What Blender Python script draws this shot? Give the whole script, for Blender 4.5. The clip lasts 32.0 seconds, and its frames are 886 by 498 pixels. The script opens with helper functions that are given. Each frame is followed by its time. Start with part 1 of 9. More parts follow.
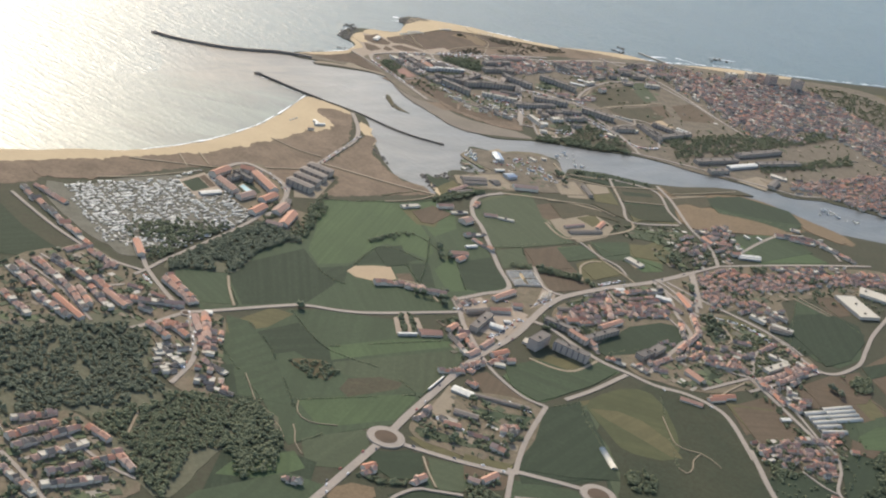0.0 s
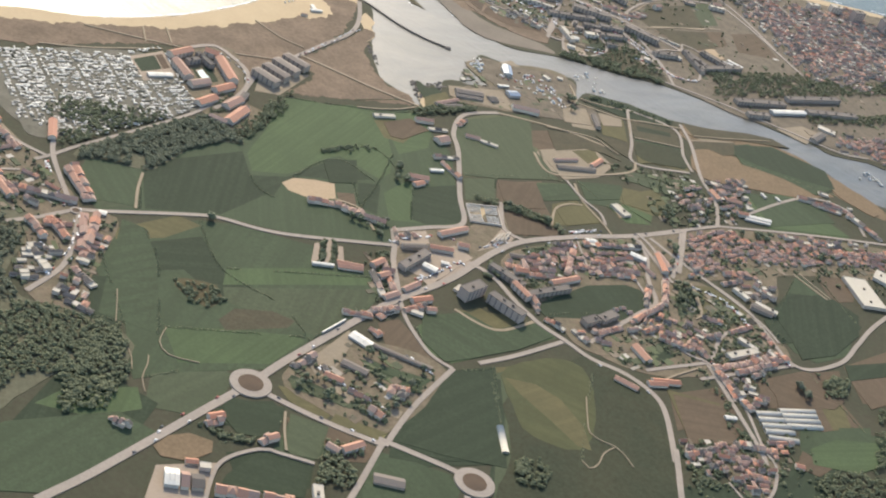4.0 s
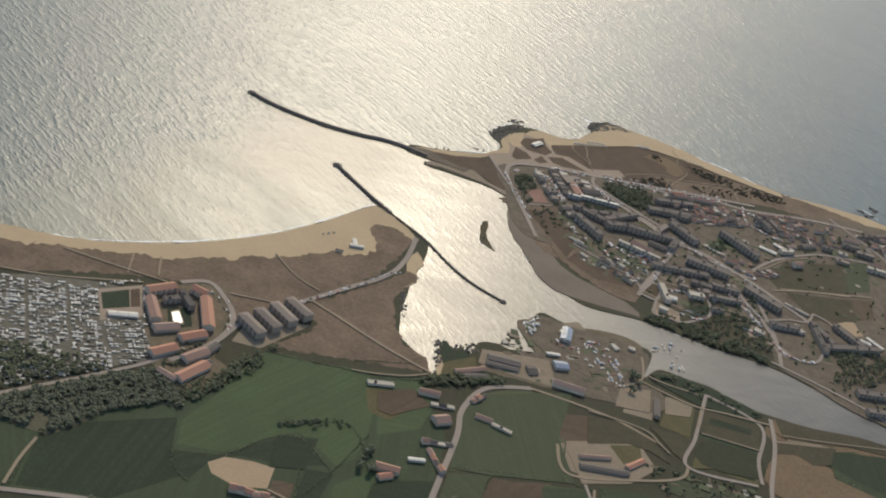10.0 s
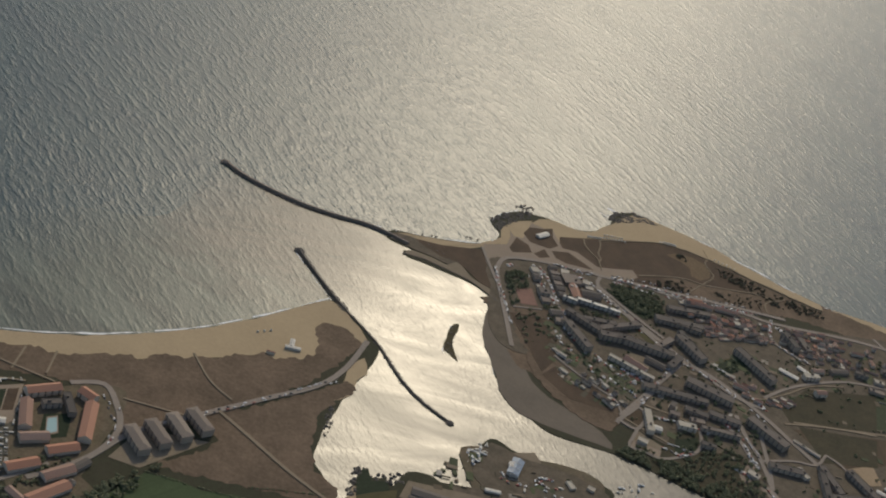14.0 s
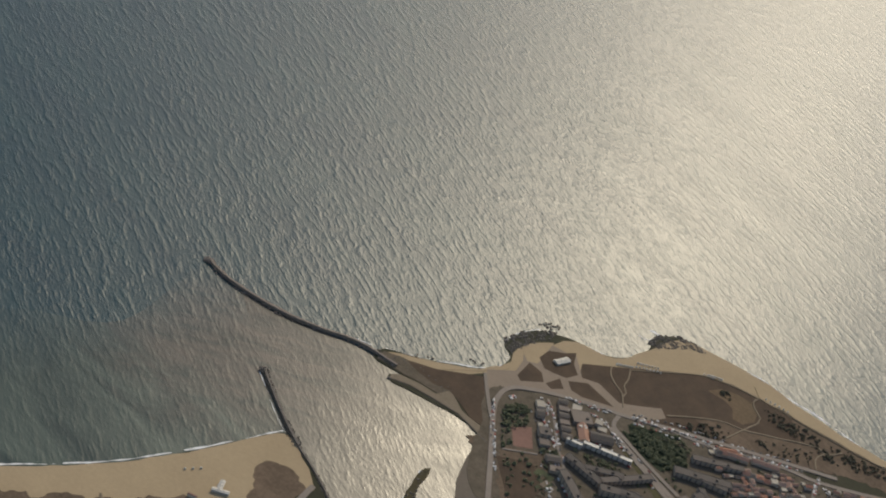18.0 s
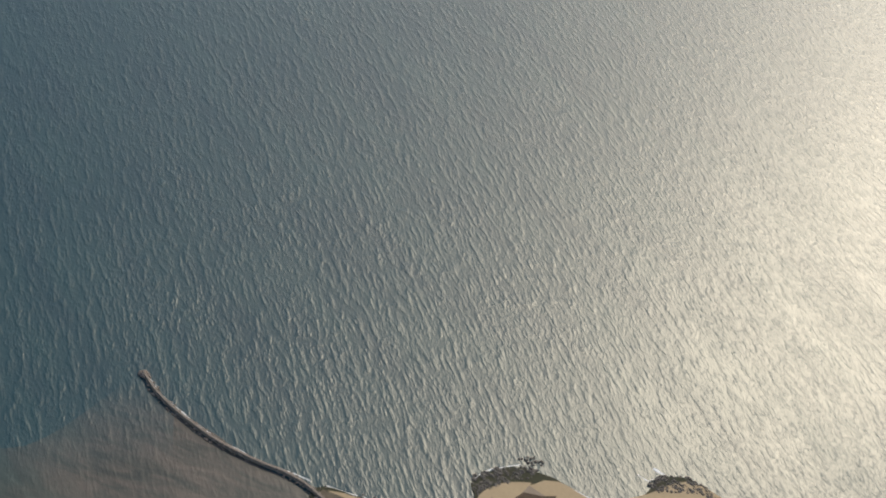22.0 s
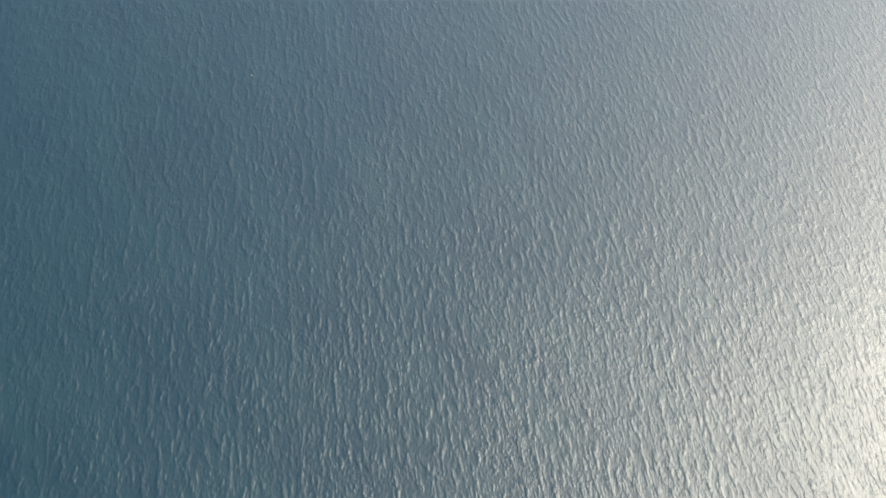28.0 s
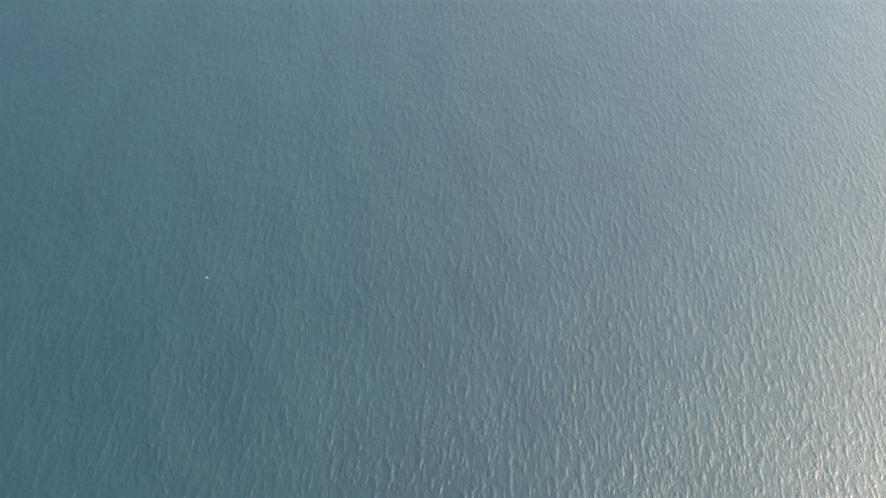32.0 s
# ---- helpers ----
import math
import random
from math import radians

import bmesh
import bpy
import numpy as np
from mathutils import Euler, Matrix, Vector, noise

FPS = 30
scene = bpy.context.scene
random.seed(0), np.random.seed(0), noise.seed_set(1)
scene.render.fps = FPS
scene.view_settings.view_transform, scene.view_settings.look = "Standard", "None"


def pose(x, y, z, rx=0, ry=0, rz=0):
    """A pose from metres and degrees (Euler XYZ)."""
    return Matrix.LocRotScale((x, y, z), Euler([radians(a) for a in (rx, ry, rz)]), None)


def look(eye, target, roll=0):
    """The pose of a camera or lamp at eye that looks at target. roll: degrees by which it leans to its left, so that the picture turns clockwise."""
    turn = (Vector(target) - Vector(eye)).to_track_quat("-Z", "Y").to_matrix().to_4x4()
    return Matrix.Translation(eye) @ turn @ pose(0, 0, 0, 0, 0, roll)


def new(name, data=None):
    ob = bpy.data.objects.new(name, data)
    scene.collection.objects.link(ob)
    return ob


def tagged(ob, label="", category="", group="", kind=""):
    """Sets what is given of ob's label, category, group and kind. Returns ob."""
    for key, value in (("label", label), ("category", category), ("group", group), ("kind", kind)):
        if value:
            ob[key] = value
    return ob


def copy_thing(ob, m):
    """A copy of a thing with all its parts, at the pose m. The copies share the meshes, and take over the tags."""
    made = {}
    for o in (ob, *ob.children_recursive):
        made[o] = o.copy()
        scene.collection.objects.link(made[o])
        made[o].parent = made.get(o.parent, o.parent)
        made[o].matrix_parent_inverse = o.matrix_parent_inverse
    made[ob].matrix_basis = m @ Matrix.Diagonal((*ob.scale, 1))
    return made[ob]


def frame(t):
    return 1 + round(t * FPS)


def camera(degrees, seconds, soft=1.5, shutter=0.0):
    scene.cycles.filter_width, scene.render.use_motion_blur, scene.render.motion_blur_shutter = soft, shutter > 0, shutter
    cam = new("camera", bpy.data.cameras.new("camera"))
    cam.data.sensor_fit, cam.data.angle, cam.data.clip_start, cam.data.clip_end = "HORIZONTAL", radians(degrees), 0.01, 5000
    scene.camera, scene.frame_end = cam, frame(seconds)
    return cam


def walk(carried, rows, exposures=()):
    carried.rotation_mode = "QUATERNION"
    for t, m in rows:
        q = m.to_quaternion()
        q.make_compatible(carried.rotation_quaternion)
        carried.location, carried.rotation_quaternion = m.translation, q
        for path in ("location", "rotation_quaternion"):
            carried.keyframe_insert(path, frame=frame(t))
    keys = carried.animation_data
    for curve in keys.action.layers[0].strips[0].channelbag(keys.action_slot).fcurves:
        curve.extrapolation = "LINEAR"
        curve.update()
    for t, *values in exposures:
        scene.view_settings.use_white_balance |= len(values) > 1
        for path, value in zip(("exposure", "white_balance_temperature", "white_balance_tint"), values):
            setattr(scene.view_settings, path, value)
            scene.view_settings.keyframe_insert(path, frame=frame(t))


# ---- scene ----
import itertools
from mathutils.geometry import tessellate_polygon

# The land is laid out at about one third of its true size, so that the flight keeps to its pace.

# ---- camera ----
cam = camera(33.56, 32.0, soft=2.1)
PATH = [
    (0, (-183.97, -162.15, 283.76), (-159.281, -73.509, 244.596), 14.95),
    (0.5, (-172.99, -155.05, 285.86), (-148.967, -66.683, 245.671), 15.69),
    (1, (-162.04, -147.85, 287.98), (-138.227, -60.262, 246.011), 16.98),
    (1.5, (-151.12, -140.50, 290.16), (-127.709, -53.598, 246.577), 17.88),
    (2, (-140.27, -132.95, 292.42), (-117.340, -46.702, 247.302), 18.81),
    (2.5, (-129.49, -125.16, 294.78), (-107.361, -39.400, 248.349), 19.40),
    (4.5, (-86.60, -92.68, 304.65), (-69.942, -7.557, 254.886), 21.93),
    (5, (-76.08, -83.98, 307.24), (-60.233, 1.247, 257.387), 22.79),
    (5.5, (-65.79, -74.76, 309.93), (-51.739, 10.912, 260.298), 22.93),
    (6, (-55.71, -65.05, 312.72), (-42.913, 20.955, 263.341), 23.28),
    (6.5, (-45.86, -55.03, 315.59), (-35.069, 31.331, 266.347), 22.96),
    (7, (-36.19, -44.64, 318.52), (-27.063, 42.002, 269.425), 23.03),
    (7.5, (-26.80, -33.89, 321.47), (-19.485, 52.833, 272.223), 22.81),
    (8, (-17.66, -22.82, 324.40), (-12.201, 63.956, 275.007), 22.57),
    (8.5, (-8.76, -11.51, 327.25), (-5.600, 75.419, 277.917), 21.99),
    (9, (0.00, 0.00, 330.00), (0.000, 87.381, 281.373), 21.05),
    (9.5, (8.65, 11.62, 332.62), (5.608, 99.510, 285.016), 20.23),
    (10, (17.18, 23.37, 335.13), (12.349, 111.676, 288.464), 20.28),
    (10.5, (25.53, 35.29, 337.57), (19.030, 123.582, 291.069), 20.42),
    (11, (33.66, 47.44, 339.97), (25.744, 135.679, 293.585), 20.77),
    (11.5, (41.58, 59.86, 342.35), (32.421, 147.893, 295.796), 20.97),
    (12, (49.26, 72.60, 344.77), (39.222, 160.372, 297.903), 21.14),
    (12.5, (56.68, 85.60, 347.25), (45.790, 173.188, 300.243), 21.31),
    (13, (63.80, 98.85, 349.85), (52.111, 186.067, 302.347), 21.40),
    (13.5, (70.59, 112.33, 352.58), (57.490, 198.987, 304.426), 21.35),
    (14, (77.05, 126.12, 355.50), (62.074, 212.429, 307.266), 21.19),
    (14.5, (83.21, 140.25, 358.59), (66.441, 226.196, 310.296), 21.11),
    (15, (89.10, 154.78, 361.86), (70.665, 240.382, 313.561), 21.14),
    (15.5, (94.72, 169.71, 365.26), (74.887, 254.913, 316.812), 20.92),
    (17.5, (116.15, 230.76, 379.12), (90.128, 313.033, 328.581), 20.76),
    (18, (121.15, 246.19, 382.49), (93.868, 327.667, 331.337), 20.81),
    (18.5, (125.77, 261.69, 385.74), (97.394, 342.434, 334.017), 20.67),
    (19, (130.02, 277.28, 388.86), (100.310, 357.276, 336.720), 20.34),
    (19.5, (133.89, 292.96, 391.85), (102.774, 372.080, 339.204), 19.74),
    (20, (137.40, 308.72, 394.75), (104.906, 387.064, 341.774), 19.15),
    (20.5, (140.58, 324.51, 397.57), (106.698, 401.983, 344.192), 18.99),
    (21, (143.48, 340.36, 400.33), (108.341, 416.882, 346.398), 19.10),
    (21.5, (146.14, 356.28, 403.05), (109.764, 432.076, 348.908), 19.10),
    (22, (148.63, 372.30, 405.76), (110.996, 447.572, 351.740), 19.01),
    (22.5, (151.00, 388.42, 408.48), (111.984, 462.862, 354.297), 18.87),
    (23, (153.28, 404.68, 411.21), (112.878, 478.451, 357.112), 19.00),
    (23.5, (155.45, 421.16, 413.92), (113.961, 494.394, 359.929), 19.34),
    (24, (157.51, 437.89, 416.62), (115.114, 510.464, 362.432), 19.80),
    (24.5, (159.46, 454.91, 419.28), (116.566, 526.522, 364.219), 20.15),
    (25, (161.30, 472.20, 421.91), (117.826, 542.948, 366.181), 20.52),
    (25.5, (163.03, 489.73, 424.51), (118.629, 559.498, 368.279), 20.81),
    (27.5, (169.57, 560.59, 434.85), (123.729, 627.484, 376.335), 21.40),
    (28, (171.11, 578.48, 437.43), (123.977, 644.184, 378.590), 21.48),
    (28.5, (172.57, 596.56, 440.02), (124.305, 661.348, 381.088), 21.66),
    (29, (173.97, 614.78, 442.60), (124.616, 678.837, 383.764), 21.75),
    (29.5, (175.30, 633.14, 445.18), (124.031, 696.496, 387.242), 21.45),
    (30, (176.60, 651.60, 447.76), (123.652, 713.992, 390.285), 20.99),
    (30.5, (177.87, 670.12, 450.33), (123.693, 731.453, 392.856), 20.40),
    (31, (179.12, 688.70, 452.91), (122.757, 748.796, 396.236), 19.66),
    (31.5, (180.36, 707.30, 455.48), (121.754, 766.113, 399.745), 18.82),
    (32, (181.60, 725.90, 458.05), (120.460, 783.081, 403.338), 17.90),
]
walk(cam, [(t, look(eye, target, roll)) for t, eye, target, roll in PATH],
     exposures=[(0.0, 1.12, 7100, 10), (2.5, 1.22, 7100, 10), (5.0, 1.35, 7200, 10), (7.0, 1.12, 7200, 10), (9.0, 0.68, 7150, 10),
                (11.0, 0.05, 7150, 10), (13.0, -0.23, 7250, 10), (15.0, -0.30, 7350, 10), (19.0, 0.05, 7350, 10), (23.0, 0.48, 7150, 10),
                (25.0, 0.65, 7000, 10), (28.0, 0.92, 6550, 10), (30.0, 1.12, 6550, 10), (32.0, 1.42, 7100, 10)])

# ---- light ----
SUN_UP, SUN_LEFT = 35.0, 9.0
world = bpy.data.worlds.new("sky")
scene.world = world
world.use_nodes = True
sky = world.node_tree.nodes.new("ShaderNodeTexSky")
sky.sky_type = "NISHITA"
sky.sun_disc = False
sky.sun_elevation, sky.sun_rotation = radians(SUN_UP), radians(-SUN_LEFT)
sky.dust_density, sky.air_density = 1.0, 0.9
world.node_tree.links.new(sky.outputs[0], world.node_tree.nodes["Background"].inputs[0])
world.node_tree.nodes["Background"].inputs[1].default_value = 0.15
sun = new("sun", bpy.data.lights.new("sun", "SUN"))
sun.data.energy, sun.data.angle, sun.data.color = 2.25, radians(0.53), (1.0, 0.92, 0.76)
sun.matrix_world = look(Vector((-math.sin(radians(SUN_LEFT)) * math.cos(radians(SUN_UP)),
                                math.cos(radians(SUN_LEFT)) * math.cos(radians(SUN_UP)),
                                math.sin(radians(SUN_UP)))) * 900, (0, 0, 0))


# ---- materials ----
def nodes(name):
    m = bpy.data.materials.new(name)
    m.use_nodes = True
    t = m.node_tree
    return m, t, t.nodes["Principled BSDF"]


def node(t, kind, **values):
    n = t.nodes.new(kind)
    for k, v in values.items():
        n.inputs[k.replace("_", " ")].default_value = v
    return n


def blend(t, fac, a, b):
    """Mix of two colours (or sockets) by a factor socket."""
    m = t.nodes.new("ShaderNodeMix")
    m.data_type = "RGBA"
    t.links.new(fac, m.inputs[0])
    for i, c in ((6, a), (7, b)):
        if isinstance(c, tuple):
            m.inputs[i].default_value = (*c, 1)
        else:
            t.links.new(c, m.inputs[i])
    return m.outputs[2]


def span(t, value, lo, hi, a=0.0, b=1.0):
    r = t.nodes.new("ShaderNodeMapRange")
    t.links.new(value, r.inputs[0])
    for i, v in enumerate((lo, hi, a, b)):
        r.inputs[i + 1].default_value = v
    return r.outputs[0]


def where(t, turn=None, stretch=(1, 1, 1)):
    """Object coordinates, turned about z by a socket in radians or by degrees, then stretched."""
    src = t.nodes.new("ShaderNodeTexCoord").outputs["Object"]
    if turn is not None:
        r = t.nodes.new("ShaderNodeVectorRotate")
        r.rotation_type = "Z_AXIS"
        t.links.new(src, r.inputs["Vector"])
        if isinstance(turn, (int, float)):
            r.inputs["Angle"].default_value = radians(turn)
        else:
            t.links.new(turn, r.inputs["Angle"])
        src = r.outputs[0]
    m = t.nodes.new("ShaderNodeMapping")
    m.inputs["Scale"].default_value = stretch
    t.links.new(src, m.inputs["Vector"])
    return m.outputs[0]


def noise_of(t, at, scale, detail=4.0, rough=0.6):
    n = node(t, "ShaderNodeTexNoise", Scale=scale, Detail=detail, Roughness=rough)
    t.links.new(at, n.inputs["Vector"])
    return n.outputs[0]


def bumped(t, shader, height, strength, distance):
    b = node(t, "ShaderNodeBump", Strength=strength, Distance=distance)
    t.links.new(height, b.inputs["Height"])
    t.links.new(b.outputs[0], shader.inputs["Normal"])


def surface(name, a, b, coarse=0.05, fine=0.9, rough=0.9, bump=0.3, vary=0.25, rows=0.0):
    """A matt surface between two colours at two scales; rows: spacing of plough or mowing lines."""
    m, t, s = nodes(name)
    at = where(t)
    big, small = noise_of(t, at, coarse, 4, 0.65), noise_of(t, at, fine, 5)
    lean = 0.16 if rows else 0.0
    tone = blend(t, span(t, big, 0.36, 0.64), tuple(c * (1 + lean) for c in a), tuple(c * (1 - lean) for c in b))
    dark = tuple(c * (1 - 1.6 * vary) for c in a)
    pale = tuple(min(1, c * (1 + 1.4 * vary)) for c in b)
    grit = noise_of(t, where(t, 33, (1.0, 0.55, 1)), 2.4, 3, 0.7)
    both = t.nodes.new("ShaderNodeMath")
    both.operation = "MULTIPLY_ADD"
    both.inputs[1].default_value = 0.45
    t.links.new(grit, both.inputs[0])
    half = t.nodes.new("ShaderNodeMath")
    half.operation = "MULTIPLY"
    half.inputs[1].default_value = 0.55
    t.links.new(small, half.inputs[0])
    t.links.new(half.outputs[0], both.inputs[2])
    tone2 = blend(t, span(t, both.outputs[0], 0.36, 0.64), dark, pale)
    mix = t.nodes.new("ShaderNodeMix")
    mix.data_type = "RGBA"
    mix.inputs[0].default_value = 0.55
    t.links.new(tone, mix.inputs[6])
    t.links.new(tone2, mix.inputs[7])
    out = mix.outputs[2]
    if rows:
        info = t.nodes.new("ShaderNodeObjectInfo")
        turn = t.nodes.new("ShaderNodeMath")
        turn.operation = "MULTIPLY"
        turn.inputs[1].default_value = 6.28
        t.links.new(info.outputs["Random"], turn.inputs[0])
        lines = noise_of(t, where(t, turn.outputs[0], (1 / rows, 0.012, 1)), 1.0, 2, 0.5)
        out = blend(t, span(t, lines, 0.36, 0.64, 0.0, 0.6), out, tuple(0.5 * (x + y) * 0.72 for x, y in zip(a, b)))
        tint = blend(t, span(t, info.outputs["Random"], 0, 1, 0, 0.3), out, tuple(1.2 * c for c in b))
        out = tint
    t.links.new(out, s.inputs["Base Color"])
    s.inputs["Roughness"].default_value = rough
    s.inputs["Specular IOR Level"].default_value = 0.15
    bumped(t, s, small, bump, 0.25)
    return m


def painted(name, a, b, rough=0.7, metal=0.0, grain=1.5, spread=0.8):
    """Colour that differs from piece to piece between a and b, with some weathering."""
    m, t, s = nodes(name)
    info = t.nodes.new("ShaderNodeNewGeometry")
    wear = noise_of(t, where(t), grain, 5)
    each = t.nodes.new("ShaderNodeObjectInfo").outputs["Random"]
    both = t.nodes.new("ShaderNodeMath")
    both.operation = "ADD"
    t.links.new(info.outputs["Random Per Island"], both.inputs[0])
    t.links.new(each, both.inputs[1])
    wrap = t.nodes.new("ShaderNodeMath")
    wrap.operation = "FRACT"
    t.links.new(both.outputs[0], wrap.inputs[0])
    tone = blend(t, span(t, wrap.outputs[0], 0, 1, 0, spread), a, b)
    worn = blend(t, span(t, wear, 0.35, 0.75, 0, 0.45), tone, tuple(0.55 * x + 0.05 for x in a))
    t.links.new(worn, s.inputs["Base Color"])
    s.inputs["Roughness"].default_value, s.inputs["Metallic"].default_value = rough, metal
    bumped(t, s, wear, 0.25, 0.03)
    return m


def crest(t, value, lo, hi):
    """Smooth step: flat troughs, with slopes at the crests alone."""
    r = t.nodes.new("ShaderNodeMapRange")
    r.interpolation_type = "SMOOTHSTEP"
    t.links.new(value, r.inputs[0])
    r.inputs[1].default_value, r.inputs[2].default_value = lo, hi
    return r.outputs[0]


def swirl_of(t, turn, stretch, twist):
    n = node(t, "ShaderNodeTexNoise", Scale=1.0, Detail=5.0, Roughness=0.6, Distortion=twist)
    t.links.new(where(t, turn, stretch), n.inputs["Vector"])
    return n.outputs[0]


def water(name, deep, pale, rough, chop, swell, small, slick, open_sea=None, flow=20, twist=0.0, plume=None, ior=1.33):
    """Water with waves at three lengths; open_sea: a point, a direction, or None for all round, a distance over which it turns into the water there, and that water's look; flow: degrees along which its silt drifts; plume: middle, two distances and two colours of silty water round a point."""
    m, t, s = nodes(name)
    patches = swirl_of(t, flow, (0.014, 0.045, 1), twist)
    tone = blend(t, span(t, patches, 0.36, 0.66), deep, pale)
    s.inputs["IOR"].default_value = ior
    slicks = swirl_of(t, flow + 8, (0.011, 0.036, 1), twist)
    polish = span(t, slicks, 0.36, 0.64, rough - 0.07 * slick, rough + 0.05 * slick)
    long = crest(t, noise_of(t, where(t, 36, (0.088, 0.30, 1)), 1.0, 2.5, 0.55), 0.42, 0.76)
    short = crest(t, noise_of(t, where(t, 44, (0.38, 0.80, 1)), 1.0, 2.2, 0.5), 0.40, 0.80)
    ripple = crest(t, noise_of(t, where(t, 12, (1.15, 1.6, 1)), 1.0, 1.5, 0.5), 0.5, 0.85)
    b1 = node(t, "ShaderNodeBump", Strength=swell, Distance=0.75)
    b2 = node(t, "ShaderNodeBump", Strength=chop, Distance=small)
    b3 = node(t, "ShaderNodeBump", Strength=chop, Distance=0.2 * small)
    if plume:
        (px, py), r0, r1, dim, silt, plume_rough = plume
        off = t.nodes.new("ShaderNodeVectorMath")
        off.inputs[1].default_value = (-px, -py, 0)
        t.links.new(t.nodes.new("ShaderNodeTexCoord").outputs["Object"], off.inputs[0])
        away = t.nodes.new("ShaderNodeVectorMath")
        away.operation = "LENGTH"
        t.links.new(off.outputs[0], away.inputs[0])
        ragged = t.nodes.new("ShaderNodeMath")
        ragged.operation = "MULTIPLY_ADD"
        ragged.inputs[1].default_value = 50.0
        t.links.new(patches, ragged.inputs[0])
        t.links.new(away.outputs["Value"], ragged.inputs[2])
        cloud = span(t, ragged.outputs[0], r0 + 25, r1 + 25, 1.0, 0.0)
        veils = swirl_of(t, -24, (0.03, 0.085, 1), 1.4)
        tone = blend(t, cloud, tone, blend(t, span(t, veils, 0.36, 0.64), dim, silt))
        t.links.new(span(t, cloud, 0.0, 1.0, ior, 1.33), s.inputs["IOR"])
        level = t.nodes.new("ShaderNodeMix")
        t.links.new(cloud, level.inputs[0])
        t.links.new(polish, level.inputs[2])
        level.inputs[3].default_value = plume_rough
        polish = level.outputs[0]
    if open_sea:
        (px, py), turn, reach, (sea_tone, sea_rough, sea_chop, sea_swell) = open_sea
        shift = t.nodes.new("ShaderNodeVectorMath")
        shift.inputs[1].default_value = (-px, -py, 0)
        t.links.new(t.nodes.new("ShaderNodeTexCoord").outputs["Object"], shift.inputs[0])
        if turn is None:
            away = t.nodes.new("ShaderNodeVectorMath")
            away.operation = "LENGTH"
            t.links.new(shift.outputs[0], away.inputs[0])
            far = span(t, away.outputs["Value"], 0.4 * reach, reach, 1.0, 0.0)
        else:
            split = t.nodes.new("ShaderNodeSeparateXYZ")
            spin = t.nodes.new("ShaderNodeVectorRotate")
            spin.rotation_type = "Z_AXIS"
            spin.inputs["Angle"].default_value = -turn
            t.links.new(shift.outputs[0], spin.inputs["Vector"])
            t.links.new(spin.outputs[0], split.inputs[0])
            far = span(t, split.outputs[0], -reach, 0.0)
        tone = blend(t, far, tone, sea_tone)
        even = t.nodes.new("ShaderNodeMix")
        t.links.new(far, even.inputs[0])
        t.links.new(polish, even.inputs[2])
        even.inputs[3].default_value = sea_rough
        polish = even.outputs[0]
        t.links.new(span(t, far, 0, 1, swell, sea_swell), b1.inputs["Strength"])
        for b in (b2, b3):
            t.links.new(span(t, far, 0, 1, chop, sea_chop), b.inputs["Strength"])
    else:
        gusts = noise_of(t, where(t, 30, (0.012, 0.03, 1)), 1.0, 3, 0.55)
        for b in (b2, b3):
            t.links.new(span(t, gusts, 0.35, 0.65, 0.6 * chop, 1.25 * chop), b.inputs["Strength"])
    t.links.new(tone, s.inputs["Base Color"])
    t.links.new(polish, s.inputs["Roughness"])
    for b, height in ((b1, long), (b2, short), (b3, ripple)):
        t.links.new(height, b.inputs["Height"])
    t.links.new(b1.outputs[0], b2.inputs["Normal"])
    t.links.new(b2.outputs[0], b3.inputs["Normal"])
    t.links.new(b3.outputs[0], s.inputs["Normal"])
    return m


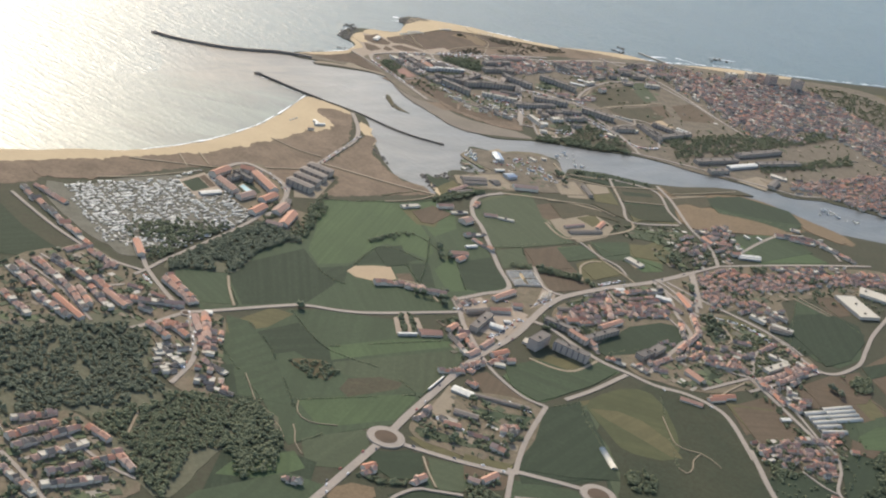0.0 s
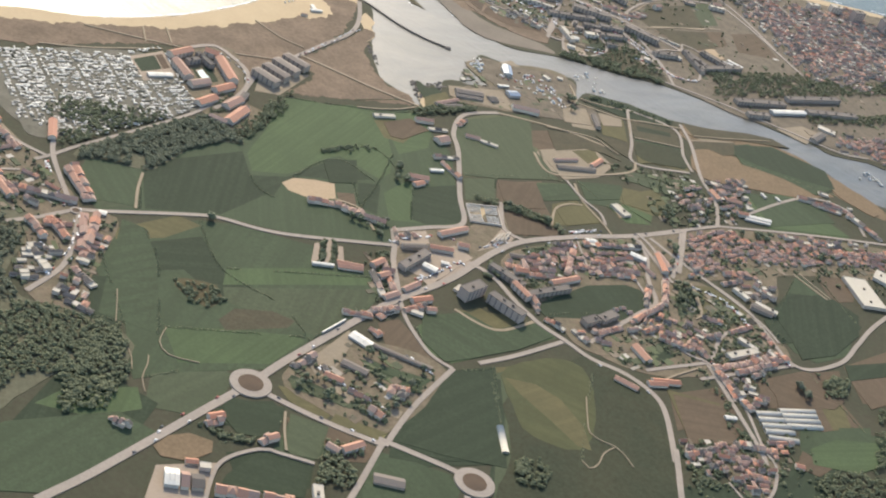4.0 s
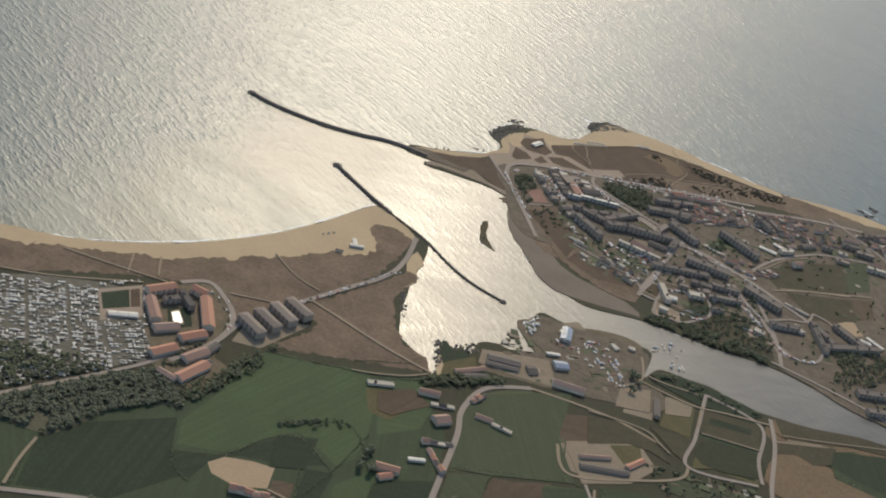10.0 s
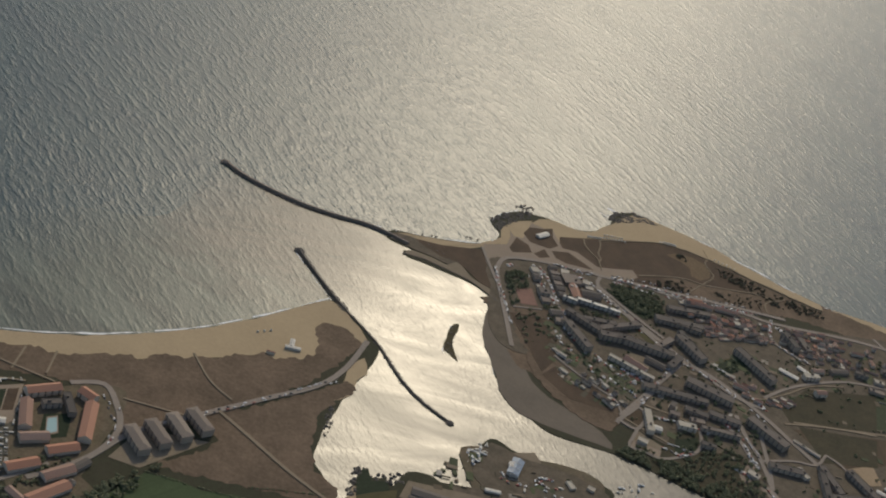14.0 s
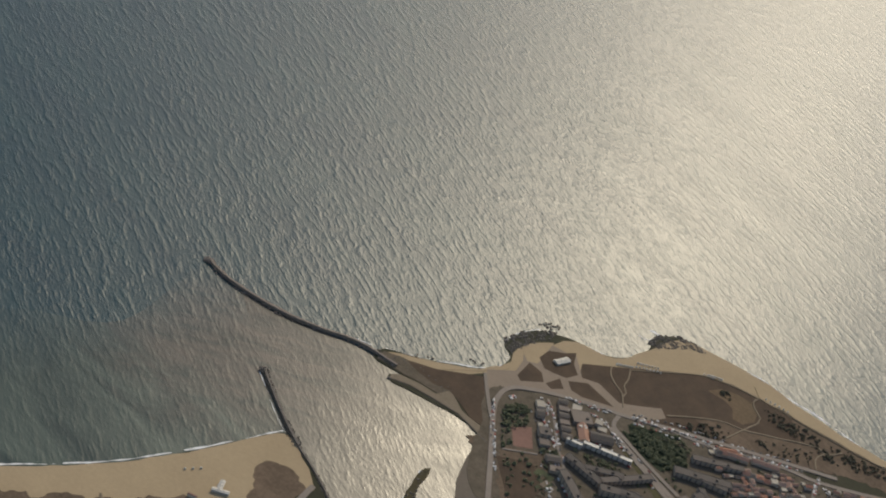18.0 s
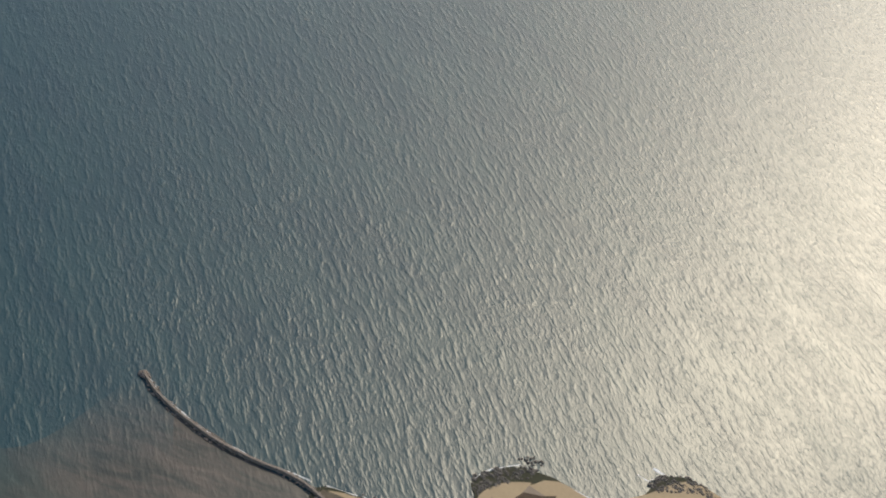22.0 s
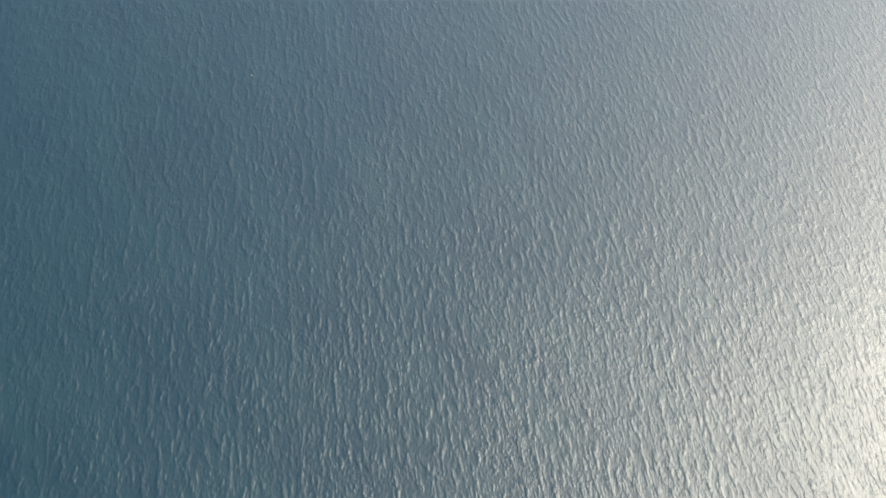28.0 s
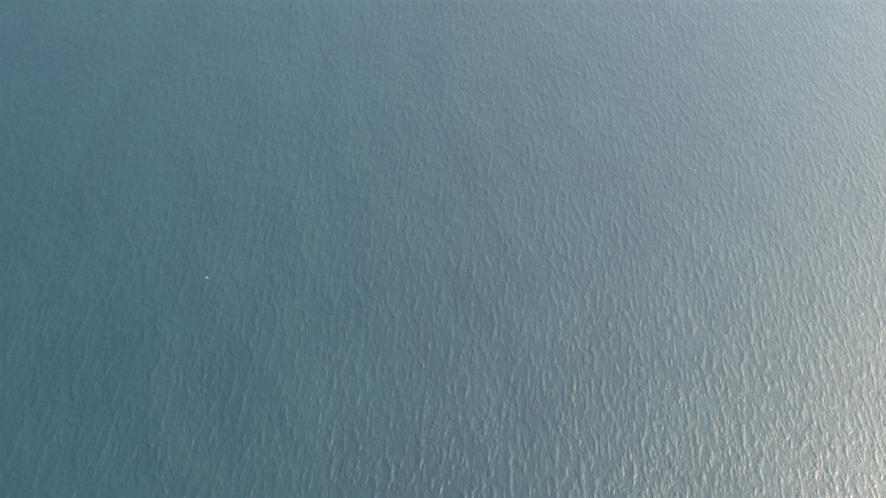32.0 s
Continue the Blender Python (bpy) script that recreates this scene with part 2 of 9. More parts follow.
GROUND = {
    "townn": surface("far_town_ground", (0.18, 0.142, 0.105), (0.09, 0.077, 0.056), 0.16, 0.7, vary=0.4),
    "lawn": surface("brown_lawn", (0.118, 0.08, 0.054), (0.064, 0.047, 0.034), 0.09, 0.7, vary=0.3),
    "heath": surface("dark_heath", (0.08, 0.066, 0.041), (0.048, 0.045, 0.028), 0.09, 0.7, vary=0.35),
    "reed": surface("reed_bank", (0.17, 0.118, 0.072), (0.13, 0.094, 0.058), 0.06, 0.7, vary=0.3),
    "mud": surface("river_mud", (0.18, 0.15, 0.118), (0.13, 0.11, 0.088), 0.05, 0.6, vary=0.2),
    "earth": surface("earth", (0.060, 0.052, 0.034), (0.040, 0.044, 0.026), 0.05, 0.5),
    "sand": surface("sand", (0.42, 0.325, 0.205), (0.35, 0.268, 0.168), 0.04, 0.6, vary=0.14),
    "scrub": surface("dune_scrub", (0.215, 0.153, 0.107), (0.103, 0.076, 0.053), 0.06, 0.55, vary=0.45),
    "greena": surface("bright_crop", (0.064, 0.092, 0.041), (0.054, 0.076, 0.038), 0.03, 0.7, rows=1.6),
    "greenb": surface("crop", (0.041, 0.058, 0.032), (0.046, 0.061, 0.034), 0.03, 0.7, rows=2.2),
    "greenc": surface("dark_crop", (0.025, 0.037, 0.021), (0.030, 0.041, 0.024), 0.03, 0.7, rows=1.8),
    "greend": surface("pasture", (0.052, 0.064, 0.037), (0.058, 0.070, 0.040), 0.04, 0.7, rows=2.5),
    "greye": surface("stubble", (0.085, 0.095, 0.05), (0.075, 0.08, 0.045), 0.04, 0.7, rows=2.0),
    "olive": surface("dry_grass", (0.105, 0.09, 0.044), (0.082, 0.076, 0.038), 0.05, 0.6, rows=2.4),
    "meadow": surface("rough_meadow", (0.047, 0.046, 0.026), (0.029, 0.036, 0.021), 0.05, 0.6, vary=0.35),
    "hay": surface("yellow_meadow", (0.08, 0.077, 0.035), (0.052, 0.058, 0.028), 0.06, 0.6, rows=2.2, vary=0.25),
    "olivey": surface("hay", (0.24, 0.21, 0.09), (0.18, 0.17, 0.07), 0.05, 0.6, rows=1.4),
    "brown": surface("ploughed_earth", (0.105, 0.076, 0.051), (0.085, 0.063, 0.042), 0.04, 0.7, rows=1.5),
    "brownwood": surface("bracken", (0.085, 0.065, 0.035), (0.06, 0.055, 0.03), 0.06, 0.6),
    "tan": surface("bare_soil", (0.34, 0.255, 0.165), (0.29, 0.215, 0.14), 0.05, 0.6, vary=0.15),
    "sandlot": surface("gravel_yard", (0.235, 0.19, 0.135), (0.19, 0.155, 0.112), 0.06, 0.8, vary=0.2),
    "plaza": surface("paving", (0.30, 0.236, 0.178), (0.232, 0.187, 0.143), 0.07, 0.8, vary=0.15),
    "court": surface("terracotta_paving", (0.27, 0.155, 0.12), (0.21, 0.125, 0.1), 0.08, 0.8, vary=0.2),
    "town": surface("town_ground", (0.185, 0.136, 0.098), (0.1, 0.088, 0.056), 0.16, 0.7, vary=0.4),
    "camp": surface("camp_ground", (0.155, 0.14, 0.112), (0.095, 0.09, 0.068), 0.1, 0.7, vary=0.35),
    "woodfloor": surface("wood_floor", (0.105, 0.098, 0.064), (0.085, 0.085, 0.055), 0.06, 0.6, vary=0.3),
    "road": surface("worn_asphalt", (0.285, 0.24, 0.20), (0.225, 0.195, 0.165), 0.05, 0.9, vary=0.2),
    "track": surface("dirt_track", (0.27, 0.215, 0.15), (0.21, 0.17, 0.12), 0.06, 0.8, vary=0.2),
}
OPEN = ((0.0125, 0.047, 0.059), 0.395, 0.34, 0.26)
SEA = water("sea_water", (0.010, 0.042, 0.055), (0.015, 0.053, 0.062), *OPEN[1:], 0.24, 0.15)
SILT = ((-106, 720), 34.0, 80.0, (0.028, 0.036, 0.034), (0.09, 0.076, 0.064), 0.42)
BAY = water("bay_water", (0.012, 0.034, 0.034), (0.07, 0.10, 0.084), 0.42, 0.15, 0.11, 0.24, 0.45, ((-150, 742), radians(158), 50.0, OPEN), 14, 1.2, SILT)
CALM = water("river_water", (0.046, 0.05, 0.043), (0.086, 0.081, 0.067), 0.385, 0.16, 0.07, 0.24, 0.6, None, -28, 1.6, SILT, 1.40)
STONE = painted("breakwater_stone", (0.16, 0.128, 0.105), (0.27, 0.22, 0.175), 0.9, grain=0.8)
ROCK = painted("dark_rock", (0.09, 0.077, 0.065), (0.13, 0.11, 0.092), 0.85, grain=0.7)
FOAM = surface("foam", (0.8, 0.8, 0.78), (0.7, 0.72, 0.72), 0.1, 0.8, vary=0.1)
TILE = painted("clay_tile", (0.40, 0.175, 0.105), (0.36, 0.215, 0.152), 0.9)
DULL = painted("weathered_tile", (0.29, 0.165, 0.12), (0.33, 0.235, 0.185), 0.9)
SLATE = painted("grey_roof", (0.084, 0.072, 0.062), (0.178, 0.147, 0.122), 0.95)
WHITE = painted("white_sheet", (0.52, 0.49, 0.43), (0.62, 0.59, 0.52), 0.6)
# Darker WALL for grey-roofed and stone blocks, with their walls' shade in the colour.
SHADEWALL = painted("shaded_render_wall", (0.33, 0.275, 0.225), (0.22, 0.185, 0.15), 0.85)
WALL = painted("render_wall", (0.54, 0.47, 0.39), (0.36, 0.30, 0.25), 0.85)
GREY = painted("concrete", (0.32, 0.31, 0.29), (0.42, 0.39, 0.35), 0.85)
BARK = painted("bark", (0.09, 0.065, 0.045), (0.12, 0.09, 0.06), 0.95)
LEAF = painted("foliage", (0.07, 0.085, 0.042), (0.10, 0.115, 0.055), 0.8, grain=2.5)
PINE = painted("pine_foliage", (0.055, 0.065, 0.037), (0.085, 0.092, 0.05), 0.85, grain=2.5)


# ---- building blocks ----
def mesh_of(name, verts, faces, material, smooth=False):
    me = bpy.data.meshes.new(name)
    me.from_pydata(verts, [], faces)
    me.materials.append(material)
    me.update()
    if smooth:
        me.polygons.foreach_set("use_smooth", [True] * len(me.polygons))
    return me


def hung(name, me, parent, label=""):
    ob = new(name, me)
    ob.parent = parent
    return tagged(ob, label)


def smooth_line(pts, step=4.0, closed=False):
    """Points along a Catmull-Rom curve through pts."""
    out, n = [], len(pts)
    for i in range(n if closed else n - 1):
        p = [Vector(pts[j % n] if closed else pts[min(max(j, 0), n - 1)]) for j in (i - 1, i, i + 1, i + 2)]
        k = max(1, int((p[2] - p[1]).length / step))
        for j in range(k):
            u = j / k
            out.append(0.5 * (2 * p[1] + (p[2] - p[0]) * u + (2 * p[0] - 5 * p[1] + 4 * p[2] - p[3]) * u * u
                              + (3 * p[1] - p[0] - 3 * p[2] + p[3]) * u ** 3))
    if not closed:
        out.append(Vector(pts[-1]))
    return out


def slab(name, outline, low, top, material):
    """A flat sheet with the given outline and a bank all round it."""
    n = len(outline)
    verts = [(p[0], p[1], top) for p in outline] + [(p[0], p[1], low) for p in outline]
    tris = tessellate_polygon([[Vector((p[0], p[1], 0)) for p in outline]])
    area = sum(a[0] * b[1] - b[0] * a[1] for a, b in zip(outline, outline[1:] + outline[:1]))
    def up(f):
        a, b, c = (outline[i] for i in f)
        return f if (b[0] - a[0]) * (c[1] - a[1]) - (b[1] - a[1]) * (c[0] - a[0]) > 0 else f[::-1]
    faces = [tuple(up(f)) for f in tris]
    for i in range(n):
        j = (i + 1) % n
        faces.append((i, i + n, j + n, j) if area > 0 else (i, j, j + n, i + n))
    return new(name, mesh_of(name, verts, faces, material))


def inside(p, poly):
    x, y, hit = p[0], p[1], False
    for a, b in zip(poly, poly[1:] + poly[:1]):
        if (a[1] > y) != (b[1] > y) and x < (b[0] - a[0]) * (y - a[1]) / (b[1] - a[1]) + a[0]:
            hit = not hit
    return hit


def off_line(p, a, b):
    ax, ay, bx, by = a[0], a[1], b[0], b[1]
    d = (bx - ax) ** 2 + (by - ay) ** 2 or 1e-9
    u = min(1, max(0, ((p[0] - ax) * (bx - ax) + (p[1] - ay) * (by - ay)) / d))
    return math.hypot(p[0] - ax - u * (bx - ax), p[1] - ay - u * (by - ay))


# ---- water and land ----
SOUTH = [(-257.2, 503), (-235.5, 511.1), (-220.5, 517), (-183.3, 530.3), (-151, 547.3), (-119.6, 573.6), (-92.6, 606.6), (-74.3, 639), (-57.3, 673.5), (-43.6, 667.4), (-25, 655.5), (-23.6, 614.1), (-22.5, 603), (-22.3, 590.8), (-19.9, 578.9), (-17.1, 567.3), (-9.9, 561.3), (-2.4, 552.1), (2.3, 547.8), (3.3, 553.2), (1.8, 564.9), (0.2, 574.2), (1.9, 578.1), (5.3, 573.6), (10.3, 577.8), (14, 574.2), (16, 587.5), (24.7, 592.4), (29.2, 591.3), (37.2, 595.5), (46.6, 598.4), (47.8, 602.3), (45.1, 607.1), (35.6, 608.7), (36.9, 633.2), (50.3, 632.9), (69.2, 635.7), (81.2, 638.5), (93.3, 637.2), (91.7, 612.9), (98.4, 625.2), (111.7, 626.7), (125.1, 627.7), (136.5, 621.9), (150, 618.6), (136.9, 620.5), (152.6, 623.5), (181.2, 627.4), (198.1, 629.1), (214.6, 627.2), (227.3, 622.9), (242, 612.7), (247.1, 605.1), (263.1, 591)]
NORTH = [(276.3, 645.8), (251.6, 641.6), (242.5, 647.9), (229.1, 650.2), (209.3, 655.5), (196.4, 661.5), (176.1, 665.4), (152.4, 669.5), (122.8, 666.1), (88.6, 665.3), (56.5, 657.4), (36.6, 668.7), (24.2, 678.4), (19.4, 689.5), (9.9, 719.5), (4.7, 734.9), (-1, 740.6), (-3.3, 742.2), (-14.2, 743.4), (-21.2, 742.6), (-29.6, 741.7), (-38, 740.8), (-44.4, 739.5), (-47.6, 741.4), (-48.2, 743.6), (-40.9, 746.3), (-36.6, 748.6), (-48.2, 747.6), (-59.5, 748), (-59.3, 757.2), (-45.8, 764.6), (-32.4, 773.8), (-21.6, 782.5), (-15.5, 792.5), (-15.6, 803.8), (-22.6, 810.7), (-21.2, 822.3), (-16.4, 833.9), (-7.1, 840.6), (0.6, 844), (10, 844.2), (21.5, 849.7), (30, 861.8), (31.1, 873.3), (30.3, 885.9), (38.6, 896.6), (49.1, 898.4), (67.7, 899.8), (89.3, 900.7), (116.3, 893.3), (152.4, 889.5), (112.3, 896.4), (153.2, 890.4), (189.8, 898.7), (214, 907.5), (246.5, 903.4), (308.2, 924.7), (375.1, 938), (477.5, 964.3)]
JETTY1 = [(-149.3, 743.8), (-140.1, 740.6), (-129.2, 739), (-115.3, 738.9), (-101.7, 740.2), (-85.5, 744.6), (-75.5, 748.8), (-66, 751), (-57, 750.9), (-48.5, 750.6)]
JETTY2 = [(-86, 699.6), (-76.4, 691.8), (-66.4, 683.9), (-57.3, 677.2), (-48.9, 671.6), (-37.5, 665.2), (-25, 656.9), (-10.2, 643.4), (1.9, 635.7), (11.3, 632.2), (19.1, 630.2)]
ISLET = [(-5.4, 702.5), (-3.6, 704.4), (-2, 699.1), (-1.8, 693.6), (-1, 688.2), (1.3, 683.4), (3.8, 679.4), (6.3, 675.5), (3.6, 676.5), (0.8, 677.9), (-1.9, 679), (-3.8, 684.2), (-4.4, 689.7), (-5.6, 695.3)]
me = mesh_of("sea", [(-4800, -900, 0), (4800, -900, 0), (4800, 4800, 0), (-4800, 4800, 0)], [(0, 1, 2, 3)], SEA)
tagged(new("water", me), "grey-blue sea with wind waves and sun glitter", "sea", kind="structure")
CALMEDGE = [(-150.3, 741.7), (-137.2, 740.5), (-126.6, 739.5), (-115.9, 741.4), (-105, 743), (-92.1, 743.6), (-80.6, 744.9), (-70.7, 748.5), (-53.6, 748.2), (-44.9, 751), (-17.2, 754.6), (25.2, 714.8), (70.4, 703.2), (115.7, 705.5), (162.4, 706.4), (235.8, 705.3), (327.2, 707.4), (283.4, 557.2), (208.9, 570.5), (148.2, 592.6), (84.9, 594.8), (38.3, 581.8), (2, 520.8), (-35.6, 573.6), (-74.7, 616), (-113.9, 555.3), (-174.3, 508.5), (-242, 483.4), (-278.3, 554.9), (-240.5, 594.1), (-199.6, 618), (-175.3, 650.2), (-145.4, 677.8)]
tagged(slab("water", [tuple(p) for p in smooth_line(CALMEDGE, 6.0, True)], -0.3, 0.012, BAY), "calm greenish water of the sheltered bay", "water", kind="structure")
RIVEREDGE = [(-126.6, 739.5), (-115.9, 741.4), (-105, 743), (-92.1, 743.6), (-80.6, 744.9), (-70.7, 748.5), (-53.6, 748.2), (-44.9, 751), (-17.2, 754.6), (25.2, 714.8), (70.4, 703.2), (115.7, 705.5), (162.4, 706.4), (235.8, 705.3), (327.2, 707.4), (283.4, 557.2), (208.9, 570.5), (148.2, 592.6), (84.9, 594.8), (38.3, 581.8), (2, 520.8), (-35.6, 573.6), (-27.3, 651.9), (-44.5, 665), (-64.9, 681.8), (-85.5, 699.3)]
tagged(slab("water", [tuple(p) for p in smooth_line(RIVEREDGE, 6.0, True)], -0.3, 0.022, CALM), "pale smooth water of the river mouth", "water", kind="structure")
LAND = 0.30
south = [tuple(p) for p in smooth_line(SOUTH, 3.0)]
south += [(900, south[-1][1] - 60), (900, -800), (-900, -800), (-900, south[0][1] + 160), (-400, south[0][1] + 55)]
north = [tuple(p) for p in smooth_line(NORTH, 3.0)]
north += [(1500, north[-1][1] + 420), (1500, north[0][1] - 330)]
tagged(slab("ground", south, -1.5, LAND, GROUND["earth"]), "farmland soil and rough grass beside the estuary", "ground", kind="structure")
tagged(slab("ground_north", north, -1.5, LAND, GROUND["earth"]), "rough grassy ground of the far bank", "ground", kind="structure")

FIELD_NAMES = {"townn": ("yard", "brown yards and streets between blocks"), "mud": ("mudflat", "grey-tan sandy river shore"), "reed": ("reed_bed", "yellow-brown reeds on the river bank"),
               "lawn": ("lawn", "dry brown lawn"), "heath": ("rough_grass", "dark brown-green rough grass"), "sand": ("beach", "pale sand beach"), "scrub": ("dune", "brown dune scrub on sand"),
               "town": ("yard", "bare yards and gardens between houses"), "plaza": ("paving", "pale paved forecourt"), "court": ("paving", "terracotta paved court beside trees"),
               "sandlot": ("yard", "sandy gravel yard"), "camp": ("camp_ground", "trodden camping ground"),
               "woodfloor": ("wood_floor", "dark soil under trees"), "tan": ("field", "bare pale sandy field"),
               "brown": ("field", "ploughed brown field"), "olive": ("field", "dry olive-coloured grass field"),
               "olivey": ("field", "yellowed hay field"), "brownwood": ("field", "brown bracken patch"), "meadow": ("meadow", "rough dark grass meadow"), "hay": ("meadow", "yellowed mown grass meadow"),
               "greye": ("field", "grey-green stubble field")}
count = itertools.count()
TOPS = []


def field(kind, outline):
    name, label = FIELD_NAMES.get(kind, ("field", "green crop field with faint rows"))
    z = LAND + 0.02 + 0.0009 * next(count)
    soft = kind in ("sand", "scrub", "woodfloor", "brownwood", "camp", "town", "townn", "mud", "reed", "meadow", "hay")
    rag = 2.2 if kind == "scrub" else 0.9 if soft else 0.3
    pts = smooth_line(outline, 5.0, True) if soft else smooth_line(outline, 9.0, True) if len(outline) > 9 else [Vector(p) for p in outline]
    if kind == "scrub":
        pts = [q for a, c in zip(pts, pts[1:] + pts[:1]) for q in (a, a + (c - a) * 0.25, a + (c - a) * 0.5, a + (c - a) * 0.75)]
    f = 0.32 if kind == "scrub" else 0.15
    pts = [(p[0] + rag * noise.noise((p[0] * f, p[1] * f, 1)), p[1] + rag * noise.noise((p[0] * f, p[1] * f, 7))) for p in pts]
    TOPS.append((pts, z))
    tagged(slab(name, pts, LAND - 0.1, z, GROUND[kind]), label, name.replace("_", " "), kind="structure")


field("sand", [(-183.3, 530.3), (-151, 547.3), (-119.6, 573.6), (-92.6, 606.6), (-74.3, 639), (-57.3, 673.5), (-44, 667.5), (-30, 655.5), (-33, 651), (-44, 628), (-58, 612), (-72.7, 600), (-93.9, 577), (-116.6, 557), (-135, 545), (-148.8, 538), (-179.1, 518)])
field("sand", [(-45.7, 757), (-27.4, 776.6), (-18.1, 786.6), (-13.5, 800.2), (-15.5, 806.4), (-15.1, 817.1), (-6.8, 827.8), (1.1, 843.2), (21.9, 848.9), (31.7, 872), (39.5, 894.4), (55.1, 899.3), (89.3, 900.7), (116.3, 893.3), (152.7, 888.6), (147.5, 878.3), (121.2, 878.4), (99.9, 879.5), (76.1, 878), (59.8, 872.3), (39.9, 853.8), (11.7, 822.2), (6.7, 825.9), (-2.5, 808), (-7.7, 795.3), (-16.3, 783.4), (-31.9, 763.9)])
field("sand", [(78.8, 895.9), (112.3, 896.4), (153.2, 890.4), (189.8, 898.7), (211.8, 900.5), (189.8, 886.1), (153.8, 876.3), (113.6, 879.6)])
field("mud", [(8.5, 705.8), (21, 684), (35.8, 662.9), (53.7, 660.8), (76.1, 665.6), (84.6, 667), (77.6, 675.6), (56, 680.9), (43.3, 685.1), (27.6, 703.3), (13.7, 732.3), (4.4, 745.5), (2.5, 732.3)])
field("sand", [(-28.1, 644.8), (-22.3, 634.8), (-23.9, 627.4), (-22, 617.3), (-26.4, 606), (-26.7, 616), (-29.8, 631)])
field("sand", [(2, 563.8), (10.5, 570.8), (11.6, 562), (6.6, 551.9), (4.2, 549)])
field("reed", [(163.5, 610), (186, 626.5), (220.1, 627), (243.9, 610.3), (267.7, 586.2), (264.5, 574.2), (238.8, 588), (240, 600.6), (217.7, 614.7), (180.5, 613.3), (154.3, 602.8), (153, 617.9)])
field("sand", [(163, 893.7), (214, 907.5), (246.5, 903.4), (308.2, 924.7), (375.1, 938), (372.1, 930.7), (298.2, 910.8), (237, 888.5), (199.3, 889.5), (160.6, 884)])
field("sand", [(-257.2, 503), (-220.5, 517), (-201.3, 524.6), (-189.5, 529.8), (-188.7, 517), (-200.2, 510.7), (-219, 502), (-254.9, 487.4)])
field("scrub", [(-255, 488.1), (-219.1, 502.7), (-199, 511.9), (-197.7, 495), (-209.2, 480.3), (-251.8, 466.4)])
field("scrub", [(-179.1, 520.1), (-148.8, 540), (-135.2, 548), (-132.7, 551), (-126.3, 551.1), (-116, 560.2), (-103.7, 572.5), (-99.2, 573.7), (-94.1, 582), (-84.7, 587.8), (-80.6, 594), (-76.2, 595.5), (-72.5, 602.8), (-62.8, 613.8), (-57.4, 614.8), (-50.4, 620.6), (-46, 630.2), (-47, 638), (-54.1, 648.4), (-49.2, 657.5), (-41, 658), (-32.4, 652.9), (-33.6, 638.8), (-35.6, 626.5), (-42.5, 601.2), (-61.4, 560.7), (-79.7, 528.7), (-96.9, 543), (-121.3, 537), (-152.3, 516.1), (-171.7, 502.2)])
field("scrub", [(-61.4, 560.7), (-49.3, 579.8), (-32.9, 611.3), (-26.6, 624.6), (-21.5, 621), (-26.2, 599), (-22.3, 577.8), (-13.8, 561.5), (-6.7, 560.3), (0.1, 549), (-29.1, 535.9), (-53, 525.5), (-62.7, 523.2), (-51.8, 542.8), (-51.2, 551.7)])
field("scrub", [(-2.9, 736), (16.2, 745.9), (24.9, 729.3), (40.9, 720.1), (38.2, 695.1), (24.9, 698.2), (13.8, 723.1)])
field("scrub", [(91.1, 885.3), (160.5, 893.3), (214.6, 894.8), (214.3, 878.2), (161.3, 868.5), (94.8, 849)])
field("olive", [(166.1, 798.3), (224.2, 836.1), (235.8, 808.1), (178.5, 772.2), (160, 779.7)])
field("scrub", [(181.1, 763), (239.6, 806.6), (248.7, 769.9), (191.3, 753.9)])
field("olive", [(412.2, 926.4), (463.6, 935.9), (411.8, 829.2), (387.1, 848.2), (377.7, 895.2)])
field("greenb", [(-136.6, 414.6), (-97.9, 448.5), (-79, 466), (-69.1, 484.2), (-63, 516.5), (-42.1, 522.4), (1, 542.3), (7.4, 524.4), (17.6, 508.9), (19.9, 469), (23, 446.2), (-8.4, 425.6), (-9.8, 411.8), (-52.9, 400.3), (-79.8, 399.1), (-98.6, 392.7), (-125.7, 380.8)])
field("greena", [(-63, 516.5), (-42.1, 522.4), (-20.7, 529.6), (-10.4, 488.3), (-16, 464.4), (-34.8, 475.3), (-56.6, 446.6), (-71.5, 441.1), (-74.8, 454.6), (-68.8, 481.8)])
field("greenc", [(-71.7, 437.2), (-56.3, 444.4), (-37, 471.3), (-18.5, 462.9), (-35.1, 452.7), (-49.5, 448.6), (-58, 438.6), (-60.9, 425.2), (-68.6, 429.7)])
field("greenc", [(-115.1, 423.8), (-76.9, 455.7), (-71.7, 437.2), (-63.4, 426), (-80.1, 400.6), (-108.9, 389.9)])
field("greend", [(-133.1, 410.9), (-116.3, 424), (-111.4, 389.3), (-124.8, 382.5)])
field("tan", [(-58.4, 438.3), (-53.9, 444.9), (-44.6, 448.3), (-36.1, 449.7), (-34.8, 437.2), (-45.1, 431.6), (-54.9, 433.5)])
field("brown", [(-34.7, 442.9), (-27.1, 445.7), (-25.7, 436.2), (-33.3, 434.4)])
field("greenc", [(-25.5, 456.2), (-15.7, 459.7), (-16.7, 433.3), (-24.7, 435.5)])
field("greena", [(-14, 453.5), (-3.5, 469.6), (4.4, 467), (10.1, 453.6), (5.7, 437.2), (-11.2, 432)])
field("greenc", [(-0.7, 465.4), (19.7, 478.8), (22, 446.5), (5.7, 436.3), (-1.7, 437.4)])
field("greena", [(-15.2, 529.4), (1.1, 540.5), (8.7, 525.3), (6.7, 507.3), (-7.5, 492.8), (-12.6, 511.2)])
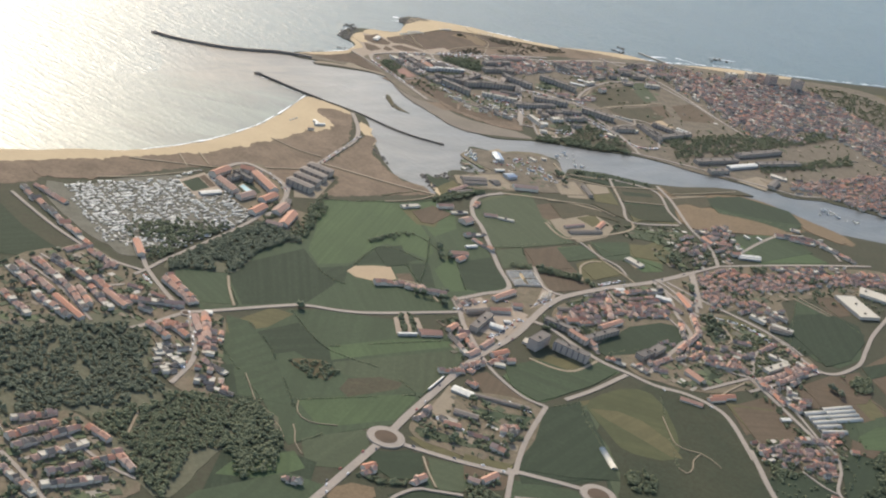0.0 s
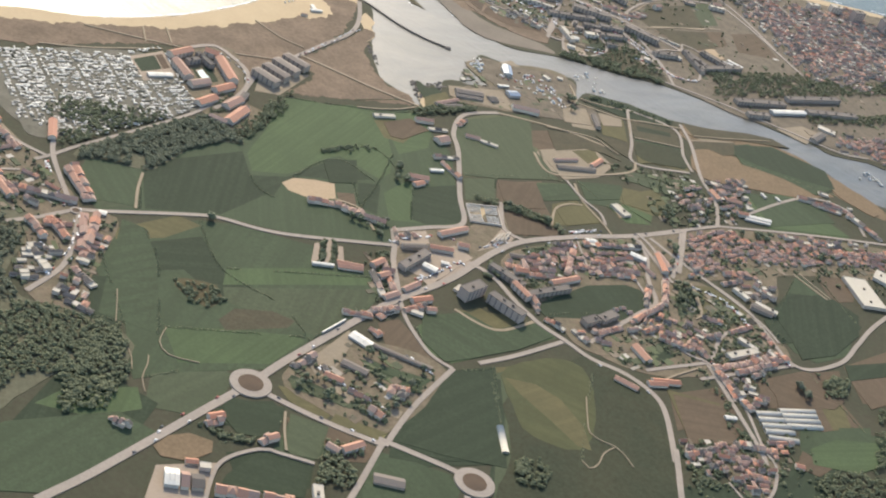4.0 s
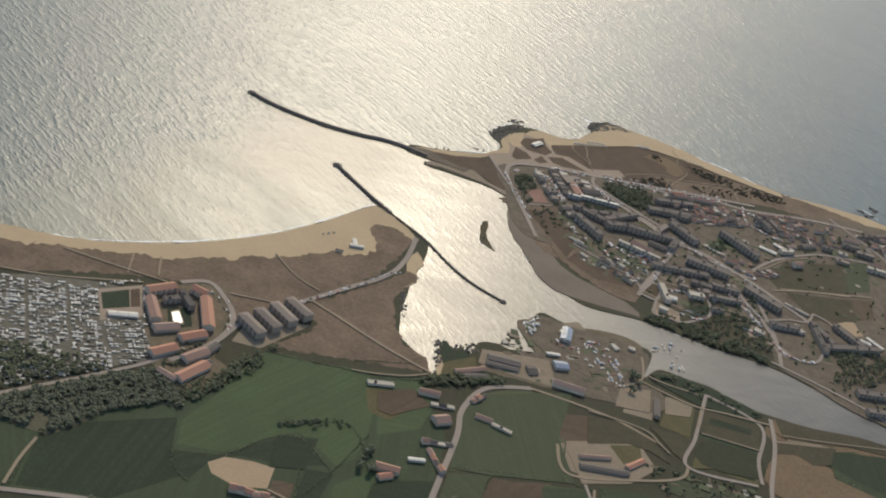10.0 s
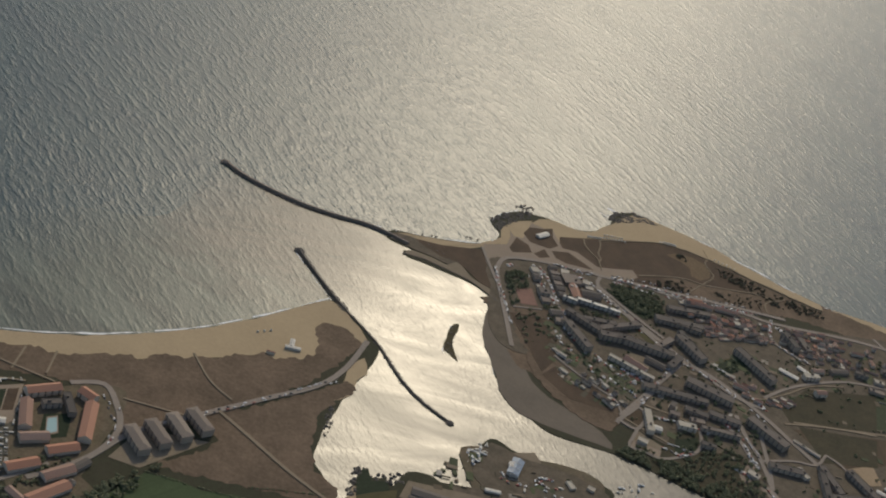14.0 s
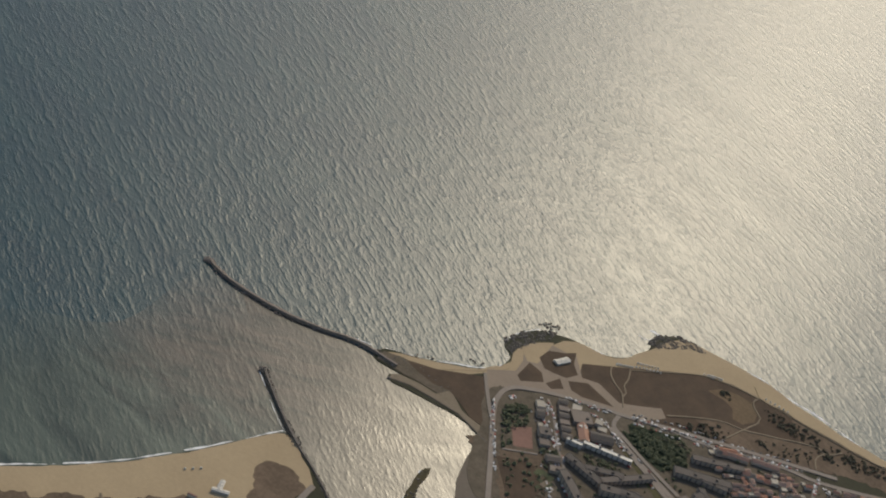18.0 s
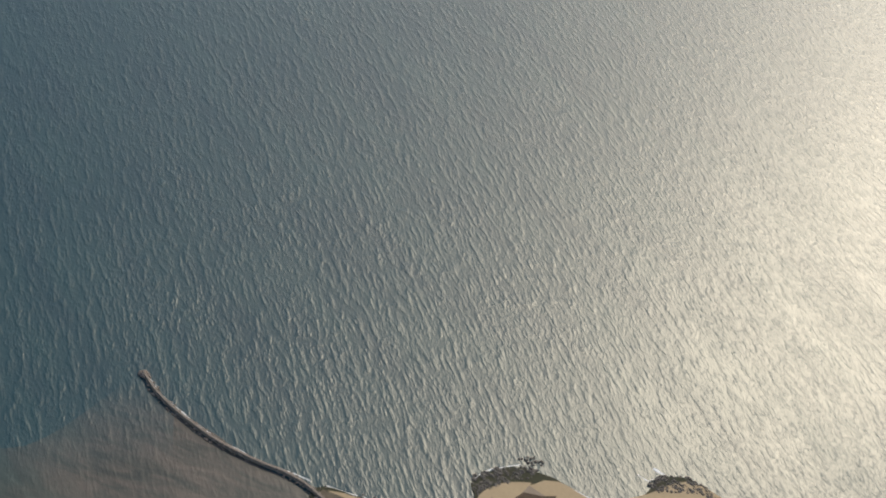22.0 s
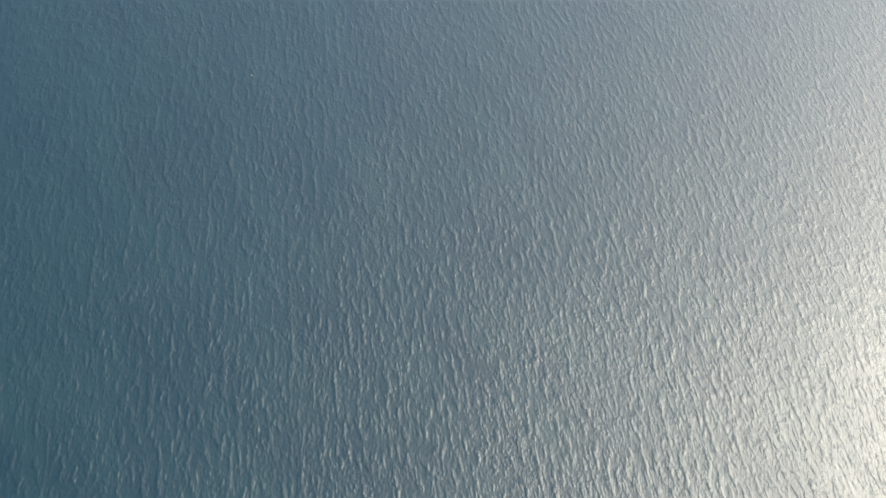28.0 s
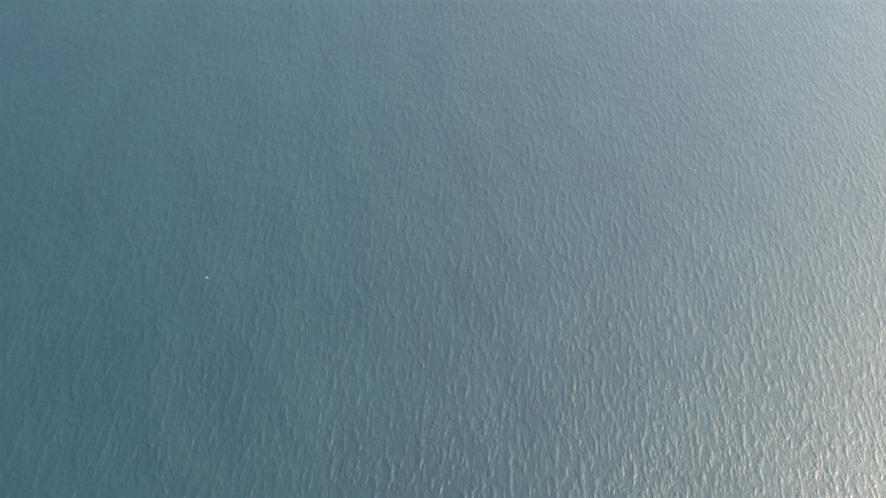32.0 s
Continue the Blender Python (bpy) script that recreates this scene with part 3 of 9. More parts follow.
field("olive", [(-20, 520.3), (-4, 528.3), (0.7, 518.9), (-5.5, 504.9), (-14.9, 505.2)])
field("greye", [(23.8, 547.1), (41.3, 566.2), (62, 559.6), (64.3, 538.8), (67.8, 513.4), (41, 498), (23.4, 488.8)])
field("brown", [(47, 549.6), (71.2, 563.8), (88.7, 554.5), (65.8, 538.6)])
field("greend", [(23.5, 487.2), (39.6, 496.1), (38.3, 475.1), (23.8, 467.5)])
field("brown", [(39.9, 492.7), (63.3, 506.4), (62.1, 484.2), (38.8, 474.4)])
field("greena", [(60.4, 503.6), (79.1, 512.3), (79.8, 498.6), (61.4, 488.8)])
field("brown", [(43.5, 470.8), (62.6, 484.5), (67.4, 467.8), (51.1, 449.3), (41.3, 453)])
field("olive", [(66.8, 486.9), (79.7, 497.1), (89.7, 480.5), (64.7, 466.2)])
field("greenb", [(82.2, 516.8), (105.9, 525.8), (109.1, 512.9), (96.6, 499.4), (85.3, 497.8)])
field("olive", [(107.2, 523.9), (125.1, 526.5), (128.8, 507.8), (110.8, 500), (103, 508.2)])
field("greena", [(104.3, 506.4), (110.8, 500), (117.3, 493.7), (104.2, 488.7), (96.6, 499.4)])
field("tan", [(97.4, 502.4), (102.8, 505.5), (107.1, 496.3), (101.1, 491.9)])
field("olive", [(120.9, 575.1), (147.8, 577.2), (149.2, 563.3), (119.4, 559.4)])
field("greenb", [(124.5, 611.9), (147.2, 610.9), (149.1, 587), (121.5, 581.6)])
field("sandlot", [(85.2, 600.2), (97.8, 600.4), (99, 580.3), (85.5, 577.6)])
field("olive", [(104.5, 605), (117.6, 607.3), (116.5, 578.4), (102.5, 578.4)])
field("reed", [(157.5, 590.6), (178.3, 599.4), (209.8, 591.4), (238.8, 588), (219.6, 575.6), (183.1, 569.5), (158.1, 571.8)])
field("greenc", [(183.9, 613.6), (212.4, 622.1), (231.8, 617.1), (243.1, 599.5), (235.2, 587.1), (210.2, 593.5), (184.3, 595.8)])
field("greena", [(177.7, 552.1), (208.9, 570.5), (235.3, 538.9), (213.2, 530.4), (186.1, 524.7), (173.5, 530.7)])
field("greend", [(176.8, 550.5), (208.9, 570.5), (200.3, 543.3), (179.7, 531.6)])
field("sandlot", [(61.3, 535.2), (95, 558.5), (99.8, 541.4), (78, 519.7), (69.4, 519.8)])
field("olive", [(83.9, 547.9), (94.9, 556.7), (100.2, 547.3), (86.1, 535.7)])
field("greenb", [(-122, 360.1), (-87.4, 392.1), (-52.3, 395.6), (-42.1, 395.9), (-41.5, 381.4), (-19.7, 388.3), (-15.3, 368.3), (-39.6, 331.4), (-52.6, 309), (-65.2, 303.2), (-82.6, 295), (-96.3, 285.7), (-103.7, 313.1), (-118, 340)])
field("olive", [(-117.3, 370.6), (-96.1, 391.2), (-86.7, 388.3), (-98.9, 373.2), (-115.7, 363.7)])
field("greenc", [(-114.9, 360.3), (-85.4, 380.9), (-75.7, 362.9), (-54.9, 351.6), (-74, 341.8), (-89, 355.6), (-110.9, 343.8)])
field("greena", [(-73.7, 363.9), (-41.3, 379.5), (-19.2, 383.4), (-18.8, 377.9), (-44.1, 366.5), (-73.9, 352.6)])
field("greend", [(-73.6, 351), (-18.5, 374.9), (-15.7, 368.1), (-38.1, 335.5), (-52.9, 338.5), (-72.2, 342.7)])
field("greena", [(-90.9, 317.9), (-71.1, 325.4), (-43.9, 332.7), (-41.6, 330.5), (-53, 312), (-83.7, 300)])
field("heath", [(-73.2, 330.3), (-68.3, 339.3), (-54.6, 343.9), (-45.6, 341.4), (-48.3, 335.9), (-69.9, 324.9)])
field("greend", [(-91.1, 291.1), (-67, 302.3), (-64.7, 300.3), (-66.2, 287.7), (-76.6, 274.5), (-90.8, 273.8)])
field("brownwood", [(-91.7, 348.6), (-75.8, 351.6), (-72.2, 342.7), (-76.9, 335.1), (-85.8, 339.2)])
field("greenc", [(-126.7, 335.3), (-112, 339.6), (-102.7, 300.9), (-97.7, 288), (-101, 272), (-115.3, 260.2), (-130.1, 312.8)])
field("greenc", [(-67.7, 285.6), (-50, 292), (-45.6, 288.1), (-51.4, 277), (-65.5, 273.7), (-68.7, 280.8)])
field("olive", [(-49.4, 301.2), (-41.7, 301.7), (-27.4, 296.1), (-32.3, 288.1), (-44.6, 294.4)])
field("olivey", [(-27.4, 296.1), (-9.4, 290.7), (-12.6, 283.7), (-30.3, 287.5)])
field("brown", [(-45.2, 285.4), (-30.1, 286.2), (-12.4, 281), (-17.2, 272.1), (-37, 266.7)])
field("greenb", [(-43, 285.6), (-33.1, 280.2), (-29.5, 273.2), (-36, 265.1), (-47.8, 268.1)])
field("greenb", [(-12.5, 279.6), (12.4, 276.7), (15.6, 269.6), (12.5, 255.9), (-21.6, 247.2), (-18.4, 260.6)])
field("greenc", [(-62.6, 260.8), (-49.8, 267.5), (-34.1, 264), (-34.8, 253.2), (-58.1, 248.6)])
field("brown", [(-14.6, 354.1), (-6.3, 360), (10.1, 338.3), (4, 333.7), (-11.4, 341.6)])
field("greena", [(0.4, 357.9), (8.7, 369.3), (22.2, 372.3), (33.7, 368.7), (51.1, 382.8), (59.1, 375.5), (38.2, 358.3), (14.3, 340.2), (5.6, 342.9)])
field("olive", [(17.5, 377.4), (33.6, 381.7), (47.6, 384.9), (35.9, 370.9), (24.5, 371.6)])
field("greenc", [(51.4, 398.4), (86.4, 430.8), (105.6, 443), (106.6, 426.4), (87.1, 404.4), (72, 398.9), (54.8, 390.4)])
field("greenc", [(2.7, 318.6), (15.6, 335.8), (30.6, 342.7), (32.2, 288.9), (-9.7, 272), (-8.8, 283.9)])
field("olive", [(31.6, 344.9), (63.3, 361.3), (71.8, 349.6), (66.3, 327.6), (60.9, 300.5), (32.2, 288.9), (32.4, 313)])
field("brown", [(32.8, 340.4), (44.8, 344.2), (57.8, 333.5), (61.5, 316.2), (55, 313.5), (40.4, 325.8), (33.9, 329.4)])
field("greenc", [(38.2, 321.7), (52.9, 312.6), (58.8, 299.7), (34.2, 289.7)])
field("greenc", [(72.2, 356.7), (89.6, 344.1), (94.5, 323.8), (93.6, 313.7), (71.5, 304.8), (66.3, 327.6)])
field("brown", [(73, 330.5), (80, 336.7), (82.9, 316), (76.1, 310.2)])
field("greenb", [(94.1, 384.8), (103.1, 389.8), (112.4, 386), (99.2, 374.3)])
field("brown", [(101.4, 397.7), (109.4, 403.6), (103.2, 391)])
field("brown", [(104.6, 357.4), (130.2, 372.3), (135.1, 357.2), (104.5, 334.3)])
field("greenc", [(96.5, 321.6), (138.5, 348.6), (140.6, 332.8), (100.4, 316.5)])
field("greenb", [(164.8, 430.4), (192.5, 488.5), (204.2, 462.5), (213.6, 454), (200.9, 423.2), (182, 409.8), (172.3, 413.9)])
field("brown", [(201.8, 491), (223.3, 495.1), (218.3, 474), (205.3, 467.5)])
field("olive", [(129.9, 446.9), (141.7, 435.7), (156.1, 426.2), (139.2, 418), (129.8, 425.6)])
field("brown", [(149.2, 384.4), (175.1, 401.7), (183.5, 392.3), (193.2, 368.1), (175.7, 367.6), (166.5, 370.6), (146, 365.2)])
field("olive", [(174.7, 399.6), (186.5, 382.8), (186.8, 362.1), (177.6, 365)])
field("greenb", [(166.9, 360.5), (210.2, 368.3), (207.3, 357.1), (162.7, 339.2)])
field("brown", [(195.9, 413), (229.2, 440.4), (216.5, 392.1), (197.8, 387.7)])
field("greenc", [(-214.3, 456), (-202.8, 436.2), (-187.2, 418.9), (-195.7, 407.9), (-209.2, 406.1)])
field("greenc", [(-118.8, 284.3), (-102.5, 284.1), (-86.6, 276.4), (-92.6, 253.9), (-129.4, 247.3)])
field("greena", [(-115.1, 274.3), (-94.4, 282.1), (-91.1, 272), (-105.8, 262.2), (-123.4, 262.3)])
field("greenb", [(-134.4, 414.3), (-114.7, 417.9), (-113.2, 389.3), (-129.8, 386.9), (-134.5, 398.3)])
field("greenb", [(-115.9, 378.5), (-113.5, 316.4), (-92.2, 313.2), (-98.4, 354.8), (-106.6, 376.2)])
field("greenb", [(-114.8, 341.5), (-99.2, 341.1), (-102.6, 319), (-113.5, 316.4)])
field("greenc", [(1, 325.9), (27.9, 336.2), (34.2, 288.7), (-9, 280.5)])
field("sandlot", [(-189.3, 415.5), (-175.9, 428.4), (-163.4, 415.9), (-170, 405.6)])
field("brown", [(-147.3, 261), (-143.7, 272.1), (-146.3, 254.6)])
field("greenc", [(31.2, 311.6), (61.1, 313.7), (68.3, 291.2), (54.1, 277.4), (24.9, 272.2)])
field("greenc", [(90.4, 354.9), (102.1, 322), (89.9, 283.8), (69.2, 280.1), (74.5, 316.4)])
field("greenb", [(161, 359), (183.5, 359.2), (172.3, 336.3), (156.8, 337.5)])
field("greenc", [(96.3, 300.4), (135.3, 307.7), (130.3, 291), (95.1, 284.7)])
field("brown", [(145.3, 382.1), (173.9, 394), (175.4, 341.3), (170.6, 361.1)])
field("greenc", [(151.6, 332), (174.8, 341.2), (152.2, 294.9), (133.1, 291.5)])
field("greenc", [(-133.7, 510.9), (-122.1, 525.2), (-116.4, 512.7), (-127.6, 500.6)])
field("townn", [(187.8, 881.7), (304.4, 914.2), (456.5, 921.2), (337.1, 675.4), (218.7, 656.4), (174.9, 666.2), (153.5, 685.7), (165.2, 799.4)])
field("brown", [(181.1, 763), (239.6, 806.6), (248.7, 769.9), (191.3, 753.9)])
field("town", [(28.8, 618.4), (54.4, 634), (87.3, 640.4), (85.1, 598.1), (65.6, 578.5), (32.3, 568.1), (20.4, 569.2), (20.2, 581.8), (41.4, 593.7)])
field("sandlot", [(38.3, 622), (56.1, 638.8), (65.6, 628.1), (44.6, 609.3)])
field("sandlot", [(32.2, 587.2), (47.5, 594.8), (47.4, 580.5), (32.3, 571.3)])
field("town", [(-8.2, 422.6), (23, 442.6), (40.9, 474.2), (43.4, 444.9), (30.8, 424.8), (26, 415.8), (3.2, 389.4), (-5.2, 377.2)])
field("plaza", [(0.1, 403.9), (18.7, 418.1), (26, 415.8), (12.2, 396.1), (3, 393.2)])
field("town", [(38.2, 420.2), (51, 440.2), (108.7, 476.7), (109.7, 445.2), (75.9, 425.3), (57.6, 403.6), (50.4, 405.9)])
field("town", [(114.5, 479.9), (168.3, 517.3), (253.7, 533.3), (246.8, 507.2), (191.7, 484.3), (125, 451)])
field("town", [(89.2, 399.6), (124.8, 449.6), (155.3, 437.4), (167.9, 404.1), (120.9, 375.2), (91.5, 367.2), (73.3, 376.8)])
field("town", [(-48.3, 306.4), (-23.9, 339), (12.4, 334.3), (-11.1, 288.6), (-30.9, 293.1)])
field("town", [(-208.2, 395.8), (-187.2, 418.9), (-163.4, 415.9), (-132.2, 378.7), (-152.6, 365.6), (-203.1, 346.7)])
field("town", [(-149.3, 366.5), (-118.3, 377.8), (-119.5, 331.6), (-115.8, 313.9), (-128.5, 314.9), (-139, 318.5)])
field("town", [(-196.4, 280.4), (-172.5, 291.2), (-148.1, 254.2), (-160.5, 239.2), (-191.6, 233.7)])
field("camp", [(-178.8, 486), (-129.7, 521.1), (-108.7, 506.8), (-99.2, 482.5), (-132.9, 446.1), (-160.9, 422.1)])
field("camp", [(-196.5, 478.8), (-189.5, 488.2), (-139.3, 435.2), (-154.1, 430.2), (-168.8, 430.9), (-190, 459)])
field("plaza", [(-134.3, 512.6), (-120.1, 525.4), (-113.7, 506), (-126, 494)])
field("town", [(-115.5, 528.9), (-90.9, 551.1), (-79, 499.4), (-70.9, 496.7), (-81, 470.9), (-96.1, 479.2), (-105.9, 491.6)])
field("sandlot", [(-76.4, 536.7), (-53, 547.8), (-65.7, 517.4), (-77.4, 514.9)])
field("woodfloor", [(-140.7, 422.6), (-121, 450), (-96.3, 475.4), (-86.3, 473.4), (-76.5, 461.3), (-84.6, 459.6), (-99.2, 443.6), (-106.9, 427.1), (-112.5, 418.4), (-119.1, 418), (-131.1, 417.4), (-139.2, 412.7)])
field("woodfloor", [(-203.1, 346.7), (-152.7, 368), (-145.7, 351.3), (-147.4, 324.7), (-139, 314.5), (-113.7, 312.3), (-99.2, 303.7), (-102.5, 284.1), (-118.9, 280.7), (-138.7, 245.6), (-150, 253.9), (-170.6, 291.6), (-196.4, 280.4)])
field("greenb", [(-19.3, 323.9), (-16.7, 330), (-3.9, 324.6), (3.7, 320.6), (-0.2, 315.8), (-15.9, 320.6)])
field("greenc", [(-44.7, 308.9), (-38.6, 307.7), (-20.2, 302.2), (-21.8, 298.5), (-35.7, 299.9), (-46.1, 305.2)])
field("sandlot", [(-40, 318.7), (-25.5, 344.5), (-22.9, 339.5), (-29.1, 320), (-35.1, 310.9)])
field("sandlot", [(-29, 309.9), (-4.4, 303.8), (-6.1, 299.4), (-29.5, 305.7)])
field("plaza", [(27.8, 426.2), (41.3, 448.4), (45.9, 445.5), (35.7, 432.7)])
field("sandlot", [(219.3, 654.8), (240.1, 670.7), (249.2, 666.9), (236.6, 645.5)])
field("sand", [(-45.8, 764), (-32.4, 773), (-21.6, 782), (-16.5, 791), (-11, 794.7), (-19, 783), (-30.3, 770), (-40.1, 756.5), (-50, 755), (-57, 756.5)])
field("townn", [(-58, 748.5), (-48.2, 748.4), (-36.6, 749.4), (-26.3, 750), (-20.4, 755), (-24.3, 759.3), (-37.6, 759.5), (-49.3, 758.5), (-58.5, 755.5)])
field("lawn", [(-47.8, 758.7), (-35, 764.6), (-25.1, 772.6), (-15.5, 779.8), (2.3, 746.3), (-7.8, 747.4), (-15.7, 752.3), (-23.1, 756.1), (-30.6, 753.8), (-40.7, 755.7)])
field("sandlot", [(-46.7, 741.3), (-37.5, 744.3), (-25.6, 745.1), (-12.7, 745.4), (-3.2, 742.1), (6.2, 739), (2.9, 745.4), (-7.2, 747.1), (-12.6, 748.3), (-20.1, 754.6), (-23.5, 755.3), (-26.4, 748.9), (-34.5, 748.8), (-44.2, 747.3), (-47.1, 744.4)])
field("lawn", [(11.7, 829.7), (22.8, 840.3), (61.9, 877.1), (84.8, 883.9), (107.3, 881.9), (118.8, 844.5), (69.6, 816.1), (42.1, 810.1), (37.4, 810.4), (24, 809.6), (14.6, 820.1)])
field("scrub", [(69.5, 839.9), (94.7, 854.6), (112.9, 863.9), (130.5, 875.5), (137.8, 860.4), (117.8, 847.9), (92.2, 835.6)])
field("plaza", [(-18.6, 785), (-8.6, 795.6), (-9.8, 805.8), (-14.9, 818), (-7.6, 830.2), (3.4, 830.6), (6, 833.9), (11.7, 826.3), (16.5, 819.3), (24.4, 822.6), (37.6, 816.9), (54.6, 831.2), (59, 826.1), (47.8, 810.9), (32.4, 804.5), (17.2, 798.1), (-0.9, 785.2), (-5.5, 776.4), (-2.2, 754.1)])
field("lawn", [(-6.9, 807.5), (0.5, 805.8), (4.8, 799.6), (-3.8, 790.9), (-6.7, 793.6)])
field("lawn", [(5.7, 799.6), (8.9, 809.1), (13.8, 803.3), (9.6, 798)])
field("lawn", [(12.7, 810.8), (20.4, 817.7), (36.9, 811.6), (23, 805.2), (16.7, 805.6)])
field("lawn", [(13.9, 829.1), (23, 838.5), (25.8, 832.1), (36, 822.9), (24.8, 823.1), (17.3, 821.6)])
field("sand", [(-14.9, 818), (-5.6, 832.8), (-4.1, 823), (-4, 809.9), (-8.4, 807.5)])
field("lawn", [(-5.3, 815.3), (-4.3, 824.5), (1.8, 829.4), (6.1, 835), (9, 825.6), (14.1, 819.3), (11, 812), (4.5, 810.3), (0.2, 809.6)])
field("reed", [(66.5, 866.1), (71.8, 874.3), (79.6, 876.9), (87.5, 876.7), (92.4, 872), (93.4, 862.3), (89.2, 855), (83.9, 855.1), (81.8, 863.4), (75.7, 866.2)])
field("townn", [(-7.9, 770.5), (-3.3, 781), (17.7, 796.9), (47.8, 810.9), (93.3, 832.2), (124.2, 846.1), (131.8, 820.9), (26.9, 704.6)])
field("greenc", [(-1.9, 768.3), (7, 780.3), (14.8, 764.6), (6.5, 753.2)])
field("brown", [(8.9, 757.1), (14.8, 764.6), (22.1, 752.2), (16.8, 745.5)])
field("lawn", [(13.3, 738.8), (26.9, 747.1), (34.8, 740.1), (45.3, 729.4), (28.1, 710.3)])
field("scrub", [(12.9, 739.9), (23.7, 752.5), (41.3, 729.3), (28.1, 710.6)])
field("greenc", [(46.9, 805.7), (68.8, 818.1), (76.7, 812.9), (80.8, 798.3), (71.9, 788), (55.1, 793.4)])
field("olive", [(131.3, 447.6), (143, 444.9), (154.4, 431.5), (142, 419.3), (130.9, 424.1)])
field("greenc", [(121.9, 442.8), (129.6, 444.6), (128.4, 424.9), (121, 417.2)])
field("greenb", [(97.1, 386.2), (108.7, 392.5), (111.9, 385.7), (99.3, 375.1)])
field("greenc", [(82.6, 375), (92.7, 382.7), (97.2, 378.9), (86.9, 368.6)])
field("greend", [(49.1, 436.5), (60.8, 444.7), (61.5, 434.9), (52, 428.5)])
field("plaza", [(-135.7, 513.4), (-122.3, 528.4), (-113, 507.7), (-125.5, 494.2)])
field("greenc", [(-133.6, 512), (-125.3, 521.5), (-119.8, 510), (-128.1, 501.8)])
field("lawn", [(-124.9, 521.8), (-122.3, 525.1), (-116.7, 513), (-119.5, 510.3)])
field("greenc", [(-107.3, 519), (-99.7, 526.2), (-94.2, 513.8), (-101.3, 505.7)])
field("townn", [(34.1, 592.6), (46, 599.7), (52.8, 613), (53.7, 629.7), (80.6, 635.9), (89, 616.8), (90.3, 588.9), (66.2, 577.2), (45.4, 577.2)])
field("sandlot", [(36.4, 626), (49.7, 629), (50, 613.3), (43, 607.5)])
field("greend", [(32.3, 341.6), (53.5, 358.7), (71.2, 354.3), (68.8, 337.5), (80.4, 314.7), (81.5, 273.4), (26.5, 259.4), (30.2, 307.2)])
field("olive", [(35.4, 338.7), (52.9, 355.6), (67, 352.1), (66.2, 336.7), (57.2, 328.2), (45.1, 326.3)])
field("greenc", [(15, 336), (31.7, 345.4), (33.9, 315.5), (30.7, 290), (11.2, 282.9), (-7.8, 284.2)])
field("greenb", [(167.5, 359.9), (196.3, 370.8), (189, 342.1), (161.6, 336.2)])
field("greenc", [(143.7, 321.6), (156.3, 321.4), (146.3, 300.8), (135.6, 298)])
field("greenc", [(111.4, 305.4), (130.1, 303.5), (126.3, 284.7), (101, 278.3)])
field("greenb", [(-152, 225.1), (-129.7, 251), (-98.1, 267.8), (-84.6, 262.3), (-101.8, 235.6), (-111.6, 224.4), (-150.4, 214.5)])
field("olive", [(34.6, 326.9), (57.2, 328.2), (67.5, 337.1), (68.2, 318.4), (62.8, 309.6), (47.1, 312.2)])
field("sand", [(-194.8, 527.5), (-173.3, 535.4), (-172.7, 521.6), (-193.7, 512)])
field("scrub", [(-201.5, 510.8), (-167.4, 524.6), (-166.6, 504.3), (-200.1, 492.6)])
field("townn", [(-10.7, 775.7), (41.6, 795.5), (85.3, 825.9), (134.9, 846.4), (210, 879.1), (211.6, 725.3), (153.3, 684.7), (110.8, 689.7), (80.9, 692.4), (42.3, 714.6), (34, 752.4), (9.7, 737.1)])
field("greend", [(151.2, 779.9), (210.4, 839), (210.8, 799.4), (160.5, 760)])
field("brown", [(157.6, 753), (211, 788.6), (211.2, 766.7), (183.2, 738.4), (175.5, 742.8)])
field("tan", [(187, 741.6), (198.2, 754.8), (204.2, 741.4), (194.8, 733.4)])
field("scrub", [(12, 739.4), (34, 752.4), (42.3, 714.6), (79.1, 702.1), (81, 681.5), (65.2, 678.2), (37.6, 694.2), (29, 714.2)])
field("greenc", [(46.4, 798.2), (74.8, 810.4), (79.1, 797.9), (74, 790.5), (56.9, 792)])
field("sandlot", [(70.8, 748.8), (83.8, 754.5), (83.9, 741.9), (74.4, 739.5)])
field("olive", [(109.2, 774.8), (123, 797.3), (127.9, 788.5), (117.7, 770)])
field("town", [(41.9, 425.4), (68.1, 441.9), (113.6, 481.4), (135.5, 494.5), (170.1, 515.3), (242.6, 536.6), (270.2, 540.1), (265.6, 519.3), (215, 502.6), (181.2, 481), (175.1, 458.4), (160.2, 446.5), (147.9, 464.7), (126.5, 450.3), (119.6, 443.6), (120.8, 428.8), (107.5, 407.3), (134.6, 414.6), (121.1, 394.7), (75.9, 371.5), (58.4, 390.3), (51, 407.8)])
field("greenc", [(50.6, 395.4), (77, 422.4), (96.2, 431.7), (107.8, 429.5), (107.7, 421.7), (93.3, 403.3), (70.3, 394.4), (55.6, 388.8)])
field("greenc", [(162.5, 434), (180.9, 464.3), (201.3, 470.3), (215.9, 452), (206.8, 438.5), (165.8, 417.5)])
field("olive", [(131.4, 447.5), (143.4, 451.5), (157.3, 433.8), (151.8, 425.7), (135.3, 426.8), (130.4, 426.7)])
field("greend", [(49.9, 435.2), (60.1, 442.4), (61.3, 434), (51.1, 429.2)])
field("greend", [(89.3, 458.5), (102.9, 463.6), (102.8, 455.4), (91.2, 449.8)])
field("greena", [(177.7, 555.9), (207.6, 571.2), (235, 541.4), (188, 526.1), (178.1, 539.4)])
field("reed", [(156.5, 590), (176, 601), (183.3, 590.9), (224.4, 574.6), (195.7, 574), (154.8, 565.2)])
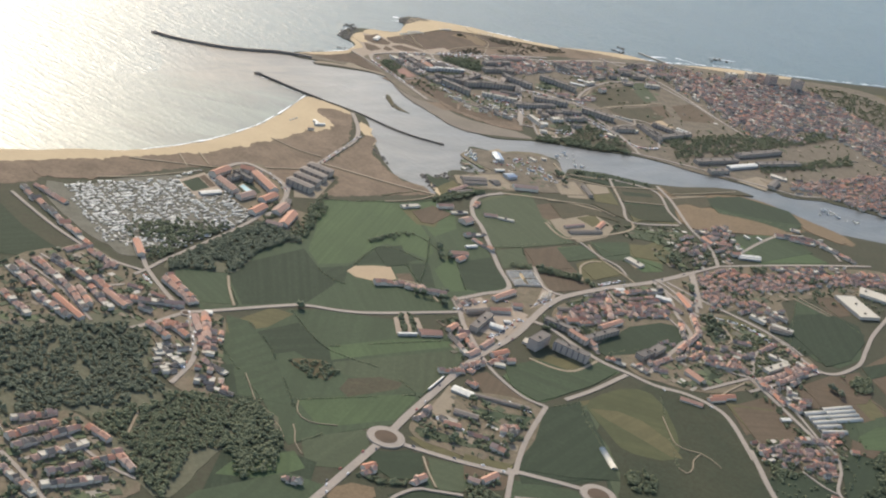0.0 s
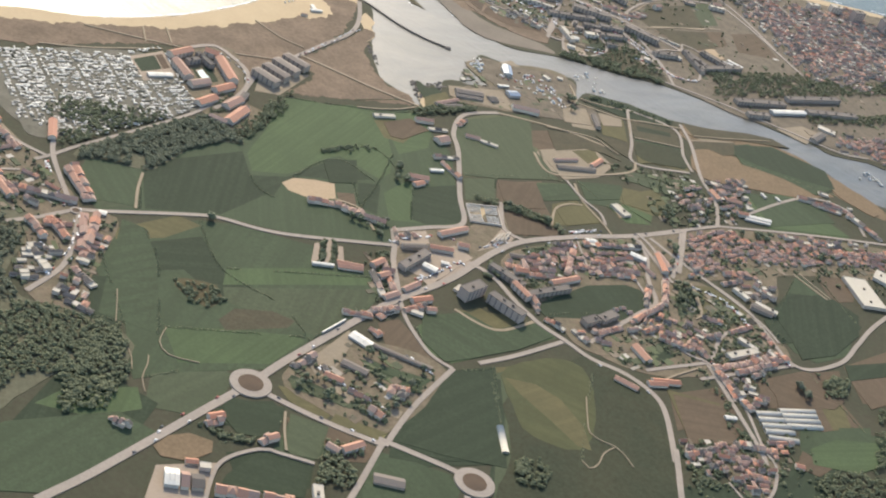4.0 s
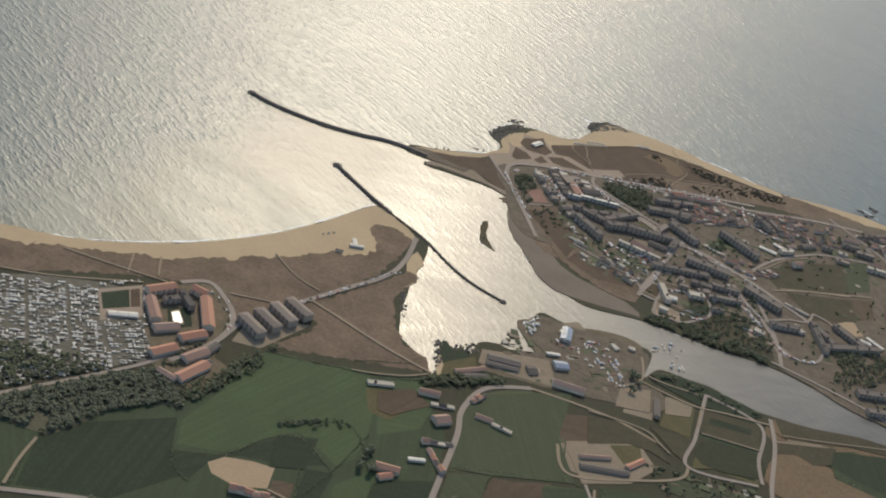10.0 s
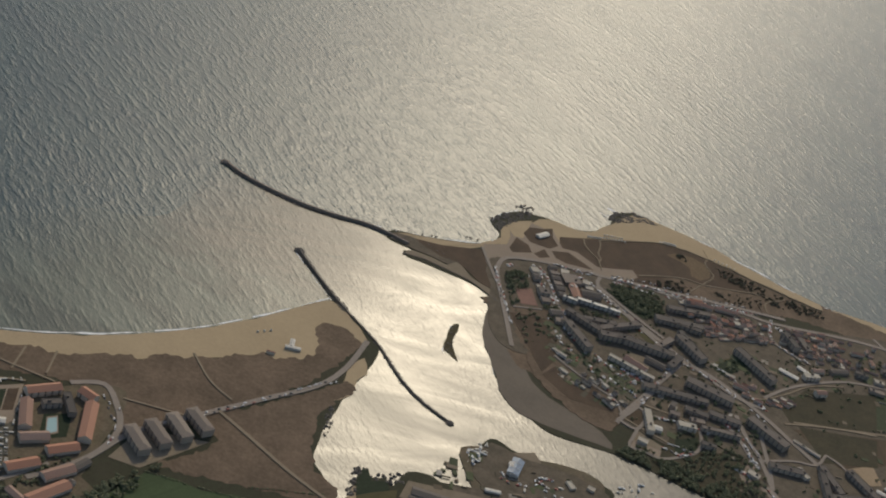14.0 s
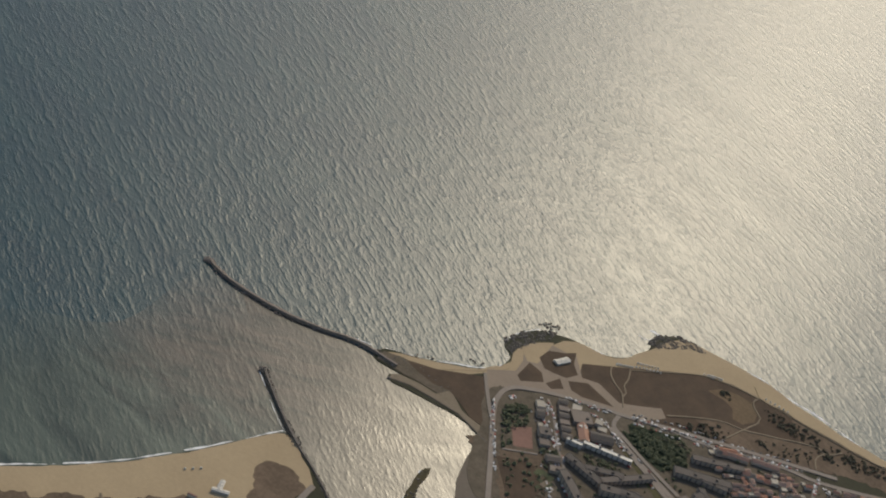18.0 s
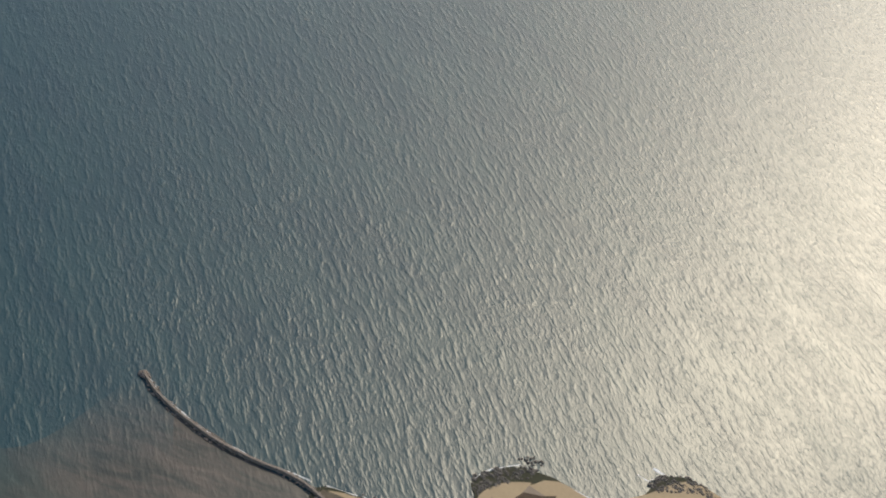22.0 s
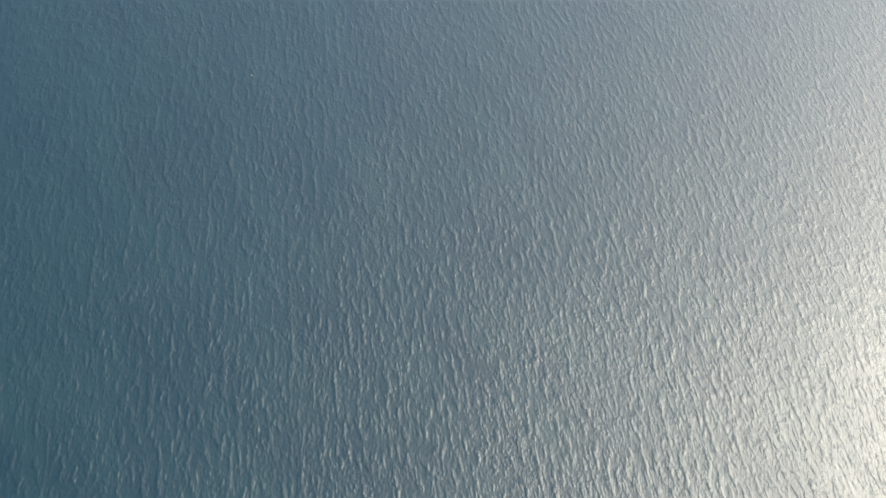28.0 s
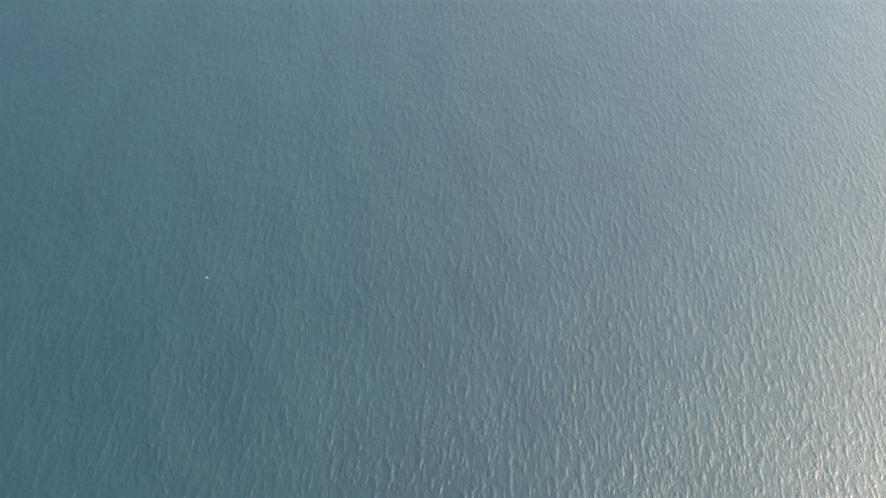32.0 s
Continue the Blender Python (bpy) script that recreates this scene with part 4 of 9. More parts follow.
field("greenb", [(183.4, 614), (200.9, 617.8), (234.5, 613.5), (243.1, 600.5), (225.6, 582.6), (198.5, 597.7), (182.2, 601.8)])
field("brown", [(40.1, 494.7), (61.1, 502.3), (63, 480.1), (43.1, 470.6)])
field("greenb", [(60.1, 501.7), (77.8, 511.3), (82.6, 498.5), (62.6, 487.5)])
field("olive", [(68, 483.3), (83.5, 496.2), (90.8, 482.3), (72.1, 469.6)])
field("brown", [(41.6, 466.7), (68.9, 463.3), (65.9, 456.9), (43.9, 448.1)])
field("greenb", [(83.1, 514.8), (103.2, 524.5), (103.1, 510.1), (85.2, 500.1)])
field("olive", [(105, 516), (125.8, 532.7), (132.6, 514.5), (124.9, 506.5), (105, 506.6)])
field("greena", [(105, 506.6), (119.4, 503.2), (117.4, 495.6), (106.8, 503.1)])
field("greenc", [(121.3, 571.5), (149.5, 576), (146.8, 565.2), (121, 562.2)])
field("greend", [(109.2, 541.9), (151.9, 553), (153.3, 543.4), (133.3, 530.7), (110.7, 532.8)])
field("greend", [(19.4, 542.8), (62.2, 576.7), (61.1, 539.2), (72.1, 512.4), (39, 495.9), (23.5, 490.3)])
field("sandlot", [(63.4, 538.2), (94.1, 559.4), (104.4, 544.3), (94.4, 527.1), (75, 514.3)])
field("olive", [(82.6, 548.3), (95.6, 556.7), (97.3, 547.8), (90.1, 538.8)])
field("plaza", [(-9, 422.2), (5.2, 431), (6.5, 421.4), (-7.2, 411.2)])
field("plaza", [(32.9, 434.2), (40, 450.3), (45.3, 444.9), (43.5, 440.6)])
field("brown", [(-15.1, 520.4), (-2.1, 532.5), (7.2, 525.4), (-5.7, 508.4), (-11.7, 508.2)])
field("greenc", [(-42, 467.9), (-27, 475.9), (-25.8, 455.2), (-38.3, 449.1)])
field("greenc", [(-67.1, 288.1), (-45.3, 290.3), (-46.8, 276.6), (-52.2, 272.2), (-60.1, 271.2), (-64.6, 277)])
field("greend", [(-43.5, 287.8), (-30, 285.7), (-33.1, 267.8), (-41.9, 267.2), (-43.9, 270.1)])
field("greenc", [(-61.5, 250.3), (-52.5, 264.3), (-35, 262.9), (-35.9, 247.9), (-48.1, 246.2), (-62.3, 246.3)])
field("greenb", [(-14.2, 277.1), (0.8, 278.4), (11.8, 275.6), (15.4, 262.7), (14.4, 256.3), (-19.6, 247.7)])
field("reed", [(-84.7, 255.5), (-81, 262.4), (-74.7, 265.9), (-67.3, 264.7), (-66.8, 259.1), (-74.6, 252.7), (-82.1, 251.4)])
field("olive", [(-28.4, 293.6), (-9.9, 289.9), (-13.4, 285.2), (-29.8, 288.8)])
field("greend", [(-45.6, 306.9), (-19.2, 302.7), (-23.4, 298.2), (-44, 301.4)])
field("greenb", [(-21.1, 328.1), (6.7, 326.8), (2.1, 320.5), (-17.4, 324.4)])
field("plaza", [(-83, 247.2), (-64.8, 254.8), (-66.5, 235.8), (-84.2, 231.8)])
field("greenc", [(77.1, 352.9), (94, 353), (100.1, 321.8), (94, 277.2), (58, 267.4)])
field("brown", [(151.4, 385.6), (171.5, 397.2), (178.9, 362.9), (171.3, 358.6), (156.1, 370.6)])
field("olive", [(172, 398.7), (175.6, 398.5), (180.2, 363.3), (177, 361.5)])
field("greenb", [(165.8, 350), (186.9, 361.6), (194.5, 356.5), (188.9, 342.4), (175, 336.9)])
field("greenc", [(145.5, 321.8), (155.4, 321.2), (155.1, 311.3), (148.4, 301.7), (134.7, 296.7)])
field("greenc", [(106.4, 298.1), (120.5, 310.1), (127, 296), (123, 283.9), (103.7, 279)])
field("olive", [(103.7, 359.8), (126.8, 359.7), (120.3, 334.6), (108.3, 331)])
field("brown", [(197.2, 397.9), (222.2, 407.9), (217.4, 396.2), (201, 384.8)])
field("greenc", [(196.5, 413.9), (222.9, 427.3), (219.7, 415.6), (196.4, 402.7)])
field("brown", [(158.3, 342.2), (169.7, 335.4), (162.2, 328), (152.9, 330.6)])
field("town", [(124.1, 328.8), (145.4, 331.9), (136.7, 306.3), (128.4, 304.1), (121, 311.7)])
field("olive", [(35.2, 342.9), (44, 345.8), (49.3, 338.8), (47.6, 329.8), (40.5, 325.7), (35.1, 330.8)])
field("olive", [(34.6, 315.7), (44.7, 310.8), (52.6, 297.2), (49.8, 293.3), (36.7, 297.5), (34.8, 304.6)])

field("greenc", [(111, 773), (122.6, 797), (128.2, 790.2), (119, 769)])
field("heath", [(158.8, 794.6), (194.4, 821.4), (197.8, 786.2), (155.5, 757.5), (149.9, 765.9)])
field("heath", [(159.9, 757.3), (198.5, 778.7), (200.8, 754.8), (175.5, 736.9)])
field("lawn", [(12.7, 734.5), (26.4, 742.8), (39.1, 731.3), (43.6, 712.4), (40.9, 698.5), (28.4, 714.4)])
field("lawn", [(44.9, 708.1), (66.5, 707.3), (77.3, 693.9), (58.1, 688.4), (41.6, 696.4)])
field("brown", [(83.2, 692.7), (86.1, 705.9), (92.3, 705.6), (92.1, 693.5)])
field("sandlot", [(90.8, 689.8), (103.8, 687), (103.9, 675.6), (91.3, 675.5)])
field("olive", [(51.8, 786.1), (56.1, 787.4), (90.9, 764.9), (89.4, 758.5)])
field("greenc", [(49.8, 804.8), (74.8, 813), (80.5, 799.9), (71.8, 786.8), (58.5, 790)])
field("greenc", [(106.8, 622.7), (122.7, 625.3), (139.1, 622.1), (147.3, 619.2), (134.6, 614), (113.1, 615.8)])
field("townn", [(38.4, 630.6), (50.8, 630.6), (69.6, 633.4), (91.5, 634.6), (90, 610.1), (79.5, 594.6), (49.6, 598.9), (36.5, 609.5)])
field("sandlot", [(18.8, 571), (18.2, 582.5), (47.9, 595), (55, 575), (32.9, 570.9)])
field("olive", [(5.7, 548.8), (5.2, 562.1), (16.6, 574), (19.3, 564.4), (12.2, 554), (10.4, 547.2)])
field("greenc", [(1.7, 567.7), (0.8, 576.6), (2.5, 577.6), (6.4, 571.7), (11.4, 575.9), (14.6, 571.8), (8.9, 565.2), (4.9, 559.6)])
field("townn", [(79.5, 594.6), (90.2, 605.5), (101.4, 605), (102.4, 589.8), (82.1, 580.6)])
field("greenb", [(49.7, 438.7), (60.4, 446.4), (60.8, 434.6), (49.8, 428.5)])
field("greena", [(89.3, 456.1), (100.1, 459.9), (101, 453.3), (88.9, 448)])
field("greenc", [(97.7, 384.4), (109.4, 395.6), (112.4, 386.1), (100.6, 374.8)])
field("plaza", [(39.3, 412.8), (42.6, 417), (48.5, 406.6), (45.2, 400.9)])
field("plaza", [(-6.4, 397.3), (6.2, 414.9), (17.6, 425.5), (25.6, 419.2), (5.8, 388.4), (1.7, 393.9)])
field("greenc", [(120.2, 442.2), (129.5, 443.8), (130, 424.4), (118.7, 417.8)])
field("sandlot", [(136.3, 395.7), (134.1, 398.4), (141.4, 412.8), (146.3, 415.2), (139.1, 402.6)])
field("olive", [(16.9, 374.7), (26.7, 382.8), (39.5, 374.7), (29.5, 368.2)])
field("sandlot", [(82, 596.4), (96.1, 603.7), (97.6, 584.8), (81.5, 579.9)])
field("sandlot", [(103, 603.4), (116.4, 605.8), (115.6, 594.6), (104.1, 589.2)])
field("greenc", [(95.8, 612.6), (117.8, 615.7), (143.5, 614.8), (146.6, 613.1), (117.2, 607.6)])
field("greenc", [(120.6, 601.7), (144, 606.9), (146.7, 589.7), (133.4, 588.8), (120.9, 585.3)])
field("olive", [(120.9, 574), (145.9, 582.7), (148.8, 574.6), (119.5, 555.8)])
field("reed", [(155.3, 621.5), (180.6, 623.2), (215, 629.4), (197.6, 625.6), (159, 608.2)])
field("reed", [(156.7, 589.1), (168.9, 597.6), (185.3, 588.4), (205.9, 578.2), (219.5, 574), (185.3, 567.8), (155.3, 561.6)])
field("brown", [(157.3, 605.3), (179.4, 614.9), (177.1, 598.7), (169, 598.3), (156.2, 589.9)])
field("greenb", [(180.8, 610.8), (194.2, 620.8), (220.1, 620.1), (239.7, 614.2), (240.2, 594.4), (226.2, 580.3), (206.8, 583.3), (185.5, 589.7)])
field("reed", [(242.5, 604), (262.1, 587), (259, 574.1), (240.2, 588.7)])
field("greenb", [(180, 558), (203.9, 566.9), (226, 566.8), (229.4, 552.7), (188, 527.8)])
field("court", [(9, 757.2), (15.3, 764.7), (22.4, 751.5), (15.2, 746.3)])
field("sand", [(83.5, 898.1), (95.6, 896.5), (107.2, 895.8), (121.2, 893.8), (137.7, 892.7), (155.4, 892.4), (156.6, 887.5), (143.6, 885.8), (131.7, 885.2), (113.6, 884.8), (101.3, 885.2), (88, 884.6)])
field("meadow", [(72.6, 370.4), (81.6, 365), (92.8, 358.4), (99.6, 353.3), (101.7, 335.3), (98.2, 303.1), (94.7, 277.2), (61, 266.6), (29.1, 263), (34.4, 293.4), (34.7, 312.1), (36.4, 330.2)])
field("greenc", [(11.8, 330.4), (33.2, 337.5), (33.5, 309.9), (32.9, 287), (12, 285.5), (-5.8, 286.9), (2.7, 307.6)])
field("hay", [(33.9, 341), (42.5, 352), (57.4, 361.5), (68.4, 359.4), (71.2, 345.9), (69.4, 322.9), (62, 307.5), (49.9, 306.4), (40.5, 311.6), (36.8, 324.3)])
field("olive", [(35.4, 339.8), (47.3, 340.6), (57.1, 335), (64.7, 321.7), (66.4, 308.6), (61.3, 309.2), (52.1, 320), (40.5, 332.1)])
field("brown", [(155.4, 386.2), (173.3, 399.1), (192.4, 408.2), (188.6, 385.3), (181.8, 377.3), (154.2, 368.3)])
field("greena", [(162.1, 344.7), (176.9, 355.8), (196, 360.8), (196.8, 347.2), (180.9, 336.5), (161.3, 334.9)])
field("brown", [(106.3, 357.8), (127.3, 358.3), (134.1, 345.9), (126.7, 334.4), (108, 328)])
field("greenc", [(105, 300.3), (120.9, 310), (125.1, 294.6), (121.2, 279.5), (94.2, 273.7)])
field("greenc", [(142.2, 319), (161.1, 326.7), (145.9, 284.8), (129.7, 281.3)])
field("greenb", [(3, 366.7), (21.1, 376.8), (33.8, 370.2), (48.9, 383.2), (58.3, 376.3), (41.9, 360.5), (21.5, 345.9), (11.9, 339.8), (2.8, 349.9)])
field("greenc", [(177.1, 456.5), (202.8, 473.7), (217.1, 461.2), (211.9, 442.9), (193.8, 420.3), (175.1, 409.6), (173.1, 425.3), (169.6, 440.2)])
field("heath", [(105.5, 701), (117.4, 711.3), (120, 696.6), (137.8, 710.5), (143.8, 687.5), (133.4, 670.6), (118.7, 672.4), (105.3, 675.4)])
field("plaza", [(137.8, 698.6), (144, 708), (148.5, 698.2), (142.2, 689.6)])
field("plaza", [(91.4, 681.6), (104.4, 683.3), (104.6, 676.5), (91.1, 674.3)])
field("greenc", [(108, 697.1), (117.2, 707.4), (118.9, 695.6), (110.1, 685.8)])
field("plaza", [(150, 692.6), (152.7, 697.1), (163.7, 689.2), (161, 683.7)])
field("reed", [(155.8, 590.7), (166.4, 598.1), (174.4, 595.8), (185, 591.6), (208.2, 588.6), (226.1, 575.7), (184.4, 564.4), (155.7, 562.2)])
field("heath", [(155.3, 622.1), (174.8, 627.1), (197.4, 635.7), (213, 638.2), (222.4, 632.1), (191.4, 623.1), (163.7, 608.4), (159.6, 608.9)])
field("heath", [(158.3, 603.2), (185.7, 617.6), (182, 601), (174.4, 595.8), (166.4, 599), (156.3, 592.4)])
field("greenc", [(184.2, 614.2), (210.4, 626.7), (240.3, 615.2), (240.9, 594.5), (217, 594.5), (195.8, 596.3), (182.6, 600.9)])
field("heath", [(120.1, 605), (148.6, 610.8), (148.3, 590.6), (121.3, 586.5)])
field("greenc", [(124.5, 600.8), (144.7, 604.6), (144.8, 599.9), (124.8, 595.2)])
field("meadow", [(122.3, 578.3), (147.9, 586.6), (149.6, 568.5), (122.8, 561.6)])
field("heath", [(70.8, 563.9), (93.5, 570.4), (102.1, 562.8), (109.4, 552.3), (100.2, 555.6), (90, 554.7), (73.6, 543.2)])
field("heath", [(98.4, 573.9), (117.8, 578.4), (116.7, 557.4), (109.9, 561.5), (102.7, 570)])
field("greenc", [(94.4, 617.1), (107.6, 626.1), (132.9, 625.1), (149.7, 621.6), (147.1, 616.2), (127.9, 614.2), (107.2, 613.2)])
for strip in ([(-41.8, 397.7), (-39.7, 398.9), (-39.5, 384.7), (-42.4, 383.1)], [(-36.8, 402.3), (-34.6, 403.5), (-34, 387), (-37.3, 385.2)], [(-32.3, 399.9), (-30.1, 400.4), (-29.4, 389.6), (-31.9, 388.2)]):
    field("plaza", strip)

ROADS = []


def ribbon(name, line, width, z, low, material):
    verts, faces = [], []
    for i, p in enumerate(line):
        d = (line[min(i + 1, len(line) - 1)] - line[max(i - 1, 0)]).normalized()
        s = Vector((-d.y, d.x)) * width / 2
        for q, h in ((p + s, low), (p + s, z), (p - s, z), (p - s, low)):
            verts.append((q.x, q.y, h))
        if i:
            k = 4 * i
            faces += [(k + j, k + j - 4, k + j - 3, k + j + 1) for j in range(3)]
    return new(name, mesh_of(name, verts, faces, material))


def road(kind, width, pts):
    line = smooth_line(pts, 2.5)
    ROADS.append((width, line))
    z = LAND + 0.30 + 0.002 * len(ROADS)
    ob = ribbon("road" if kind == "road" else "dirt_track", line, width * (1.05 if kind == "road" else 0.85), z, LAND, GROUND[kind])
    tagged(ob, "worn pale asphalt road" if kind == "road" else "pale sandy dirt track", "road" if kind == "road" else "track", kind="structure")


road("road", 1.65, [(-154.3, 404), (-148.3, 411.8), (-142.4, 420.9), (-132.2, 434.2), (-121, 449), (-108.7, 465.9), (-98.8, 480.9), (-91.3, 497.9)])
road("road", 2.97, [(-113.8, 220.9), (-103.1, 234.2), (-93.3, 247.9), (-75.5, 273.6), (-61.6, 293.6)])
road("road", 2.97, [(-55.2, 303.5), (-47.6, 315.8), (-35.7, 333.3), (-17.2, 359.9), (-6.1, 374.1), (14.5, 397.3), (28.4, 418.3), (38.2, 432.3), (51.1, 445.6), (77.9, 462.8), (106, 477.6), (133.2, 496.2)])
road("road", 2.31, [(-54.4, 296), (-46.3, 292.8), (-30.3, 287.5), (-10.6, 283.1)])
road("road", 2.31, [(-12.9, 286), (9.7, 280.2), (15.4, 278.2)])
road("road", 1.98, [(-10.6, 283.1), (-0.7, 307.8), (14.9, 337.1)])
road("road", 1.98, [(-11.3, 284.8), (-19.5, 258.7), (-24.8, 244.1)])
road("road", 1.98, [(25.1, 344.6), (40.5, 355.9), (61.4, 374)])
road("road", 2.31, [(23.6, 414.5), (33.4, 409.3), (43, 394.2), (52.3, 382.6), (62.6, 375.4), (72.8, 367.5), (86.5, 363.2), (97.3, 354.2), (100.8, 342.4), (100.1, 314)])
road("track", 1.65, [(16.4, 376.9), (26.8, 370.9), (35.9, 370.9), (49.9, 383)])
road("road", 1.98, [(-154.5, 356.8), (-144.7, 364.6), (-133.2, 375.5), (-123.7, 379.8), (-90.1, 394.7), (-79.5, 397.5), (-54.9, 398.3), (-8.7, 412.4)])
road("road", 2.31, [(-9.5, 424.9), (-8.7, 412.4), (-9, 398.9), (-6.1, 374.1)])
road("road", 1.65, [(-6.1, 374.1), (-3, 359.8), (5.6, 342.9), (14.5, 336.9)])
road("road", 2.31, [(-9.5, 424.1), (5.8, 434.1), (21.7, 445.5), (21.2, 469.8), (21.6, 511.5), (19.8, 531.5), (26, 553.4), (44.2, 567)])
road("track", 1.65, [(44.2, 567), (65.3, 569), (83.5, 568.9), (102.4, 564.4)])
road("road", 1.98, [(40.9, 474.2), (41.3, 450.7), (51.1, 445.6)])
road("road", 1.98, [(133.2, 496.2), (128.2, 473.2), (120.7, 448.7)])
road("road", 1.65, [(121.8, 618.7), (119.2, 580.1), (117.5, 555.3), (149, 562.1)])
road("road", 1.65, [(121.8, 618.7), (148.8, 610.6), (148.6, 580.6), (150.8, 564.4)])
road("road", 1.98, [(153.3, 620.1), (155.9, 597.5), (155.1, 561.2), (158.5, 535.4), (154.9, 511.4)])
road("track", 1.32, [(156.6, 603), (184.5, 617.1), (161.5, 607.4)])
road("track", 1.65, [(117.5, 555.3), (115, 545.2), (99.1, 532.6), (69.3, 517), (61.3, 534.1)])
road("track", 1.32, [(80.5, 513.2), (82.6, 498.8), (91.2, 481.3), (94.6, 472.7)])
road("track", 1.32, [(64.7, 466.2), (68, 482.7), (75.2, 490.9), (82.3, 493.5)])
road("road", 1.98, [(106, 477.6), (110.2, 463.4), (108.1, 442.1), (108.9, 423.4), (98.7, 410.2), (73.4, 378.7)])
road("road", 1.98, [(114.5, 479.9), (131.7, 461.2), (155.3, 437.4), (169.7, 403), (193.4, 413.8), (209.1, 435.1), (222, 453.8), (247.2, 483.8)])
road("road", 1.65, [(154.9, 511.4), (200.3, 527.4), (233.5, 537.9), (264.3, 546.8)])
road("road", 1.65, [(171.8, 529.8), (215.5, 571.5), (241.7, 572.5), (245.2, 547)])
road("track", 1.32, [(188.7, 484.2), (202.7, 468.4)])
road("road", 1.65, [(128.9, 389.9), (138.2, 411.6), (153.3, 424.8)])
road("road", 1.98, [(126, 386.7), (133.1, 359.7), (138.8, 335.8), (139.6, 326.8)])
road("road", 1.65, [(96.4, 369.4), (126, 386.7)])
road("road", 1.65, [(120.6, 373.3), (169.7, 403)])
road("track", 1.32, [(-17.6, 419.5), (-23.6, 433.8), (-34.5, 436.5)])
road("track", 1.32, [(-112.2, 388), (-113.7, 402), (-113.8, 415.4)])
road("track", 0.4, [(-109.8, 332.9), (-108.5, 324.9), (-107, 314)])
road("track", 0.4, [(-101.5, 302.3), (-98.9, 297.3), (-97.6, 290.4)])
road("track", 0.45, [(-93.5, 299.9), (-93.1, 294.9), (-93.7, 287.7), (-91.7, 280.7)])
road("road", 1.98, [(-131.5, 377.9), (-129.7, 355.6), (-130.3, 337.5), (-138.5, 318.6)])
road("road", 1.98, [(-135, 377.9), (-148.4, 409.9), (-151.7, 431), (-153.1, 442.1)])
road("road", 1.65, [(-210.8, 469.9), (-188.6, 438.4), (-168.2, 417), (-151.2, 408.9)])
road("road", 1.32, [(-193.4, 408.6), (-182.3, 381.1), (-171.5, 367.3)])
road("road", 1.32, [(-182.3, 381.1), (-157.9, 393.7)])
road("road", 1.65, [(-194.5, 261.7), (-186.2, 250.2), (-178, 236.1)])
road("road", 1.32, [(-179.6, 282.3), (-161.4, 261.6), (-150, 253.9)])
road("track", 0.4, [(-90.1, 317.5), (-91.1, 308.9), (-87, 303), (-76.5, 302.7)])
road("track", 0.99, [(-153.5, 280.7), (-150, 296.2)])
road("road", 2.31, [(-93, 486.5), (-87.1, 497.3), (-81.3, 515.2), (-82.5, 531.2), (-90.5, 542.4), (-100.3, 549.4), (-110.2, 541.1)])
road("road", 2.31, [(-81.3, 515.2), (-76.7, 534.7), (-61.2, 563.5), (-48.6, 586.5), (-35.3, 610.9), (-31, 631.9), (-31.6, 656.9)])
road("track", 1.65, [(-59.1, 567), (-44.2, 562), (-20.7, 553.8), (2.2, 548.4)])
road("track", 0.99, [(-84.1, 592.4), (-70.3, 581.1), (-58.1, 576.6)])
road("track", 0.99, [(-174.2, 501.4), (-152.7, 511.1), (-122.9, 530.4)])
road("track", 0.99, [(-159.8, 532.2), (-139.7, 534.2), (-114.5, 537.5)])
road("track", 0.99, [(-134.7, 548), (-130.9, 532.7)])
road("track", 0.99, [(-124.4, 553.9), (-119.7, 539.2)])
road("track", 0.99, [(-90.4, 547.3), (-77.8, 551.6), (-67.7, 555.1)])
road("road", 1.98, [(92.3, 733.7), (81.2, 688)])
road("road", 1.98, [(224.2, 836.1), (239.6, 806.6), (261.2, 754.3)])
road("road", 1.98, [(140.8, 742.7), (154.5, 700.6), (158.3, 673.3)])
road("road", 1.6, [(152.9, 674.2), (176.7, 670), (196.9, 665.4), (210.8, 660.6), (230.8, 655.2), (249.8, 649.4), (261.6, 647.3), (277.6, 651.1)])
road("road", 1.98, [(187.8, 881.7), (227.6, 844.1), (253.1, 773.1)])
road("road", 1.98, [(304.4, 914.2), (338.6, 849.8), (386.7, 777.5)])
road("road", 1.65, [(232.5, 920.9), (272.9, 881), (291.3, 814.4)])
road("road", 1.32, [(-200.7, 403), (-182.5, 383.5)])
road("road", 1.32, [(-193.1, 410.9), (-174.2, 391.7)])
road("road", 1.32, [(-181.1, 380), (-169.8, 358.8)])
road("road", 1.32, [(-169.3, 379.6), (-163.4, 368.7)])
road("road", 1.32, [(-188.1, 257.4), (-174.2, 266.9)])
road("road", 1.32, [(-167.4, 259.4), (-160.2, 264.2)])
road("road", 2.31, [(22.8, 707.1), (9.7, 735), (-1.3, 758), (-5.5, 770.5), (-4.1, 782.5), (7.6, 792.6), (17.2, 798.1), (31.9, 805.7), (44.9, 810.5), (67.2, 822.1), (92.6, 834.3), (118.2, 846.6), (139, 856.1)])
road("road", 1.98, [(41.6, 807.7), (42.5, 798.7), (50.5, 793.8), (67.2, 785.3), (84.5, 777.6)])
road("track", 0.79, [(23.6, 839.9), (25.6, 833.9), (31.3, 828), (35.6, 825), (40.3, 815.7)])
road("track", 0.79, [(30.9, 847.1), (33.4, 839), (34.1, 831.5), (37.1, 826.8), (36.9, 822.2)])
